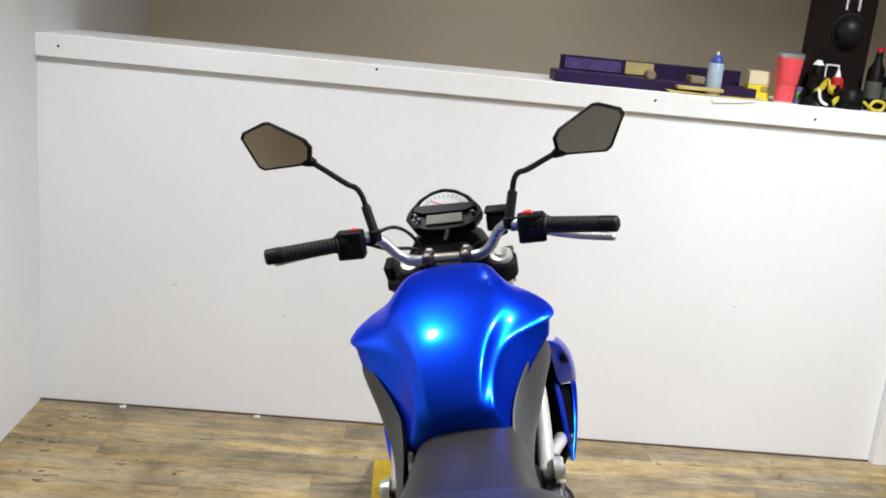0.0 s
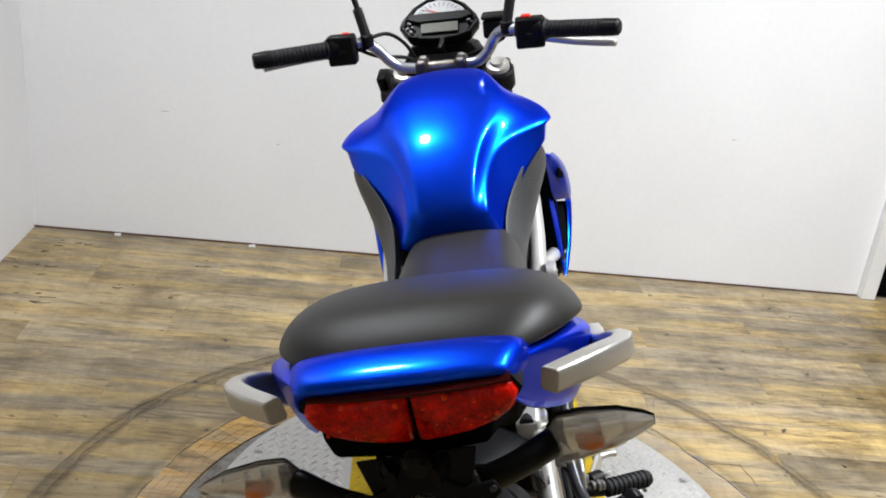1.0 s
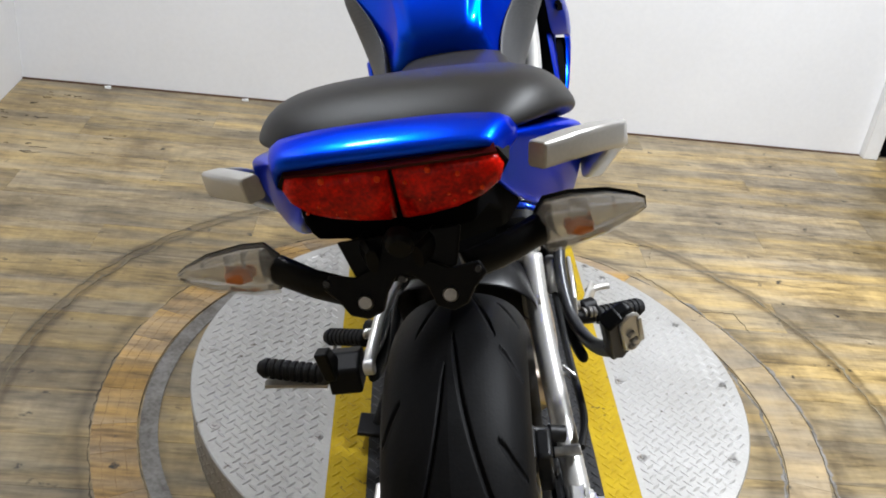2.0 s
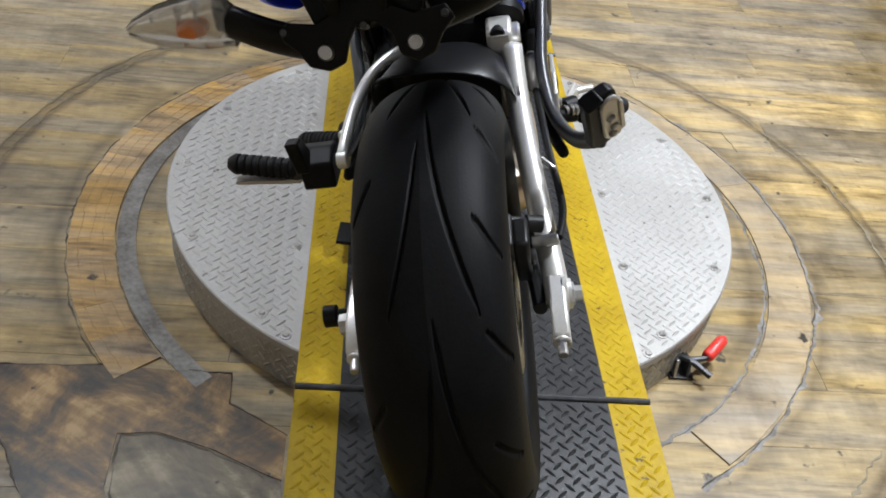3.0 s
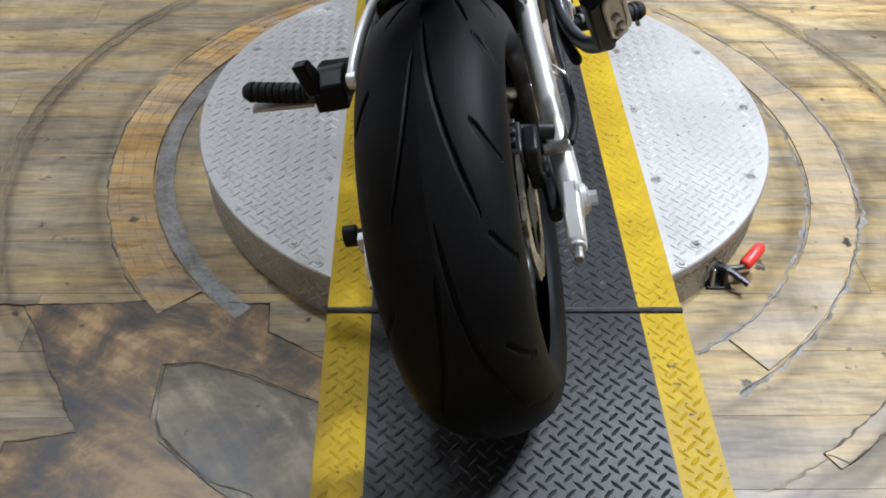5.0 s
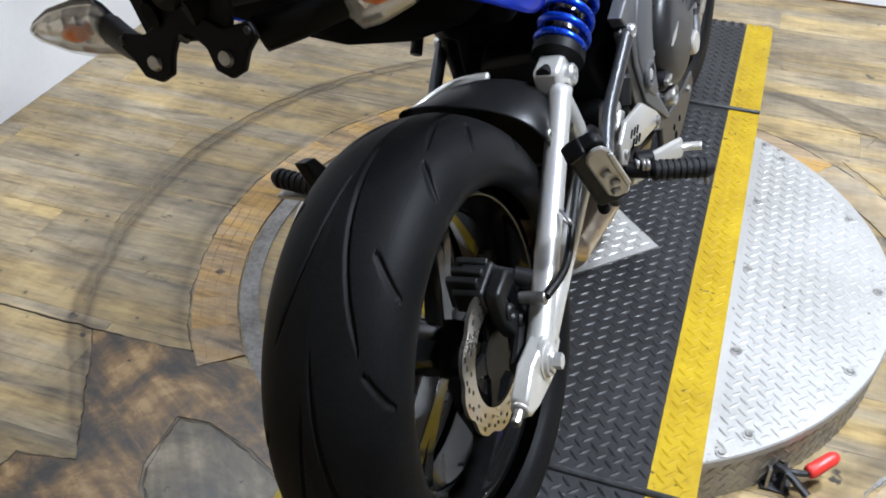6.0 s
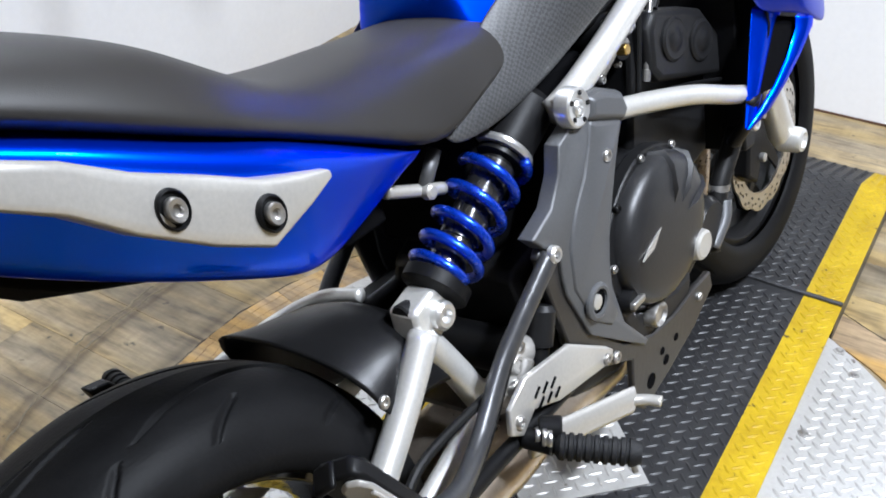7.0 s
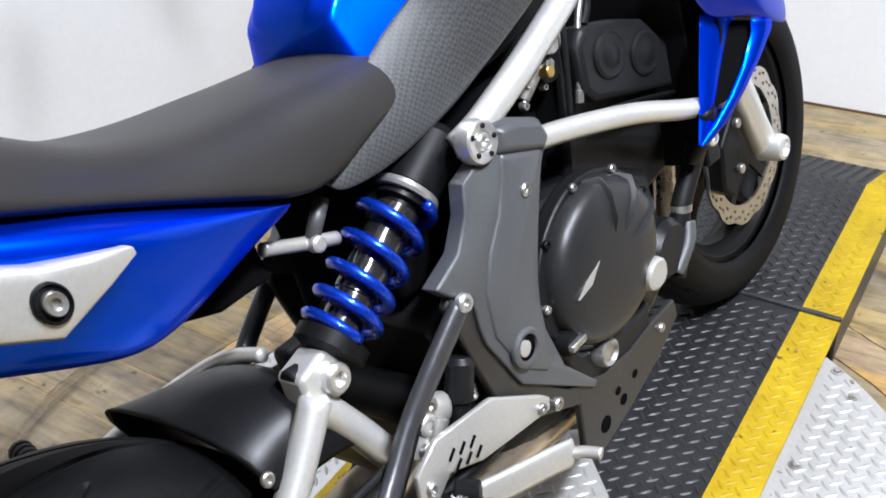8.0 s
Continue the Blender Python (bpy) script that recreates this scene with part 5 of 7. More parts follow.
rails = both("grab_rail", grab_rail(), SILVER, bike, "satin silver cast grab rail", bevel=0.002)
rails[1].location.x, rails[1].location.z = 0.016, -0.001
for side, rail in ((1, rails[0]), (-1, rails[1])):
    for y, z in ((0.098, 0.826), (0.175, 0.786)):
        a = Vector((side * 0.2105, y, z))
        part("bolt_recess", turned(a, a + Vector((side * 0.006, 0, 0)), [(0, 0.0145), (0.7, 0.0145), (1, 0.0130), (0.5, 0.0115)], 22), BLACKM, rail)
        part("bolt", turned(a + Vector((side * 0.004, 0, 0)), a + Vector((side * 0.0095, 0, 0)), [(0, 0.0088), (0.7, 0.0088), (1, 0.0078), (0.9, 0.0045), (0.3, 0.004), (0.3, 0.0004)], 18), STEEL, rail)

# turn signals
REFLM = surface("silver_reflector", (0.95, 0.95, 0.95), (0.90, 0.90, 0.90), rough=0.16, metal=0.85, rvar=0.05)


def signal(side):
    stem = part("turn_signal", tube([(side * 0.050, -0.203, 0.852), (side * 0.085, -0.186, 0.856), (side * 0.122, -0.160, 0.862)], lambda f: 0.011 + 0.004 * f, 10, flat=0.016), BLACKP, bike, "turn signal with a clear lens on a black stem", smooth=True)
    c = [(0.119, 0.016, 0.010), (0.128, 0.029, 0.016), (0.150, 0.029, 0.019), (0.184, 0.022, 0.016), (0.208, 0.011, 0.009), (0.217, 0.004, 0.003)]
    rise = 0.20 if side > 0 else 0.06
    around = ((1, 0), (0.6, 0.75), (-0.1, 1), (-0.8, 0.62), (-1, 0), (-0.8, -0.62), (-0.1, -1), (0.6, -0.75))

    def at(x, h, t, ca, sa):
        return (side * x, -0.158 - 0.10 * (x - 0.122) + t * ca, 0.864 + rise * (x - 0.135) + h * sa)

    bm = bmesh.new()
    add_rings(bm, [[at(x, h, t, ca, sa) for ca, sa in around] for x, h, t in c])
    bmesh.ops.recalc_face_normals(bm, faces=bm.faces[:])
    part("lens", bm, LENSW, stem, "clear faceted lens", smooth=False)
    back = [[at(x, 0.99 * h, 1.10 * t, ca, sa) for ca, sa in ((0.1, 0.99), (0.4, 0.85), (0.7, 0.68), (1, 0), (0.7, -0.68), (0.4, -0.85), (0.2, -0.95))] for x, h, t in c]
    part("shell", sheet(back, 0.003), BLACKP, stem, "black signal shell")
    bowl = [[at(x, 0.86 * h, 0.72 * t, ca, sa) for ca, sa in ((-0.2, 0.98), (0.3, 0.85), (0.6, 0.55), (0.7, 0), (0.6, -0.55), (0.3, -0.85), (-0.2, -0.98))] for x, h, t in c[1:]]
    part("reflector_bowl", sheet(bowl, 0.0015), REFLM, stem, "silver reflector bowl")
    part("reflector", turned((side * 0.130, -0.150, 0.864), (side * 0.206, -0.164, 0.868 + rise * 0.07), [(0, 0.010), (0.12, 0.020), (0.3, 0.014), (0.34, 0.019), (0.5, 0.011), (0.55, 0.016), (0.8, 0.008), (0.84, 0.010), (1, 0.004)], 8), REFLM, stem, "silver faceted reflector")
    part("bulb", turned((side * 0.146, -0.171, 0.865), (side * 0.170, -0.175, 0.866), [(0, 0.006), (0.5, 0.0085), (1, 0.005)], 12), AMBER, stem, "amber bulb", smooth=True)


signal(1)
signal(-1)
bpy.data.objects["turn_signal.001"].location = (0.0, 0.003, -0.006)
bpy.data.objects["turn_signal"].location = (0.006, 0.019, -0.001)

# number plate bracket
PB = pose(0, -0.215, 0.857, -28, 0, 0)
outline = [(-0.070, 0.002), (-0.058, -0.010), (-0.050, -0.024), (-0.034, -0.029), (-0.019, -0.023), (-0.013, -0.006), (-0.004, 0.008), (0.012, 0.008), (0.024, -0.004), (0.029, -0.022), (0.043, -0.029), (0.058, -0.023), (0.066, -0.008), (0.078, 0.004), (0.072, 0.016), (0.045, 0.012), (0.026, 0.022), (0.018, 0.046), (-0.010, 0.046), (-0.018, 0.022), (-0.040, 0.012), (-0.064, 0.016)]
plate = part("plate_bracket", shifted(prism(outline, -0.004, 0.004, "y"), PB), BLACKP, bike, "black lobed number plate bracket without a plate", bevel=0.002)
for x in (-0.034, 0.043):
    part("rivet", shifted(turned((x, -0.008, -0.013), (x, 0.001, -0.013), [(0, 0.006), (0.5, 0.0075), (1, 0.0075)], 14), PB), STEEL, plate)
part("hanger", tube([(-0.03, -0.12, 0.87), (-0.03, -0.18, 0.885), (-0.02, -0.215, 0.885)], 0.006, 8, flat=0.012), BLACKP, plate)
part("hanger", tube([(0.035, -0.12, 0.87), (0.035, -0.18, 0.885), (0.02, -0.215, 0.885)], 0.006, 8, flat=0.012), BLACKP, plate)
part("neck", shifted(prism(((-0.052, 0.046), (-0.040, 0.010), (-0.018, 0.004), (0.030, 0.004), (0.052, 0.014), (0.060, 0.050)), 0.001, 0.007, "y"), PB), BLACKP, plate, bevel=0.002)
for x, z in ((-0.066, 0.008), (0.002, 0.006), (0.070, 0.008)):
    part("rivet", shifted(turned((x, -0.006, z), (x, 0.001, z), [(0, 0.003), (0.5, 0.0042), (1, 0.0042)], 10), PB), DARKSTEEL, plate)
part("plate_lamp", turned((0.007, -0.205, 0.902), (0.007, -0.222, 0.898), [(0, 0.013), (0.7, 0.013), (1, 0.010)], 18), BLACKM, plate, "small plate lamp")

# tank ------------------------------------------------------------------------
TANK = [  # y, top height, crease (x, z), fold (x, z), lower edge (x, z)
    (0.608, 0.838, (0.045, 0.836), (0.072, 0.823), (0.094, 0.770)),
    (0.626, 0.864, (0.048, 0.860), (0.073, 0.842), (0.096, 0.778)),
    (0.654, 0.894, (0.054, 0.889), (0.075, 0.864), (0.100, 0.793)),
    (0.700, 0.935, (0.068, 0.926), (0.086, 0.892), (0.114, 0.816)),
    (0.745, 0.962, (0.088, 0.949), (0.118, 0.920), (0.150, 0.862)),
    (0.790, 0.984, (0.106, 0.967), (0.190, 0.927), (0.190, 0.894)),
    (0.822, 0.998, (0.112, 0.979), (0.216, 0.929), (0.196, 0.892)),
    (0.875, 1.014, (0.108, 0.997), (0.197, 0.946), (0.168, 0.888)),
    (0.920, 1.025, (0.097, 1.010), (0.156, 0.957), (0.128, 0.876)),
    (0.955, 1.027, (0.088, 1.014), (0.118, 0.962), (0.104, 0.872)),
    (0.975, 1.012, (0.074, 1.002), (0.098, 0.940), (0.092, 0.870)),
]


def tank_half(top, k, w, low):
    """Half outline: nearly flat top, a crease, a hollow flank, a tight fold, then the side face down to the edge."""
    (kx, kz), (wx, wz) = k, w
    mx, mz = kx + 0.45 * (wx - kx), kz + 0.66 * (wz - kz)
    tuck = 0.016 * min(1.0, max(0.0, (wx - low[0]) / 0.03))
    return [(0, top), (0.45 * kx, top - 0.10 * (top - kz)), (0.82 * kx, top - 0.5 * (top - kz)), (0.96 * kx, kz + 0.10 * (top - kz)), (kx + 0.08 * (wx - kx), kz + 0.1 * (wz - kz)), (mx, mz), (wx - 0.10 * (wx - kx), wz + 0.12 * (kz - wz)), (wx, wz - 0.003), (wx + 0.2 * (low[0] - wx) - tuck, wz + 0.24 * (low[1] - wz)), (wx + 0.6 * (low[0] - wx) - 0.3 * tuck, wz + 0.6 * (low[1] - wz)), low]


bm = loft([(y, tank_half(t, k, w, l) + [(0, l[1] - 0.004)]) for y, t, k, w, l in TANK])
line = bm.edges.layers.float.get("crease_edge") or bm.edges.layers.float.new("crease_edge")
bm.verts.ensure_lookup_table()
ring_n = len(bm.verts) // len(TANK)
for e in bm.edges:
    i, j = sorted(v.index for v in e.verts)
    if j - i == ring_n and i % ring_n in (4, ring_n - 4, 7, ring_n - 7, 10, ring_n - 10):
        e[line] = 0.6 if i % ring_n in (4, ring_n - 4) else 0.8 if i % ring_n in (7, ring_n - 7) else 1.0
tank = part("fuel_tank", bm, BLUE, bike, "glossy metallic blue fuel tank with flared shoulders", smooth=True, sub=2)
tank.location.x = -0.004
# grey textured panels between tank, seat and frame tubes
panels = both("side_panel", sheet([
    [(0.092, 0.496, 0.712), (0.090, 0.556, 0.748), (0.088, 0.620, 0.788), (0.092, 0.660, 0.812), (0.106, 0.706, 0.836), (0.140, 0.748, 0.878), (0.174, 0.80, 0.902)],
    [(0.106, 0.504, 0.698), (0.112, 0.570, 0.714), (0.118, 0.650, 0.744), (0.128, 0.694, 0.768), (0.144, 0.738, 0.796), (0.168, 0.785, 0.832), (0.187, 0.83, 0.860)],
    [(0.104, 0.514, 0.688), (0.110, 0.584, 0.682), (0.118, 0.688, 0.706), (0.130, 0.733, 0.730), (0.147, 0.777, 0.758), (0.165, 0.830, 0.793), (0.179, 0.863, 0.815)],
], 0.006), CARBON, bike, "grey moulded side panel with a fine checked texture", smooth=True, sub=2)
panels[1].location.x = -0.014

# frame ---------------------------------------------------------------------------
frame_top = both("frame_tube", tube([(0.140, 0.655, 0.672), (0.143, 0.707, 0.687), (0.148, 0.808, 0.731), (0.146, 0.909, 0.784), (0.126, 0.977, 0.848), (0.060, 1.02, 0.900)], 0.0175, 18), FRAMES, bike, "silver painted frame tube", smooth=True)
both("frame_tube", tube([(0.135, 0.72, 0.632), (0.146, 0.80, 0.622), (0.172, 0.92, 0.594), (0.186, 1.01, 0.560), (0.187, 1.05, 0.546)], 0.0150, 18), FRAMES, bike, "silver painted frame tube", smooth=True)
part("steering_head", rod((0, 1.085, 0.86), (0, 1.035, 0.985), 0.034, 24), FRAMES, bike)
for side in (1, -1):
    a = Vector((side * 0.156, 0.661, 0.677))
    piv = part("frame_boss", turned(a, a + Vector((side * 0.019, 0, 0)), [(0, 0.0255), (0.6, 0.0255), (0.9, 0.024), (1, 0.0215), (0.95, 0.0135), (0.8, 0.0125), (0.8, 0.0006)], 28), CHROME, bike, "round machined frame boss")
    for k in range(5):
        t = 2 * math.pi * k / 5
        p = a + Vector((side * 0.0175, 0.0175 * math.cos(t), 0.0175 * math.sin(t)))
        part("boss_hole", turned(p, p + Vector((side * 0.0025, 0, 0)), [(0, 0.0034), (1, 0.003)], 10), BLACKM, piv)
    bolt_head(a + Vector((side * 0.013, 0, 0)), (side, 0, 0), 0.0105, 0.008, CHROME, piv)

# grey side cover over the swingarm pivot
COVER = [(0.694, 0.684), (0.720, 0.680), (0.761, 0.662), (0.770, 0.635), (0.749, 0.606), (0.730, 0.571), (0.706, 0.520), (0.691, 0.484), (0.683, 0.450), (0.681, 0.416), (0.698, 0.347), (0.753, 0.280), (0.743, 0.276), (0.617, 0.379), (0.581, 0.463), (0.579, 0.487), (0.582, 0.527), (0.554, 0.543), (0.536, 0.564), (0.583, 0.581), (0.611, 0.614), (0.622, 0.645), (0.650, 0.655)]
FACE = [(0.686, 0.650), (0.752, 0.628), (0.741, 0.604), (0.722, 0.570), (0.699, 0.520), (0.684, 0.484), (0.676, 0.450), (0.674, 0.416), (0.680, 0.374), (0.662, 0.366), (0.624, 0.396), (0.594, 0.463), (0.600, 0.520), (0.625, 0.559), (0.655, 0.590), (0.678, 0.630)]
SHROUD = [(0.682, 0.652), (0.690, 0.680), (0.720, 0.678), (0.760, 0.661), (0.768, 0.636), (0.754, 0.622)]


def domed(outline, lo, hi, inset, crown):
    """A plate whose face rises from the rim to an inset outline."""
    bm = bmesh.new()
    cy = sum(p[0] for p in outline) / len(outline)
    cz = sum(p[1] for p in outline) / len(outline)
    rim0 = [(lo, a, b) for a, b in outline]
    rim1 = [(hi, a, b) for a, b in outline]
    n = len(outline)
    inner = []
    area = sum(outline[i][0] * outline[(i + 1) % n][1] - outline[(i + 1) % n][0] * outline[i][1] for i in range(n))
    for i in range(n):
        p, q, r = Vector(outline[i - 1]), Vector(outline[i]), Vector(outline[(i + 1) % n])
        e1, e2 = (q - p).normalized(), (r - q).normalized()
        k = Vector((-(e1.y + e2.y), e1.x + e2.x))
        k = k.normalized() * (inset if area > 0 else -inset)
        inner.append((hi + crown, q.x + k.x, q.y + k.y))
    add_rings(bm, [rim0, rim1, inner])
    bmesh.ops.recalc_face_normals(bm, faces=bm.faces[:])
    return bm


for side in (1, -1):
    bm = domed(COVER, 0.142, 0.163, 0.004, 0.002)
    cov = part("pivot_cover", bm if side > 0 else mirrored(bm), GREYP, bike, "dark grey plastic frame cover", bevel=0.003)
    for nm, outline, inset, crown in (("outer_face", FACE, 0.010, 0.004), ("tube_shroud", SHROUD, 0.008, 0.008)):
        bm = domed(outline, 0.158, 0.167, inset, crown)
        part(nm, bm if side > 0 else mirrored(bm), GREYP, cov, bevel=0.0025)
    bolt_head((side * 0.169, 0.703, 0.597), (side, 0, 0), 0.0085, 0.006, STEEL, cov)
    a = Vector((side * 0.1695, 0.632, 0.424))
    part("recess", turned(a, a + Vector((side * 0.006, 0, 0)), [(0, 0.026), (0.6, 0.025), (1, 0.021), (0.9, 0.017), (0.2, 0.016)], 28), GREYP, cov)
    part("recess_floor", turned(a + Vector((side * 0.001, 0, 0)), a + Vector((side * 0.0025, 0, 0)), [(0, 0.0165), (1, 0.0160)], 24), BLACKHOLE, cov)
    part("recess_plug", turned(a + Vector((side * 0.001, -0.005, 0.002)), a + Vector((side * 0.006, -0.005, 0.002)), [(0, 0.0105), (0.8, 0.0100), (1, 0.0080)], 20), SILVER, cov)

HANGM = surface("satin_black_hanger", (0.042, 0.040, 0.038), (0.030, 0.028, 0.027), 0.36, 0.4, scale=9)
STRUT = surface("dark_strut_paint", (0.060, 0.061, 0.064), (0.045, 0.046, 0.049), 0.34, 0.4, scale=12)
# footrest hanger, struts, pegs ---------------------------------------------------
HANG = [(0.562, 0.548), (0.582, 0.530), (0.612, 0.392), (0.70, 0.308), (0.775, 0.272), (0.84, 0.262), (0.905, 0.268), (0.96, 0.268), (0.965, 0.235), (0.90, 0.200), (0.815, 0.176), (0.738, 0.162), (0.708, 0.190), (0.716, 0.268), (0.651, 0.303), (0.575, 0.385), (0.556, 0.470), (0.545, 0.535)]
for side in (1, -1):
    bm = prism(HANG, 0.146, 0.158)
    hang = part("footrest_hanger", bm if side > 0 else mirrored(bm), HANGM, bike, "black footrest hanger plate", bevel=0.003)
    for y, z, q in ((0.759, 0.199, 0.0125), (0.806, 0.204, 0.0085), (0.797, 0.226, 0.0065), (0.84, 0.222, 0.0065)):
        part("lightening_hole", turned((side * 0.1575, y, z), (side * 0.1590, y, z), [(0, q), (1, q * 0.95)], 18), BLACKHOLE, hang)
    bolt_head((side * 0.166, 0.562, 0.533), (side, 0, 0), 0.011, 0.010, CHROME, hang)
    bolt_head((side * 0.158, 0.672, 0.305), (side, 0, 0), 0.009, 0.006, STEEL, hang)
    bolt_head((side * 0.158, 0.915, 0.248), (side, 0, 0), 0.007, 0.006, STEEL, hang)
    strut = tube([(0.164, 0.562, 0.530), (0.158, 0.50, 0.488), (0.153, 0.445, 0.448), (0.163, 0.37, 0.405), (0.190, 0.285, 0.408), (0.222, 0.20, 0.458)], 0.0105, 12, flat=0.014, up=(1, 0, 0))
    part("peg_strut", strut if side > 0 else mirrored(strut), STRUT, hang, smooth=True)
    strut = tube([(0.154, 0.455, 0.452), (0.158, 0.37, 0.385), (0.172, 0.30, 0.375), (0.160, 0.40, 0.352), (0.158, 0.56, 0.34)], 0.009, 12, flat=0.011, up=(1, 0, 0))
    part("peg_strut", strut if side > 0 else mirrored(strut), BLACKM, hang, smooth=True)
    heel = domed([(0.632, 0.354), (0.645, 0.341), (0.640, 0.325), (0.514, 0.354), (0.462, 0.380), (0.432, 0.364), (0.410, 0.380), (0.417, 0.412), (0.456, 0.430), (0.552, 0.412)], 0.168, 0.174, 0.004, 0.002)
    guard = part("heel_guard", heel if side > 0 else mirrored(heel), SILVER, hang, "silver aluminium heel guard with slots", bevel=0.0015)
    for i in range(3):
        for j in range(2):
            y, z = 0.470 + 0.017 * i + 0.005 * j, 0.400 - 0.005 * i - 0.018 * j
            part("slot", tube([(side * 0.1765, y - 0.006, z - 0.004), (side * 0.1765, y + 0.006, z + 0.004)], 0.0020, 8, per=0), BLACKHOLE, guard)
    bolt_head((side * 0.176, 0.624, 0.340), (side, 0, 0), 0.008, 0.005, STEEL, guard)
    bolt_head((side * 0.176, 0.428, 0.388), (side, 0, 0), 0.008, 0.005, STEEL, guard)
    # rider peg with ribs
    p0, p1 = Vector((side * 0.205, 0.447, 0.348)), Vector((side * 0.292, 0.491, 0.328))
    prof = [(0, 0.010), (0.04, 0.015)]
    for k in range(9):
        prof += [(0.06 + k * 0.1, 0.0165), (0.11 + k * 0.1, 0.0165), (0.12 + k * 0.1, 0.0142), (0.15 + k * 0.1, 0.0142)]
    peg = part("rider_peg", turned(p0, p1, prof[:-2] + [(1, 0.012)], 18), GRIPR, hang, "ribbed black rubber footpeg")
    part("peg_clevis", rod((side * 0.168, 0.44, 0.354), p0, 0.013, 12), BLACKM, peg)
    part("peg_spring", rod((side * 0.182, 0.452, 0.362), (side * 0.206, 0.466, 0.358), 0.0155, 12), BLACKM, peg)
    for u, q in ((0.184, 0.0095), (0.193, 0.0105), (0.200, 0.0095)):
        part("spring_coil", turned((side * u, 0.4415, 0.3605), (side * (u + 0.005), 0.4445, 0.3595), [(0, q), (0.5, q + 0.001), (1, q)], 14), STEEL, peg)
    part("peg_feeler", rod((side * 0.277, 0.49, 0.322), (side * 0.283, 0.488, 0.300), 0.004, 8), STEEL, peg)
    # master cylinder and linkage behind the plate
    if side > 0:
        part("brake_pedal", tube([(0.175, 0.44, 0.345), (0.190, 0.50, 0.326), (0.205, 0.57, 0.305), (0.214, 0.615, 0.290)], 0.006, 10, flat=0.019, up=(1, 0, 0)), SILVER, hang, "silver brake pedal", smooth=True)
        part("pedal_toe", tube([(0.204, 0.607, 0.291), (0.226, 0.622, 0.288), (0.248, 0.628, 0.286)], 0.0075, 10), SILVER, hang, smooth=True)
        part("master_cylinder", turned((0.146, 0.552, 0.465), (0.146, 0.522, 0.400), [(0, 0.012), (0.1, 0.017), (0.7, 0.017), (0.72, 0.013), (1, 0.012)], 16), ENGB, hang)
        part("push_rod", rod((0.155, 0.44, 0.375), (0.153, 0.49, 0.428), 0.006, 10), STEEL, hang)
        part("cylinder_boot", rod((0.152, 0.465, 0.405), (0.152, 0.49, 0.43), 0.013, 12), STEEL, hang)
        bolt_head((0.148, 0.484, 0.449), (1, 0, 0), 0.010, 0.008, STEEL, hang)
        bolt_head((0.150, 0.471, 0.434), (1, 0, 0), 0.013, 0.008, SILVER, hang)
        bolt_head((0.152, 0.459, 0.408), (1, 0, 0), 0.012, 0.010, STEEL, hang)
        part("pedal_bracket", tube([(0.138, 0.510, 0.424), (0.141, 0.486, 0.434), (0.142, 0.470, 0.418), (0.142, 0.460, 0.398)], 0.015, 14, flat=0.019), SILVER, hang, "cast silver pedal bracket", smooth=True)
        part("switch_spring", turned((0.134, 0.566, 0.452), (0.136, 0.562, 0.396), [(k / 16, 0.0066 if k % 2 else 0.0050) for k in range(17)], 12), STEEL, hang)
        part("brake_hose", tube([(0.132, 0.575, 0.470), (0.134, 0.594, 0.430), (0.134, 0.598, 0.385), (0.130, 0.575, 0.350)], 0.0055, 10), HOSE, hang, smooth=True)
        part("banjo_fitting", turned((0.136, 0.596, 0.402), (0.136, 0.600, 0.372), [(0, 0.008), (0.5, 0.008), (0.55, 0.010), (1, 0.010)], 12), STEEL, hang)
        # passenger peg folded up
        along, wide = Vector((0.010, 0.062, -0.112)).normalized(), Vector((0.041, 0.029, -0.004))
        wide = (wide - along * wide.dot(along)).normalized()
        face = wide.cross(along)
        face = face if face.y < 0 else -face
        PEG = Matrix((wide, along, face)).transposed().to_4x4()
        PEG.translation = (0.217, 0.122, 0.574)
        slab = [(-0.024, 0.004), (-0.016, -0.003), (0.018, -0.002), (0.025, 0.010), (0.026, 0.110), (0.020, 0.124), (0.002, 0.128), (-0.022, 0.122)]
        fold = part("passenger_peg", shifted(prism(slab, -0.016, 0.004, "z"), PEG), BLACKM, hang, "folded black passenger footpeg", bevel=0.004)
        part("peg_lip", shifted(prism(((-0.026, 0.000), (0.000, -0.006), (0.002, 0.000), (-0.022, 0.008)), -0.014, 0.012, "z"), PEG), BLACKM, fold, bevel=0.003)
        plate2 = [(-0.006, 0.022), (-0.003, 0.010), (0.008, 0.003), (0.020, 0.006), (0.027, 0.018), (0.029, 0.095), (0.022, 0.112), (0.004, 0.110), (-0.004, 0.098)]
        part("peg_plate", shifted(prism(plate2, 0.004, 0.0105, "z"), PEG), SILVER, fold, "bare aluminium underside", bevel=0.003)
        part("plate_ridge", shifted(prism(((0.020, 0.020), (0.027, 0.020), (0.029, 0.092), (0.022, 0.096)), 0.0100, 0.0145, "z"), PEG), SILVER, fold, bevel=0.002)
        for w, q in ((0.008, 0.052), (0.012, 0.076), (0.008, 0.092)):
            part("peg_bolt", shifted(turned((w, q, 0.010), (w, q, 0.017), [(0, 0.0065), (0.6, 0.0065), (1, 0.004)], 12), PEG), STEEL, fold)
        part("peg_hinge", shifted(rod((-0.020, 0.118, -0.012), (0.020, 0.118, -0.012), 0.012, 14), PEG), BLACKM, fold)
    else:
        p0, p1 = Vector((-0.218, 0.212, 0.452)), Vector((-0.328, 0.227, 0.468))
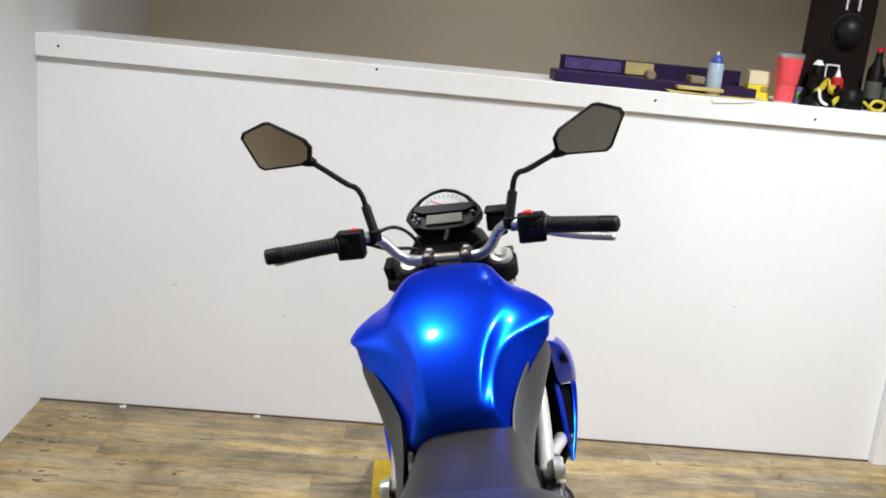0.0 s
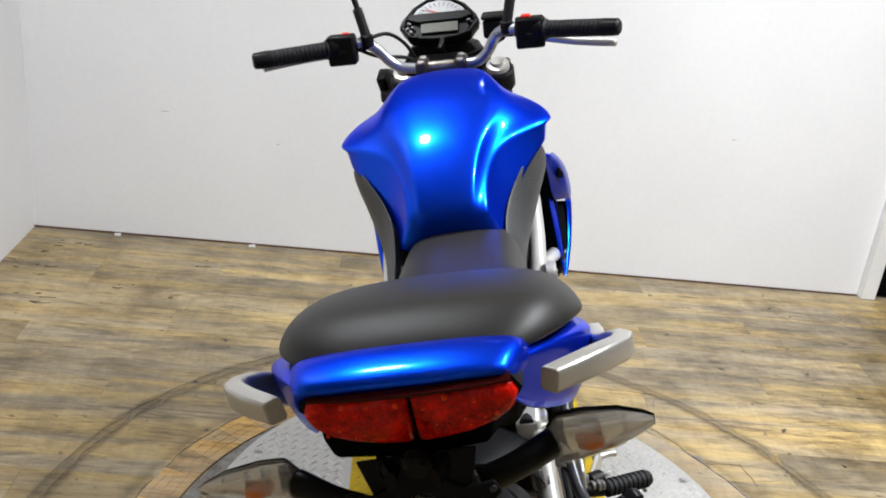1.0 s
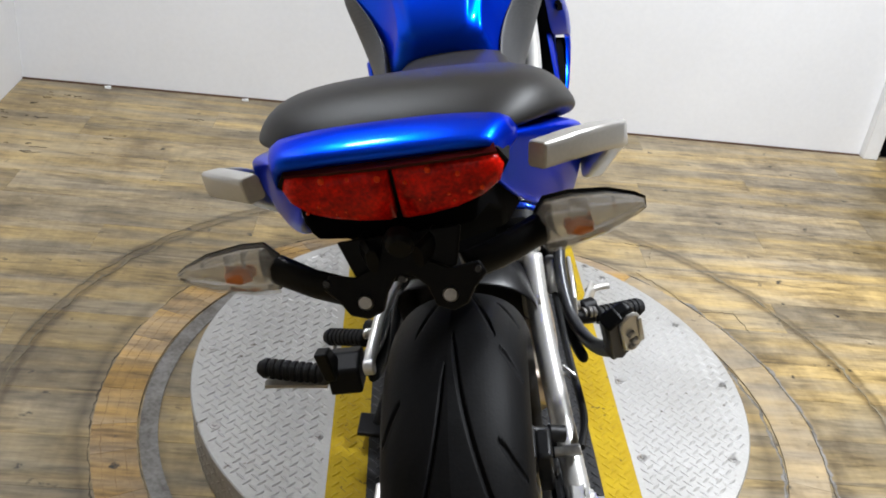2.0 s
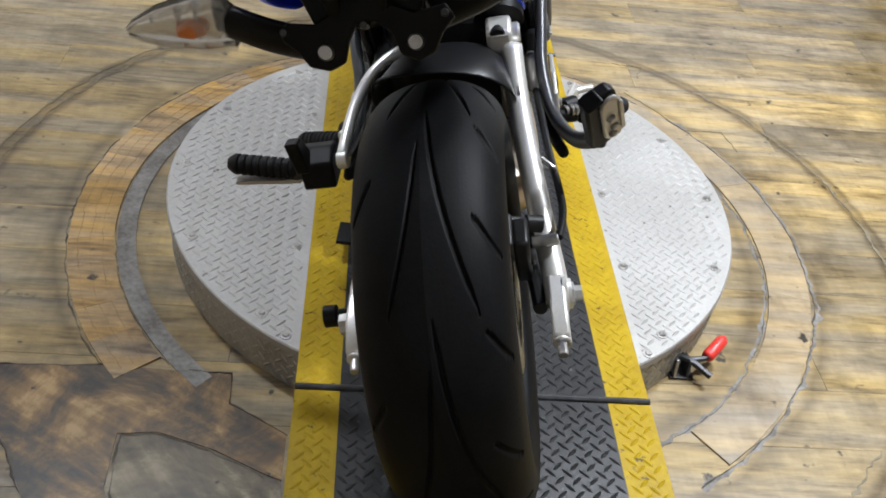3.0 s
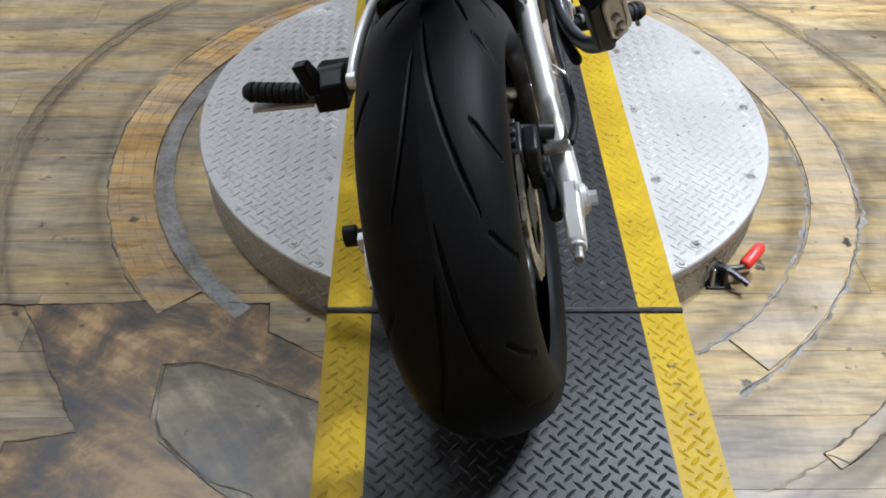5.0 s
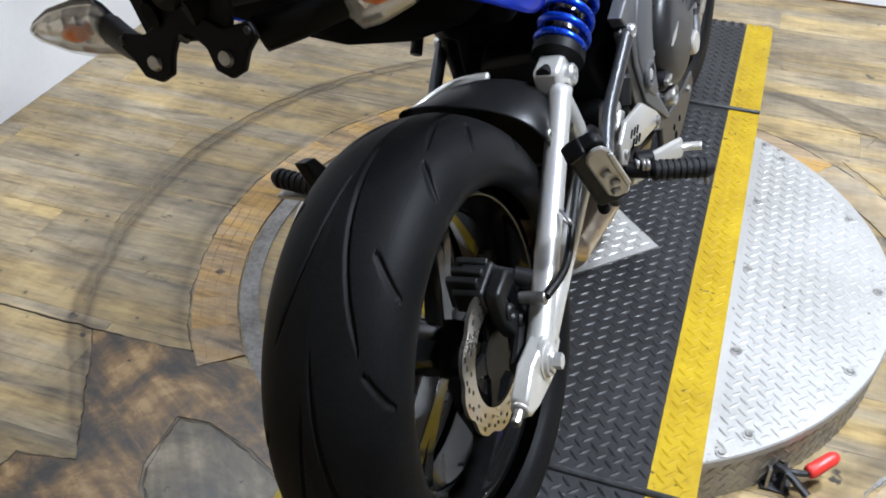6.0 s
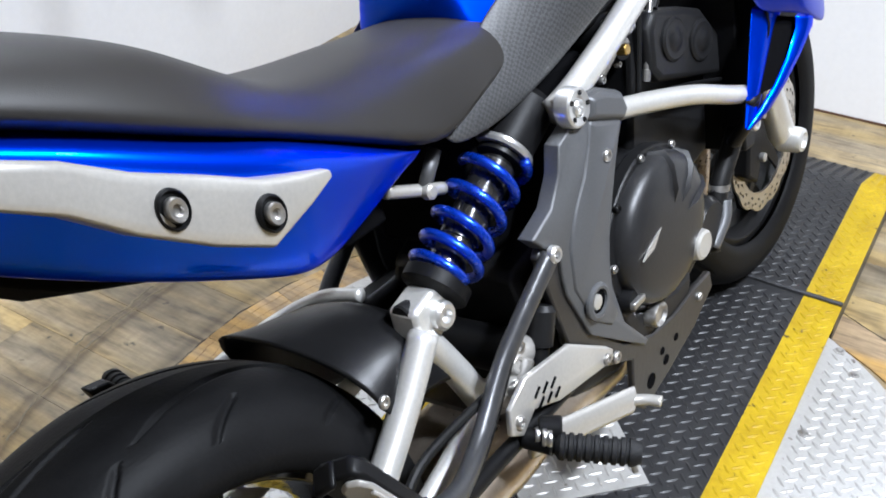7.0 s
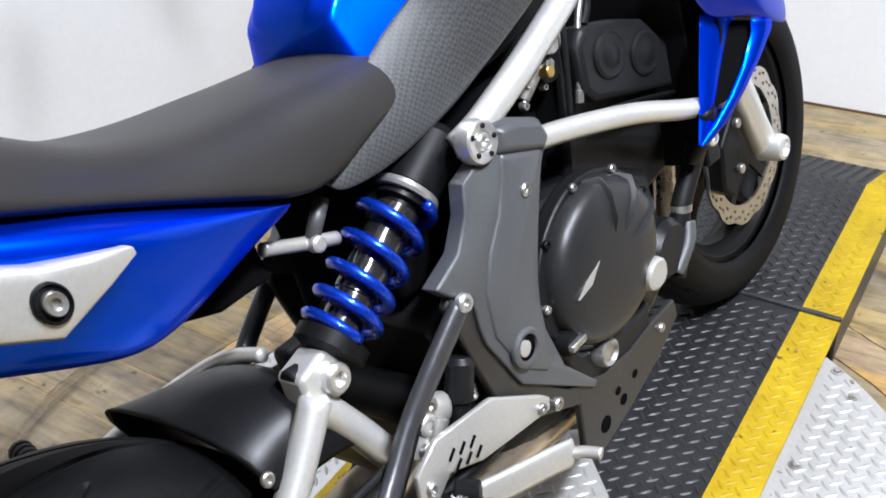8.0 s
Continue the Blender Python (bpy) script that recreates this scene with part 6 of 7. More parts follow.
        peg2 = part("passenger_peg", turned(p0, p1, prof[:-2] + [(1, 0.010)], 16), GRIPR, hang, "ribbed black passenger footpeg")
        part("peg_plate", prism(((-0.22, 0.196), (-0.322, 0.210), (-0.322, 0.228), (-0.22, 0.22)), 0.438, 0.444, "z"), SILVER, peg2)
        part("peg_arm", prism(((0.135, 0.545), (0.165, 0.538), (0.192, 0.498), (0.155, 0.480)), -0.210, -0.190), BLACKM, peg2, bevel=0.003)
        part("peg_clevis", prism(((0.185, 0.430), (0.25, 0.425), (0.255, 0.472), (0.225, 0.482), (0.19, 0.472)), -0.215, -0.165), BLACKM, peg2, bevel=0.004)

# side stand on the left
stand = part("side_stand", tube([(-0.145, 0.66, 0.25), (-0.20, 0.60, 0.15), (-0.250, 0.545, 0.055)], 0.012, 12), BLACKM, bike, "black side stand", smooth=True)
part("stand_foot", shifted(box((-0.032, -0.03, -0.004), (0.028, 0.03, 0.006)), pose(-0.254, 0.54, 0.060, 0, 14.5, 0)), BLACKM, stand, bevel=0.002)

# engine -----------------------------------------------------------------------------
engine = part("engine", loft([(0.56, [(0, 0.50), (0.10, 0.49), (0.12, 0.42), (0.115, 0.27), (0, 0.25)]), (0.70, [(0, 0.56), (0.125, 0.54), (0.145, 0.44), (0.14, 0.25), (0, 0.20)]), (0.88, [(0, 0.56), (0.13, 0.53), (0.145, 0.42), (0.14, 0.25), (0, 0.17)]), (1.0, [(0, 0.50), (0.12, 0.47), (0.13, 0.38), (0.12, 0.27), (0, 0.20)])]), ENGB, bike, "black twin-cylinder engine", bevel=0.01)
block = [(0.84, 0.50), (0.88, 0.66), (0.885, 0.72), (0.98, 0.705), (1.075, 0.66), (1.075, 0.58), (1.06, 0.44), (0.95, 0.42)]
part("cylinder_block", prism(block, -0.125, 0.112), ENGB, engine, bevel=0.008)
CLUTCHM = surface("satin_black_cover", (0.021, 0.021, 0.022), (0.015, 0.015, 0.016), 0.38, 0.1, scale=8, fine=240, bump=0.08, ior=1.4)
CAMBOX = [(0.886, 0.640), (0.892, 0.700), (0.912, 0.722), (0.985, 0.708), (1.040, 0.690), (1.082, 0.640), (1.076, 0.572), (0.905, 0.618)]
cambox = part("cam_cover", domed(CAMBOX, 0.10, 0.132, 0.008, 0.008), ENGB, engine, "satin black cam cover with two round bosses", bevel=0.004)
for y, z in ((0.948, 0.669), (1.022, 0.645)):
    a = Vector((0.138, y, z))
    part("cam_boss", turned(a, a + Vector((0.010, 0, 0)), [(0, 0.033), (0.5, 0.032), (0.75, 0.028), (0.6, 0.020), (0.75, 0.016), (0.95, 0.013), (1, 0.0006)], 32), ENGB, cambox, smooth=False)
for k in range(2):
    part("cover_rib", tube([(0.137, 0.90, 0.606 - 0.014 * k), (0.139, 0.99, 0.586 - 0.014 * k), (0.137, 1.076, 0.562 - 0.014 * k)], 0.0035, 8), BLACKM, cambox)
# clutch cover
CC = Vector((0.145, 0.815, 0.433))
ring_pts = [(CC.y + 0.124 * math.cos(2 * math.pi * i / 40) * (1.0 + 0.05 * math.cos(4 * math.pi * i / 40)), CC.z + 0.122 * math.sin(2 * math.pi * i / 40)) for i in range(40)]
part("clutch_flange", prism(ring_pts, 0.135, 0.158), ENGB, engine, bevel=0.003)
clutch = part("clutch_cover", turned(CC + Vector((0.010, 0.0, 0.0)), CC + Vector((0.044, 0, 0)), [(0, 0.113), (0.3, 0.112), (0.62, 0.107), (0.82, 0.097), (0.93, 0.080), (0.985, 0.052), (1.0, 0.0006)], 56), CLUTCHM, engine, "satin black domed clutch cover", smooth=False)
for a, ln in ((82, 0.085), (48, 0.090), (14, 0.085)):
    c, s = math.cos(radians(a)), math.sin(radians(a))
    bm = bmesh.new()
    rr = []
    for f, w, h in ((0.030, 0.002, 0.038), (0.060, 0.008, 0.047), (0.095, 0.015, 0.042), (0.116, 0.019, 0.028)):
        o = CC + Vector((0, f * c, f * s))
        t = Vector((0, -s, c)) * w
        rr.append([o + t + Vector((h - 0.02, 0, 0)), o + Vector((h + 0.004, 0, 0)), o - t + Vector((h - 0.02, 0, 0))])
    add_rings(bm, rr)
    bmesh.ops.recalc_face_normals(bm, faces=bm.faces[:])
    part("cover_fin", bm, CLUTCHM, clutch, bevel=0.001)
for k in range(9):
    a = radians(20 + k * 40)
    bolt_head(CC + Vector((0.013, 0.121 * math.cos(a), 0.119 * math.sin(a))), (1, 0, 0), 0.006, 0.006, STEEL if k % 3 else BLACKM, clutch)
# silver sliver modelled in place of the white reflection streak on the dome
part("cover_glint", prism(((0.722, 0.432), (0.752, 0.436), (0.776, 0.456), (0.745, 0.444)), 0.1870, 0.1900), SILVER, clutch)
plug = part("timing_plug", turned((0.163, 0.888, 0.364), (0.193, 0.888, 0.364), [(0, 0.026), (0.6, 0.025), (0.9, 0.023), (1, 0.019), (0.97, 0.0006)], 28), SILVER, engine, "round silver inspection plug")
part("plug_mount", rod((0.130, 0.90, 0.40), (0.180, 0.905, 0.41), 0.014, 14), STEEL, engine)
part("oil_filler_cap", turned((0.145, 0.714, 0.372), (0.174, 0.714, 0.372), [(0, 0.020), (0.7, 0.019), (1, 0.016)], 20), BLACKM, engine)
part("cap_grip", box((0.172, 0.699, 0.367), (0.182, 0.729, 0.377)), STEEL, engine, bevel=0.002)
part("oil_window", turned((0.150, 0.781, 0.306), (0.172, 0.781, 0.306), [(0, 0.021), (0.8, 0.020), (1, 0.018), (0.8, 0.013), (0.8, 0.0006)], 24), STEEL, engine, "round oil sight glass with a steel rim")
part("lower_case", domed([(0.70, 0.395), (0.75, 0.33), (0.86, 0.30), (0.91, 0.30), (0.90, 0.25), (0.80, 0.235), (0.73, 0.29), (0.70, 0.345)], 0.12, 0.148, 0.008, 0.006), ENGB, engine, bevel=0.004)
# coolant hose and pipe in front of the engine
part("coolant_hose", tube([(0.150, 1.12, 0.50), (0.146, 1.075, 0.440), (0.140, 1.036, 0.380), (0.140, 1.025, 0.33), (0.138, 1.00, 0.28)], 0.0165, 14), HOSE, engine, smooth=True)
part("hose_clamp", turned((0.140, 1.039, 0.387), (0.140, 1.036, 0.376), [(0, 0.0175), (1, 0.0175)], 18), STEEL, engine)
part("coolant_pipe", tube([(0.150, 1.035, 0.36), (0.154, 1.02, 0.33), (0.148, 0.99, 0.295)], 0.012, 12), GREYP, engine, smooth=True)
part("pump_cover", turned((0.11, 0.985, 0.34), (0.155, 0.985, 0.34), [(0, 0.05), (0.7, 0.048), (1, 0.038)], 28), ENGB, engine)
both("engine_mount", tube([(0.205, 1.045, 0.545), (0.190, 1.055, 0.50), (0.165, 1.05, 0.46)], 0.012, 10, flat=0.018), BLACKM, bike, smooth=True)
bolt_head((0.200, 1.052, 0.495), (1, 0, 0), 0.012, 0.008, CHROME, engine)
# throttle bodies, cables, coils between the tubes
part("throttle_body", rod((-0.07, 0.84, 0.71), (0.12, 0.84, 0.71), 0.030, 20), ENGB, engine)
part("throttle_shaft", rod((0.11, 0.855, 0.720), (0.136, 0.855, 0.720), 0.014, 14), STEEL, engine)
part("throttle_screw", rod((0.10, 0.835, 0.690), (0.138, 0.838, 0.690), 0.008, 10), surface("brass", (0.6, 0.4, 0.12), rough=0.3, metal=1.0), engine)
part("injector", rod((0.105, 0.81, 0.665), (0.12, 0.84, 0.70), 0.010, 10), STEEL, engine)
part("air_box", loft([(0.62, [(0, 0.80), (0.09, 0.79), (0.10, 0.70), (0, 0.68)]), (0.82, [(0, 0.86), (0.10, 0.85), (0.11, 0.73), (0, 0.72)]), (0.95, [(0, 0.86), (0.09, 0.85), (0.10, 0.76), (0, 0.75)])]), BLACKP, engine, bevel=0.008)
part("cable", tube([(0.128, 0.90, 0.80), (0.132, 0.885, 0.73), (0.130, 0.87, 0.66), (0.125, 0.86, 0.60)], 0.004, 8), HOSE, engine)
for y, z, q in ((0.834, 0.704, 0.009), (0.790, 0.688, 0.007), (0.815, 0.682, 0.006), (0.857, 0.691, 0.008), (0.80, 0.660, 0.006), (0.842, 0.668, 0.005)):
    bolt_head((0.112, y, z), (1, 0, 0), q, 0.008, STEEL, engine, "linkage_bolt")
pulley = part("throttle_pulley", turned((0.108, 0.853, 0.694), (0.122, 0.853, 0.694), [(0, 0.024), (0.3, 0.024), (0.4, 0.020), (0.6, 0.020), (0.7, 0.024), (1, 0.023), (0.8, 0.011), (0.9, 0.0006)], 28), BLACKM, engine, "black throttle pulley")
part("pulley_nut", turned((0.120, 0.853, 0.694), (0.128, 0.853, 0.694), [(0, 0.0085), (0.8, 0.0085), (1, 0.006)], 6), STEEL, pulley)
part("cable_adjuster", turned((0.130, 0.905, 0.694), (0.128, 0.884, 0.628), [(0, 0.0045), (0.25, 0.0045), (0.27, 0.0065), (0.40, 0.0065), (0.42, 0.0048), (0.75, 0.0048), (0.77, 0.006), (1, 0.006)], 12), STEEL, engine, "bare cable adjuster")
part("cable", tube([(0.130, 0.905, 0.694), (0.128, 0.925, 0.735), (0.120, 0.965, 0.775), (0.10, 1.01, 0.80)], 0.0042, 8), STEEL, engine, smooth=True)
part("adjuster_screw", turned((0.115, 0.895, 0.742), (0.120, 0.885, 0.706), [(0, 0.006), (0.4, 0.006), (0.45, 0.004), (1, 0.004)], 10), CHROME, engine)
part("link_rod", tube([(0.116, 0.79, 0.688), (0.118, 0.825, 0.700), (0.116, 0.857, 0.691)], 0.003, 8), STEEL, engine)
part("cable", tube([(0.11, 0.93, 0.80), (0.125, 0.95, 0.75), (0.128, 0.93, 0.72)], 0.005, 8), HOSE, engine)
part("radiator", box((-0.16, 1.10, 0.42), (0.16, 1.135, 0.76)), BLACKM, bike, "black radiator core", bevel=0.004)
# not an engine part: black box added as shade behind the tubes
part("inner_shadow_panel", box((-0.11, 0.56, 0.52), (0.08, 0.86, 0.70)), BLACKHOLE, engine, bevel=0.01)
part("chain_case", box((-0.14, 0.50, 0.30), (-0.10, 0.70, 0.46)), BLACKM, engine, bevel=0.01)

# exhaust
muffler = part("exhaust_silencer", tube([(0.03, 0.36, 0.255), (0.035, 0.46, 0.262), (0.04, 0.60, 0.255), (0.04, 0.76, 0.22)], lambda f: 0.100 - 0.03 * abs(f - 0.4), 24, flat=lambda f: 0.062 - 0.015 * abs(f - 0.4), up=(1, 0, 0)), EXH, bike, "brushed stainless underslung exhaust silencer", smooth=True)
part("outlet", rod((0.100, 0.40, 0.262), (0.098, 0.47, 0.264), 0.024, 20), EXH, muffler)
both("header_pipe", tube([(0.06, 1.07, 0.55), (0.062, 1.12, 0.44), (0.06, 1.06, 0.25), (0.05, 0.90, 0.17), (0.045, 0.74, 0.20)], 0.019, 14), EXH, bike, "stainless exhaust header pipe", smooth=True)

# radiator shrouds: upper part in the blue darkened for shade, bright blue slotted fang below
def strip(rows, thick):
    """A solid tapered blade: rows of (left, right) edge points, thickened ahead."""
    bm = bmesh.new()
    back = Vector((0.0, thick, 0.0))
    rings = []
    for a, b in rows:
        a, b = Vector(a), Vector(b)
        m = a.lerp(b, 0.5) - Vector((0, 0.004, 0))
        rings.append([a, m, b, b + back, a + back])
    add_rings(bm, rings)
    bmesh.ops.recalc_face_normals(bm, faces=bm.faces[:])
    return bm


inner = strip([((0.200, 1.098, 0.668), (0.222, 1.136, 0.652)), ((0.201, 1.090, 0.649), (0.219, 1.126, 0.632)), ((0.206, 1.060, 0.585), (0.219, 1.082, 0.575)), ((0.210, 1.035, 0.530), (0.219, 1.048, 0.522)), ((0.213, 1.020, 0.498), (0.219, 1.026, 0.496))], 0.020)
shroud = both("radiator_shroud", inner, BLUE, bike, "glossy metallic blue slotted radiator shroud", bevel=0.003)
outer = strip([((0.244, 1.152, 0.640), (0.260, 1.168, 0.632)), ((0.245, 1.148, 0.622), (0.259, 1.163, 0.614)), ((0.240, 1.118, 0.580), (0.252, 1.130, 0.578)), ((0.232, 1.085, 0.545), (0.243, 1.094, 0.543)), ((0.222, 1.052, 0.517), (0.231, 1.058, 0.510)), ((0.215, 1.022, 0.497), (0.220, 1.024, 0.494))], 0.020)
both("outer_limb", outer, BLUE, shroud[0], bevel=0.003)
# black sheet added behind the slot for the shade inside it
both("slot_shade_sheet", sheet([[(0.203, 1.125, 0.650), (0.250, 1.185, 0.625)], [(0.214, 1.062, 0.535), (0.232, 1.095, 0.540)]], 0.004), BLACKHOLE, shroud[0])
upper = sheet([
    [(0.222, 1.105, 0.655), (0.252, 1.150, 0.645), (0.262, 1.180, 0.625), (0.262, 1.230, 0.600)],
    [(0.210, 1.090, 0.668), (0.245, 1.120, 0.665), (0.266, 1.160, 0.655), (0.264, 1.230, 0.640)],
    [(0.205, 1.075, 0.710), (0.240, 1.100, 0.712), (0.264, 1.140, 0.705), (0.260, 1.230, 0.680)],
    [(0.202, 1.055, 0.755), (0.228, 1.080, 0.762), (0.250, 1.120, 0.755), (0.246, 1.220, 0.725)],
    [(0.196, 1.030, 0.780), (0.210, 1.050, 0.790), (0.224, 1.090, 0.788), (0.220, 1.190, 0.760)],
], 0.006)
uppers = both("upper_shroud", upper, SHADEDBLUE, bike, "blue upper radiator shroud, colour darkened for shade", smooth=True, sub=2)
wings = both("shroud_wing", sheet([
    [(0.170, 0.985, 0.812), (0.190, 1.000, 0.812), (0.205, 1.030, 0.800)],
    [(0.190, 1.000, 0.795), (0.205, 1.022, 0.790), (0.222, 1.052, 0.782)],
], 0.006), BLUE, bike, "bright blue wing above the shroud", smooth=True, sub=1)
both("air_duct", sheet([[(0.120, 1.125, 0.785), (0.205, 1.100, 0.765)], [(0.120, 1.120, 0.64), (0.210, 1.112, 0.64)], [(0.120, 1.085, 0.47), (0.212, 1.050, 0.50)]], 0.004), BLACKP, bike, "black air duct beside the radiator")
hook = prism(((0.222, 0.742), (0.232, 0.748), (0.240, 0.735), (0.240, 0.722), (0.228, 0.722), (0.230, 0.733)), 1.080, 1.096, "y")
both("shroud_notch", hook, BLACKM, shroud[0])

for shell, off in ((shroud[0], -0.007), (shroud[1], 0.007), (uppers[0], -0.007), (uppers[1], 0.007), (wings[0], -0.007), (wings[1], 0.007)):
    shell.location = (off, -0.010, 0.006)  # the shrouds sit a little inboard

# front end: built straight ahead, then turned on the steering axis -------------------
AX = Vector((0, -math.sin(radians(24.5)), math.cos(radians(24.5))))
AXP = Vector((0, 1.045, 1.0))
STEER = pose(-0.0208, 1.0931, 0.9411, -0.3, 2.48, -2.62) @ Matrix.Scale(0.9622, 4) @ Matrix.Translation(-AXP)
SHAPE.append(plain_shape)


turn = STEER


def fpart(name, bm, material, parent, label="", **kw):
    return part(name, shifted(bm, turn), material, parent, label, **kw)


def fboth(name, bm, material, parent, label="", **kw):
    other = mirrored(bm)
    return fpart(name, bm, material, parent, label, **kw), fpart(name, other, material, parent, label, **kw)


LOW = Matrix.Translation(BIKE.to_3x3().inverted() @ Vector((0.012, -0.042, 0.024)))
turn = LOW @ STEER
front_wheel = fpart("front_wheel", wheel_rim(FC, 0.222, 0.10), BLACKM, bike, "black cast front wheel", bevel=0.002)
wheel_core(FC, 0.216, 5, 0.055, BLACKM, front_wheel, fpart)
fpart("tyre", tyre(0.310, 0.126, 0.222, FC, FRONT_GROOVES, 240), RUBBER, front_wheel, "black front tyre", smooth=True)
for side in (1, -1):
    fpart("brake_disc", petal_disc(FC, side * 0.066, 0.150, 0.112, 0.005, 12), DISCM, front_wheel, "drilled wavy brake disc")
    fpart("disc_carrier", carrier(FC, side * 0.062, 0.12, 0.06), BLACKM, front_wheel)
fork_foot = Vector((0.104, 1.405, 0.30))
fork_line = lambda s: fork_foot + AX * s
forks = fboth("fork_leg", turned(fork_line(-0.012), fork_line(0.40), [(0, 0.020), (0.06, 0.026), (0.2, 0.0245), (0.92, 0.026), (1, 0.029)], 24), FRAMES, bike, "silver fork leg", smooth=False)
fboth("stanchion", rod(fork_line(0.38), fork_line(0.742), 0.0205, 20), CHROME, forks[0])
fboth("fork_cap", turned(fork_line(0.736), fork_line(0.771), [(0, 0.026), (0.35, 0.025), (0.40, 0.016), (0.62, 0.015)], 24), SILVER, forks[0])
fboth("fork_clamp", turned(fork_line(0.688), fork_line(0.738), [(0, 0.031), (0.1, 0.035), (0.9, 0.035), (1, 0.031)], 28), BLACKM, forks[0], "black clamp ring")
fboth("axle_clamp", turned((0.100, 1.405, 0.30), (0.146, 1.405, 0.30), [(0, 0.026), (0.75, 0.025), (0.95, 0.022), (1, 0.016), (0.85, 0.0135), (0.85, 0.0006)], 24), FRAMES, forks[0])
for side in (1, -1):
    cal = fpart("front_caliper", shifted(prism(((1.27, 0.36), (1.33, 0.41), (1.345, 0.33), (1.30, 0.25), (1.262, 0.28)), 0.055, 0.098) if side > 0 else prism(((1.27, 0.36), (1.33, 0.41), (1.345, 0.33), (1.30, 0.25), (1.262, 0.28)), -0.098, -0.055), Matrix.Identity(4)), BLACKM, bike, "black front brake caliper", bevel=0.006)
    fpart("caliper_bolt", rod((side * 0.098, 1.32, 0.385), (side * 0.108, 1.32, 0.385), 0.009, 12), STEEL, cal)
    fpart("caliper_bolt", rod((side * 0.098, 1.315, 0.30), (side * 0.108, 1.315, 0.30), 0.009, 12), STEEL, cal)

# triple clamp, handlebar and controls
turn = STEER
tri = fpart("triple_clamp", prism(((-0.135, 1.115), (-0.145, 1.06), (-0.09, 1.03), (-0.04, 1.02), (0.04, 1.02), (0.09, 1.03), (0.145, 1.06), (0.135, 1.115), (0.06, 1.07), (-0.06, 1.07)), 0.935, 0.960, "z"), BLACKM, bike, "black upper triple clamp", bevel=0.005)
fpart("riser", box((-0.035, 0.93, 0.955), (0.065, 0.985, 1.026)), BLACKM, tri, bevel=0.006)
bar = fpart("handlebar", tube([(-0.344, 0.838, 1.100), (-0.24, 0.882, 1.098), (-0.150, 0.925, 1.100), (-0.122, 0.943, 1.086), (-0.086, 0.953, 1.045), (-0.045, 0.957, 1.030), (0.070, 0.957, 1.030), (0.108, 0.953, 1.045), (0.136, 0.943, 1.086), (0.165, 0.925, 1.099), (0.26, 0.885, 1.098), (0.372, 0.838, 1.100)], 0.0115, 16), surface("grey_bar_coating", (0.42, 0.43, 0.47), (0.34, 0.35, 0.39), 0.3, 0.75), bike, "grey tubular handlebar", smooth=True)
BRONZE = surface("dark_bronze_clamp", (0.060, 0.046, 0.038), (0.042, 0.032, 0.027), 0.38, 0.4)
fpart("bar_sleeve", rod((-0.014, 0.957, 1.030), (0.044, 0.957, 1.030), 0.0122, 16), surface("bronze_grey_sleeve", (0.26, 0.235, 0.205), (0.2, 0.18, 0.16), 0.34, 0.7), bar, "bronze-grey middle of the handlebar")
for x in (-0.026, 0.056):
    strap = fpart("bar_clamp", box((x - 0.012, 0.926, 1.024), (x + 0.012, 0.988, 1.046)), BRONZE, bar, "dark bronze handlebar clamp", bevel=0.004)
    for y in (0.934, 0.979):
        fpart("clamp_bolt", turned((x, y, 1.044), (x, y, 1.0485), [(0, 0.0072), (0.7, 0.0072), (1, 0.006), (0.4, 0.0034), (0.4, 0.0004)], 16), SILVER, strap)
        fpart("bolt_socket", turned((x, y, 1.0462), (x, y, 1.0470), [(0, 0.0033), (1, 0.0031)], 6), BLACKHOLE, strap)
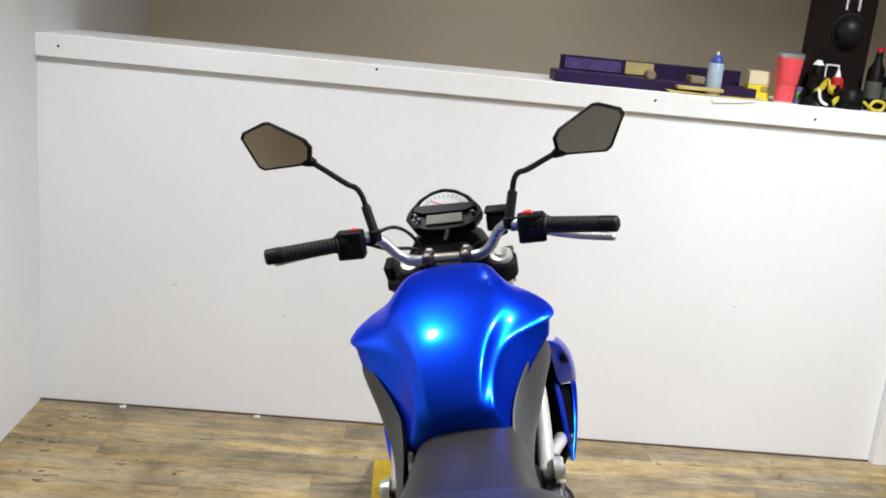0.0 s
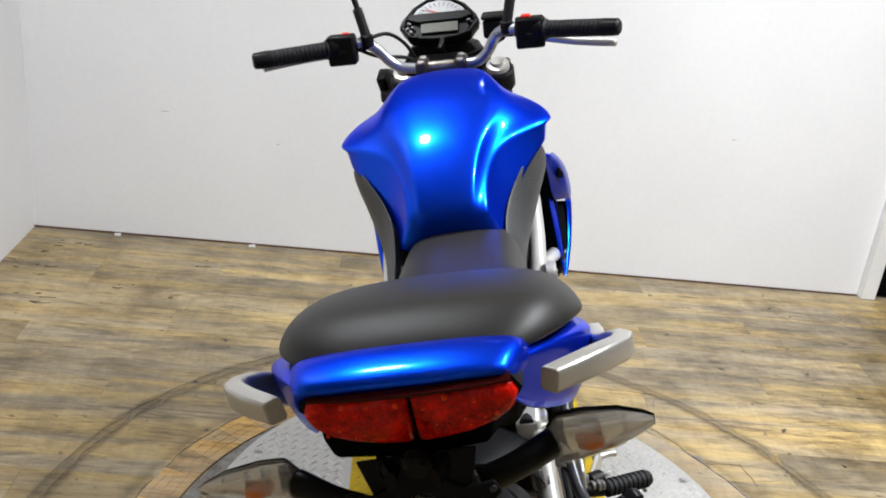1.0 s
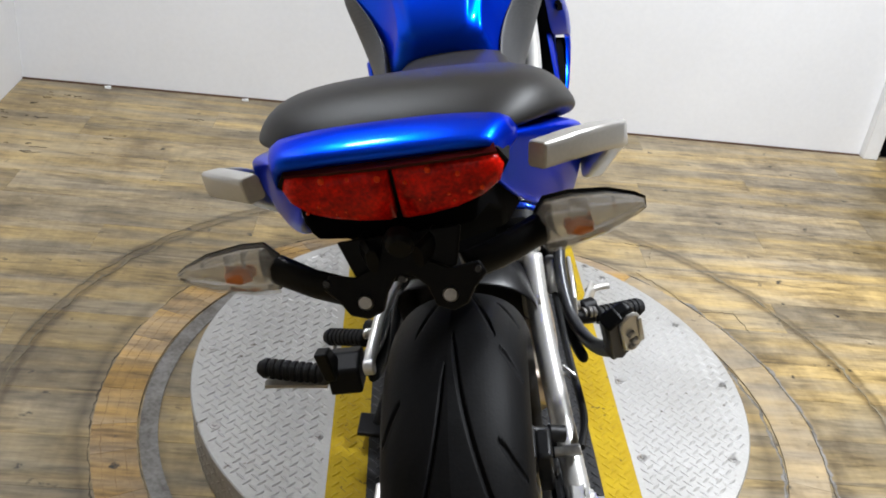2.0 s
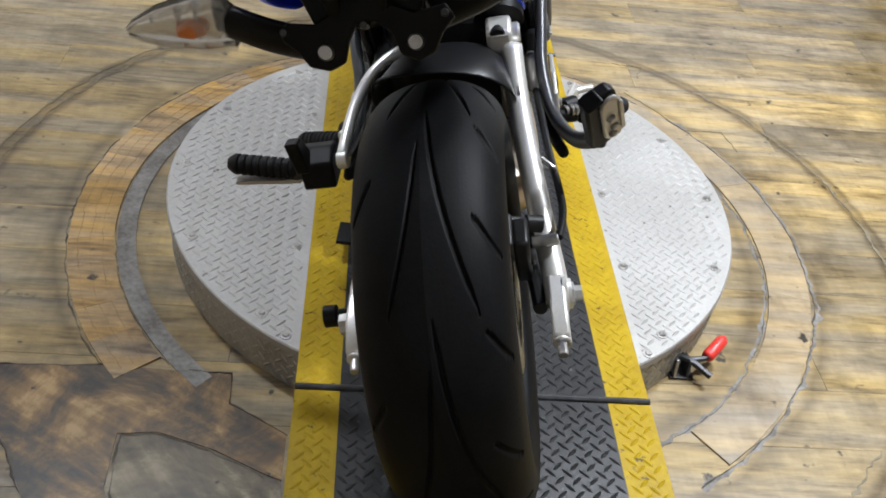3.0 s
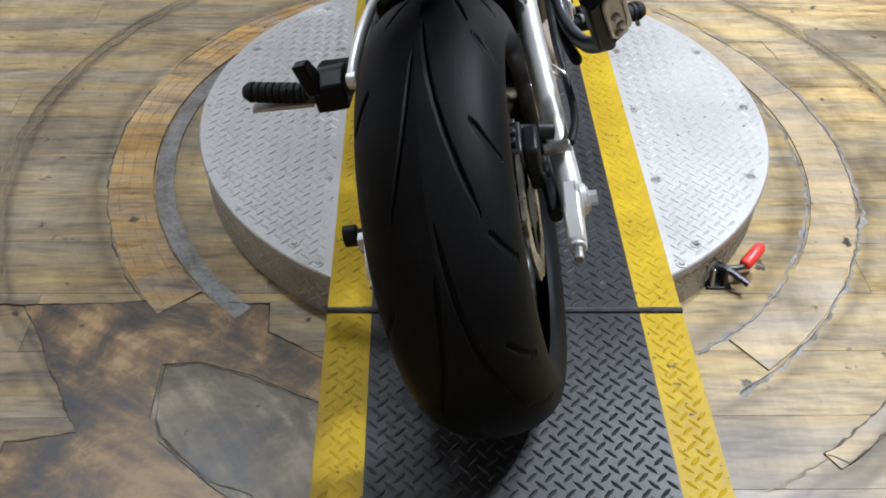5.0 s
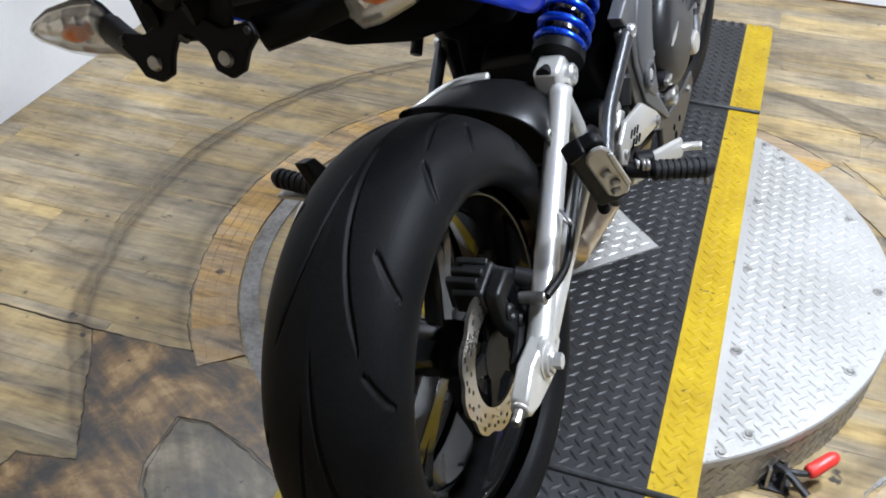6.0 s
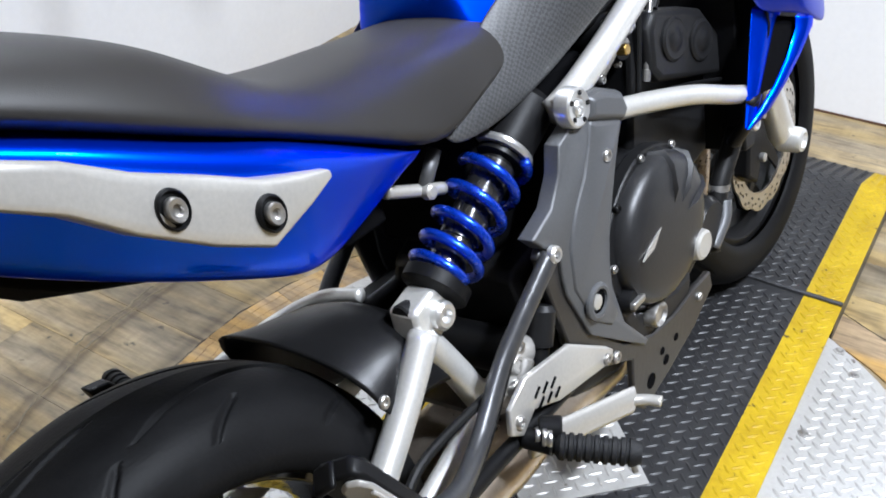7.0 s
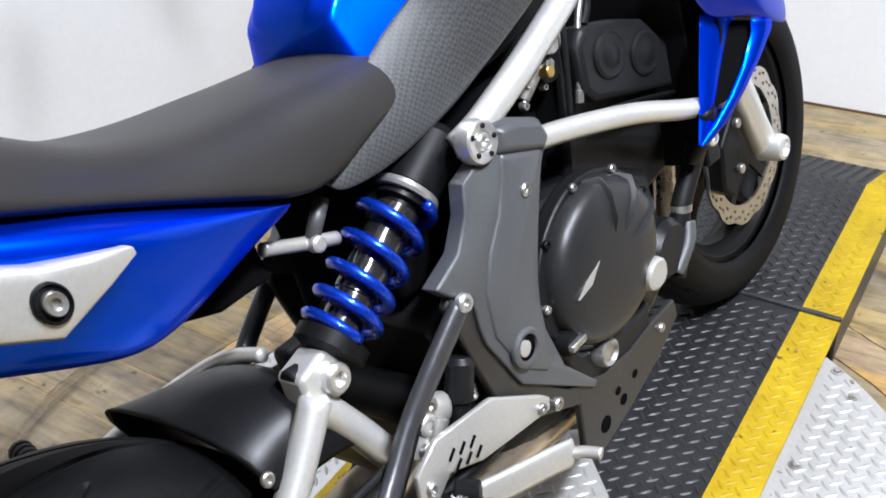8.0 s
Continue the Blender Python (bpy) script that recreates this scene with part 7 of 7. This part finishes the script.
for side in (1, -1):
    inboard, knee_x, head_x, head_z = (0.0, 0.015, 0.015, -0.020) if side > 0 else (0.028, 0.012, 0.000, 0.017)
    at = lambda f: Vector((side * (0.165 + 0.207 * f) + inboard, 0.925 - 0.087 * f, 1.097 + 0.003 * f))
    prof = [(0, 0.020), (0.03, 0.0205), (0.06, 0.0165)]
    for k in range(12):
        prof += [(0.08 + 0.075 * k, 0.0172), (0.12 + 0.075 * k, 0.0172), (0.126 + 0.075 * k, 0.0160), (0.15 + 0.075 * k, 0.0160)]
    grip = fpart("hand_grip", turned(at(0.34), at(0.86), prof[:-1] + [(1, 0.017)], 20), GRIPR, bar, "ribbed black rubber grip")
    weight = fpart("bar_end", turned(at(0.86), at(1.03), [(0, 0.0165), (0.1, 0.0178), (0.9, 0.0165), (1, 0.012)], 20), BLACKM, bar, "black bar-end weight")
    d = (at(1) - at(0)).normalized()
    sw = fpart("switch_housing", tube([at(0.08), at(0.2), at(0.33)], 0.0225, 14, per=3, flat=0.026), BLACKP, bar, "black switch housing", bevel=0.003)
    fpart("switch_block", shifted(box((-0.030, -0.024, -0.034), (0.028, 0.014, 0.026)), Matrix.Translation(at(0.2))), BLACKP, sw, bevel=0.005)
    fpart("kill_switch" if side > 0 else "pass_button", shifted(box((-0.009, -0.012, 0.018), (0.010, 0.006, 0.031)) if side > 0 else box((-0.007, -0.006, 0.020), (0.007, 0.006, 0.029)), Matrix.Translation(at(0.16))), REDBTN, sw, "red button", bevel=0.002)
    fpart("button", shifted(box((-0.008, -0.027, -0.012), (0.008, -0.018, -0.003)), Matrix.Translation(at(0.2))), BLACKM, sw, bevel=0.001)
    fpart("button_mark", shifted(box((-0.005, -0.0245, 0.004), (0.005, -0.0215, 0.010)), Matrix.Translation(at(0.15))), SILVER, sw)
    fpart("lever_perch", tube([at(0.0), at(0.06) + Vector((0, 0.03, -0.004))], 0.014, 10, per=0), BLACKM, bar)
    droop = -0.038 if side > 0 else -0.024
    lv = [at(0.08) + Vector((0, 0.035, -0.012)), at(0.3) + Vector((0, 0.046, 0.4 * droop - 0.010)), at(0.65) + Vector((0, 0.040, droop + 0.004)), at(0.98) + Vector((0, 0.040, droop))]
    lever = fpart("brake_lever" if side > 0 else "clutch_lever", tube(lv, 0.0045, 10, flat=0.008), SILVER, bar, "bare aluminium lever", smooth=True)
    fpart("lever_tip", turned(lv[-1] - d * 0.004, lv[-1] + d * 0.006, [(0, 0.006), (0.5, 0.0085), (1, 0.005)], 12), SILVER, lever, smooth=True)
    # mirrors
    foot = at(-0.03) + Vector((0, 0, 0.012))
    knee = Vector((side * 0.163 + knee_x, 0.945, 1.195))
    joint = Vector((side * 0.262 + head_x, 0.985, 1.253 + head_z))
    stem = fpart("mirror", tube([foot, foot.lerp(knee, 0.5), foot.lerp(knee, 0.92), knee.lerp(joint, 0.10) + Vector((0, 0, 0.004)), knee.lerp(joint, 0.28), knee.lerp(joint, 0.65), joint], 0.0062, 12), BLACKM, bike, "black rear-view mirror on a bent stem", smooth=True)
    fpart("stem_sleeve", rod(foot, foot.lerp(knee, 0.68), 0.0105, 14), GRIPR, stem)
    fpart("stem_base", rod(foot - Vector((0, 0, 0.018)), foot + Vector((0, 0, 0.006)), 0.014, 14), BLACKM, stem)
    shape = [(0.250, 1.282), (0.262, 1.300), (0.338, 1.345), (0.352, 1.346), (0.398, 1.330), (0.404, 1.318), (0.372, 1.252), (0.360, 1.244), (0.272, 1.246), (0.254, 1.256)]
    cx, cz = 0.325, 1.293

    def loop(g, y, grow=0.0):
        return [(side * (cx + (x - cx) * g) + head_x, y + 0.35 * (cz - z) * -0.4, cz + (z - cz) * g + head_z) for x, z in shape]

    shell = bmesh.new()
    add_rings(shell, [loop(0.93, 0.972), loop(1.0, 0.975), loop(1.0, 0.986), loop(0.82, 1.008), loop(0.4, 1.016)])
    bmesh.ops.recalc_face_normals(shell, faces=shell.faces[:])
    fpart("mirror_shell", shell, BLACKP, stem, "black mirror shell", smooth=False)
    face = bmesh.new()
    add_rings(face, [loop(0.89, 0.9705), loop(0.89, 0.973)])
    bmesh.ops.recalc_face_normals(face, faces=face.faces[:])
    fpart("mirror_glass", face, MIRROR, stem, "mirror glass")
    fpart("mirror_joint", turned((side * 0.248 + head_x, 0.982, 1.246 + head_z), (side * 0.285 + head_x, 0.986, 1.262 + head_z), [(0, 0.008), (0.5, 0.014), (1, 0.012)], 14), BLACKP, stem, smooth=True)
# reservoir beside the right switch
res = fpart("fluid_reservoir", box((0.105, 1.00, 1.068), (0.165, 1.055, 1.108)), BLACKP, bar, "black brake fluid reservoir", bevel=0.006)
fpart("reservoir_lid", box((0.102, 0.997, 1.108), (0.168, 1.058, 1.116)), BLACKP, res, bevel=0.004)

# instrument cluster: own flat axes, then tilted back to the rider
GA = pose(0, 1.135, 1.095, 42, 0, 0)


def gpart(name, bm, material, parent, label="", **kw):
    return fpart(name, shifted(bm, GA), material, parent, label, **kw)


lens_shape = [(-0.092, -0.012), (-0.086, 0.006), (-0.060, 0.040), (-0.030, 0.060), (0.0, 0.067), (0.030, 0.060), (0.060, 0.040), (0.086, 0.006), (0.092, -0.012), (0.072, -0.042), (0.040, -0.052), (0.0, -0.056), (-0.040, -0.052), (-0.072, -0.042)]
scale2 = lambda k, pts: [(a * k, b * k) for a, b in pts]
bm = bmesh.new()
add_rings(bm, [[(a, b, h) for a, b in scale2(k, lens_shape)] for k, h in ((0.55, -0.045), (0.95, -0.030), (1.0, -0.006), (0.97, 0.004), (0.88, 0.004), (0.84, -0.004))])
bmesh.ops.recalc_face_normals(bm, faces=bm.faces[:])
gauge = gpart("instrument_gauge", bm, BLACKP, bike, "black instrument gauge with dial and display", bevel=0.002)
arch = [(-0.062, 0.016), (-0.050, 0.034), (-0.026, 0.050), (0.0, 0.056), (0.026, 0.050), (0.050, 0.034), (0.062, 0.016)]
gpart("dial", prism(arch, -0.003, 0.0005, "z"), DIAL, gauge, "pale tachometer dial")
gpart("dial_bridge", prism(((-0.074, 0.004), (-0.066, 0.018), (0.066, 0.018), (0.074, 0.004), (0.05, -0.006), (-0.05, -0.006)), -0.002, 0.006, "z"), BLACKP, gauge, bevel=0.002)
for k in range(11):
    a = radians(20 + 14 * k)
    p, q = Vector((0.040 * math.cos(a), 0.012 + 0.028 * math.sin(a), 0.0015)), Vector((0.050 * math.cos(a), 0.012 + 0.036 * math.sin(a), 0.0015))
    gpart("dial_tick", tube([p, q], 0.0008, 4, per=0), BLACKM, gauge)
gpart("needle", tube([(0.0, 0.018, 0.003), (-0.030, 0.030, 0.003)], 0.001, 5, per=0), REDBTN, gauge)
gpart("display", box((-0.042, -0.034, -0.002), (0.042, -0.008, 0.002)), LCD, gauge, "grey liquid crystal display", bevel=0.001)
for x, y in ((-0.068, -0.006), (-0.060, -0.018), (-0.072, -0.020), (-0.064, -0.030), (0.066, -0.010)):
    gpart("gauge_button", turned((x, y, 0.0), (x, y, 0.006), [(0, 0.0045), (0.8, 0.0042), (1, 0.003)], 12), DARKSTEEL, gauge)
fpart("gauge_shroud", prism(((-0.075, 1.02), (-0.05, 1.09), (0.05, 1.09), (0.075, 1.02), (0.05, 1.005), (-0.05, 1.005)), 1.000, 1.030, "z"), BLACKP, bike, "black cover below the instruments", bevel=0.006)
fboth("headlight_stay", prism(((1.06, 0.99), (1.12, 1.0), (1.20, 0.98), (1.18, 0.93), (1.14, 0.905)), 0.128, 0.150), BLACKP, bike, "black headlight stay", bevel=0.004)
fpart("headlight", loft([(1.12, [(0, 1.06), (0.07, 1.04), (0.11, 0.97), (0.09, 0.88), (0, 0.84)]), (1.20, [(0, 1.06), (0.08, 1.03), (0.12, 0.96), (0.09, 0.85), (0, 0.80)]), (1.25, [(0, 1.0), (0.06, 0.98), (0.09, 0.93), (0.06, 0.86), (0, 0.84)])]), BLACKP, bike, "black headlight shell", smooth=True, bevel=0.004)
# cables at the bars
for pts in ([(-0.15, 0.93, 1.085), (-0.12, 0.99, 1.055), (-0.06, 1.05, 1.03), (-0.03, 1.08, 0.97)], [(-0.14, 0.945, 1.10), (-0.10, 1.00, 1.10), (-0.07, 1.06, 1.06), (-0.05, 1.09, 1.0)], [(0.15, 0.94, 1.08), (0.11, 1.0, 1.05), (0.06, 1.06, 1.02), (0.04, 1.09, 0.96)], [(0.01, 0.99, 1.06), (0.015, 1.02, 1.075), (0.01, 1.06, 1.06), (0.005, 1.09, 1.02)]):
    fpart("control_cable", tube(pts, 0.0042, 8), HOSE, bar, smooth=True)
SHAPE.pop()
part("key_lock", rod((0.0, 1.005, 0.97), (0.0, 0.998, 1.005), 0.014, 16), STEEL, bike)

# ---- things on the partition shelf ----


def shelf_shape(p):
    """Sets the shelf's things, laid out on a shelf 1.542 high, on the partition."""
    return UNIT * Vector((0.925 * p.x - 0.039, WALL_Y + 0.925 * (p.y - 2.834), TRIM_Z + TRIM_H - 0.004 + 0.925 * (p.z - 1.542)))


SHAPE.append(shelf_shape)
SHELF = 1.542
PURPLE = surface("purple_cardboard", (0.026, 0.008, 0.062), (0.012, 0.006, 0.024), 0.5, scale=12, ior=1.3)
CREAM = surface("cream_paper", (0.50, 0.40, 0.16), (0.42, 0.33, 0.12), 0.7, scale=20)
YPLAST = surface("yellow_plastic", (0.62, 0.50, 0.04), (0.5, 0.4, 0.03), 0.4, scale=20)
CORAL = surface("coral_enamel", (0.80, 0.085, 0.10), (0.74, 0.075, 0.09), 0.35, scale=9, bump=0.1)
DARKBOARD = surface("dark_brown_board", (0.014, 0.008, 0.007), (0.009, 0.005, 0.005), 0.5, scale=6, ior=1.2)
CANBODY = surface("pale_blue_can", (0.36, 0.44, 0.52), (0.30, 0.38, 0.46), 0.35, scale=20)
CANCAP = surface("blue_can_cap", (0.03, 0.07, 0.32), rough=0.35)
CARD = surface("brown_card", (0.25, 0.19, 0.12), (0.18, 0.13, 0.08), 0.7, scale=14)


def solid(name, bm, material, label, category, **kw):
    return tagged(part(name, bm, material, **kw), label, category)


long_box = thing("display_box", "long dark purple box with printed panels on the shelf", "box")
part("tray", box((0.30, 2.90, SHELF), (1.14, 3.06, SHELF + 0.045)), PURPLE, long_box, bevel=0.003)
part("back_panel", box((0.34, 3.065, SHELF), (1.12, 3.08, SHELF + 0.105)), PURPLE, long_box, bevel=0.002)
part("printed_panel", box((0.62, 3.058, SHELF + 0.05), (0.74, 3.063, SHELF + 0.10)), CREAM, long_box)
part("printed_panel", box((0.36, 3.058, SHELF + 0.05), (0.60, 3.063, SHELF + 0.096)), surface("violet_print", (0.10, 0.06, 0.22), (0.05, 0.03, 0.10), 0.4, scale=25), long_box)
part("inner_part", rod((0.70, 2.92, SHELF + 0.06), (0.70, 2.98, SHELF + 0.06), 0.02), CARD, long_box)
part("inner_part", box((0.86, 2.90, SHELF + 0.045), (0.92, 2.98, SHELF + 0.075)), CARD, long_box, bevel=0.004)

can = thing("spray_can", "pale blue spray can with a blue cap", "spray can")
c = (0.955, 2.90)
part("body", turned((*c, SHELF), (*c, SHELF + 0.135), [(0, 0.029), (0.03, 0.031), (0.95, 0.031), (1, 0.027)], 28), CANBODY, can, smooth=False)
part("cap", turned((*c, SHELF + 0.135), (*c, SHELF + 0.168), [(0, 0.027), (0.3, 0.027), (0.7, 0.020), (1, 0.009)], 28), CANCAP, can, smooth=False)
part("nozzle", rod((*c, SHELF + 0.166), (*c, SHELF + 0.180), 0.006), TRIMW, can)

rows = [[(x, 2.818 + 0.05 * j, SHELF + 0.006 + 0.004 * math.sin(9 * x + j) + 0.002 * j) for x in (0.76, 0.84, 0.92, 1.0, 1.08, 1.17)] for j in range(4)]
solid("paper_sheet", sheet(rows, 0.002), surface("yellow_paper", (0.66, 0.53, 0.16), (0.56, 0.44, 0.12), 0.7, scale=8), "crumpled yellow paper hanging over the shelf edge", "paper")
solid("note_pad", box((0.80, 2.86, SHELF + 0.02), (0.99, 2.93, SHELF + 0.034)), CREAM, "pale yellow pad of notes on the shelf", "note pad", bevel=0.002)
solid("paper_flap", sheet([[(0.93, 2.810, SHELF + 0.004), (1.12, 2.810, SHELF + 0.004)], [(0.935, 2.807, SHELF - 0.018), (1.06, 2.808, SHELF - 0.008)]], 0.001), TRIMW, "white paper corner over the shelf edge", "paper")
ybox = thing("yellow_carton", "small white and yellow carton", "carton")
part("lower_half", box((1.118, 2.95, SHELF), (1.215, 3.0, SHELF + 0.062)), surface("bright_yellow_card", (0.75, 0.62, 0.02), (0.66, 0.54, 0.02), 0.5), ybox, bevel=0.001)
part("upper_half", box((1.118, 2.95, SHELF + 0.063), (1.215, 3.0, SHELF + 0.118)), surface("pale_card", (0.66, 0.60, 0.40), (0.6, 0.54, 0.36), 0.5), ybox, bevel=0.001)
for k in range(3):
    part("print_bar", box((1.172, 2.9475, SHELF + 0.034 + 0.008 * k), (1.208, 2.9496, SHELF + 0.038 + 0.008 * k)), CARD, ybox)

cup = thing("tumbler", "tall coral-red insulated tumbler with a steel rim", "tumbler")
c = (1.255, 2.90)
part("body", turned((*c, SHELF + 0.008), (*c, SHELF + 0.185), [(0, 0.038), (0.40, 0.041), (0.405, 0.0435), (0.43, 0.046), (1, 0.0535)], 36), CORAL, cup, smooth=False)
part("base_ring", turned((*c, SHELF), (*c, SHELF + 0.012), [(0, 0.036), (0.3, 0.038), (1, 0.038)], 36), CHROME, cup)
part("rim", turned((*c, SHELF + 0.185), (*c, SHELF + 0.203), [(0, 0.0535), (0.3, 0.055), (0.9, 0.055), (1, 0.052)], 36), CHROME, cup)
part("lid", turned((*c, SHELF + 0.198), (*c, SHELF + 0.210), [(0, 0.050), (0.6, 0.049), (1, 0.044)], 36), CLEAR, cup)

board = thing("tool_display", "dark brown upright display board with a round fitting", "display board")
part("panel", box((1.375, 3.06, SHELF), (1.65, 3.10, SHELF + 0.62)), DARKBOARD, board, bevel=0.003)
part("round_bowl", turned((1.545, 3.06, SHELF + 0.315), (1.545, 2.995, SHELF + 0.315), [(0, 0.066), (0.15, 0.070), (0.35, 0.066), (0.7, 0.055), (1, 0.02)], 36), ENGB, board, "round black fitting", smooth=True)
part("ring", turned((1.545, 3.059, SHELF + 0.315), (1.545, 3.05, SHELF + 0.315), [(0, 0.073), (1, 0.073)], 36), DARKSTEEL, board)
for x in (1.512, 1.565):
    part("white_line", box((x, 3.052, SHELF + 0.40), (x + 0.007, 3.0595, SHELF + 0.60)), TRIMW, board)
for lo, hi in (((1.475, 0.165), (1.535, 0.172)), ((1.475, 0.10), (1.481, 0.165)), ((1.529, 0.10), (1.535, 0.165))):
    part("white_outline", box((lo[0], 3.052, SHELF + lo[1]), (hi[0], 3.0595, SHELF + hi[1])), TRIMW, board)

bottle = thing("squeeze_bottle", "small red squeeze bottle with a white tip", "bottle")
c = (1.492, 2.96)
part("body", turned((*c, SHELF + 0.055), (*c, SHELF + 0.125), [(0, 0.026), (0.85, 0.026), (1, 0.016)], 24), surface("red_bottle", (0.60, 0.03, 0.03), rough=0.4), bottle, smooth=False)
part("foot", turned((*c, SHELF), (*c, SHELF + 0.055), [(0, 0.030), (1, 0.026)], 24), BLACKP, bottle)
part("tip", turned((*c, SHELF + 0.125), (*c, SHELF + 0.155), [(0, 0.013), (0.4, 0.010), (1, 0.004)], 16), TRIMW, bottle)
lamp = thing("dark_jar", "small black jar with a white cap", "jar")
part("body", turned((1.415, 2.99, SHELF), (1.415, 2.99, SHELF + 0.165), [(0, 0.03), (0.8, 0.03), (1, 0.022)], 22), BLACKP, lamp)
part("cap", turned((1.415, 2.99, SHELF + 0.165), (1.415, 2.99, SHELF + 0.185), [(0, 0.024), (1, 0.010)], 22), TRIMW, lamp)
packet = thing("small_packet", "small green and violet packet beside the tumbler", "packet")
part("carton", box((1.318, 2.93, SHELF), (1.345, 2.97, SHELF + 0.070)), surface("violet_card", (0.16, 0.10, 0.28), (0.10, 0.06, 0.2), 0.5), packet, bevel=0.002)
part("green_panel", box((1.320, 2.927, SHELF + 0.018), (1.343, 2.9296, SHELF + 0.050)), surface("green_print", (0.12, 0.42, 0.06), (0.09, 0.34, 0.05), 0.5), packet)
# yellow and black gloves / straps heap
heap = thing("strap_heap", "heap of yellow and black ratchet straps", "straps")
hr = random.Random(3)
for k in range(16):
    x, y, z = 1.335 + 0.13 * hr.random(), 2.86 + 0.07 * hr.random(), SHELF + 0.010 + 0.085 * hr.random()
    a = hr.uniform(0, 3.14)
    pts = [(x, y, z), (x + 0.03 * math.cos(a), y + 0.01, max(SHELF + 0.009, z + 0.03 * math.sin(a))), (x + 0.045 * math.cos(a + 0.6), y + 0.02, max(SHELF + 0.009, z - 0.015))]
    part("strap", tube(pts, 0.004, 6, flat=0.012), YPLAST if k % 2 else BLACKP, heap)
part("buckle", tube([(1.375, 2.85, SHELF + 0.075), (1.39, 2.85, SHELF + 0.03), (1.42, 2.85, SHELF + 0.012)], 0.006, 8), TRIMW, heap)
part("pile", turned((1.40, 2.92, SHELF), (1.40, 2.92, SHELF + 0.07), [(0, 0.07), (0.5, 0.055), (1, 0.02)], 14), BLACKP, heap)
bag = solid("black_bag", turned((1.545, 2.93, SHELF), (1.545, 2.93, SHELF + 0.105), [(0, 0.055), (0.2, 0.064), (0.7, 0.050), (1, 0.018)], 18), BLACKP, "crumpled black bag on the shelf", "bag", smooth=True)
ties = thing("cable_ties", "looped yellow cable ties", "cable ties")
part("loop", tube([(1.60, 2.86, SHELF + 0.012), (1.62, 2.86, SHELF + 0.045), (1.66, 2.86, SHELF + 0.04), (1.655, 2.86, SHELF + 0.012), (1.61, 2.86, SHELF + 0.008)], 0.0065, 8), YPLAST, ties)
part("loop", tube([(1.57, 2.85, SHELF + 0.040), (1.60, 2.855, SHELF + 0.02), (1.63, 2.86, SHELF + 0.008)], 0.006, 8), YPLAST, ties)
LABELG = surface("grey_green_label", (0.07, 0.08, 0.07), rough=0.4)
REDCAP = surface("red_cap", (0.5, 0.02, 0.03), rough=0.4)
for x, h, m in ((1.66, 0.24, BLACKP), (1.735, 0.20, BLACKP), (1.80, 0.25, BLACKP)):
    bt = thing("dark_bottle", "dark workshop bottle on the shelf", "bottle", "dark bottles")
    part("body", turned((x, 2.98, SHELF), (x, 2.98, SHELF + h), [(0, 0.034), (0.7, 0.034), (0.85, 0.016), (1, 0.014)], 22), m, bt, smooth=False)
    part("label_band", turned((x, 2.98, SHELF + 0.05), (x, 2.98, SHELF + h * 0.5), [(0, 0.0345), (1, 0.0345)], 22), LABELG, bt)
    part("cap", rod((x, 2.98, SHELF + h), (x, 2.98, SHELF + h + 0.02), 0.015), REDCAP, bt)
# small wall screws
SHAPE.pop()
SHAPE.pop()
for x, z in ((-1.577, 1.392), (0.611, 1.400), (1.226, 1.386), (-0.43, 1.417)):
    part("screw", rod((x, WALL_Y - 0.0215, z), (x, WALL_Y - 0.019, z), 0.005, 10), DARKSTEEL, ledge)
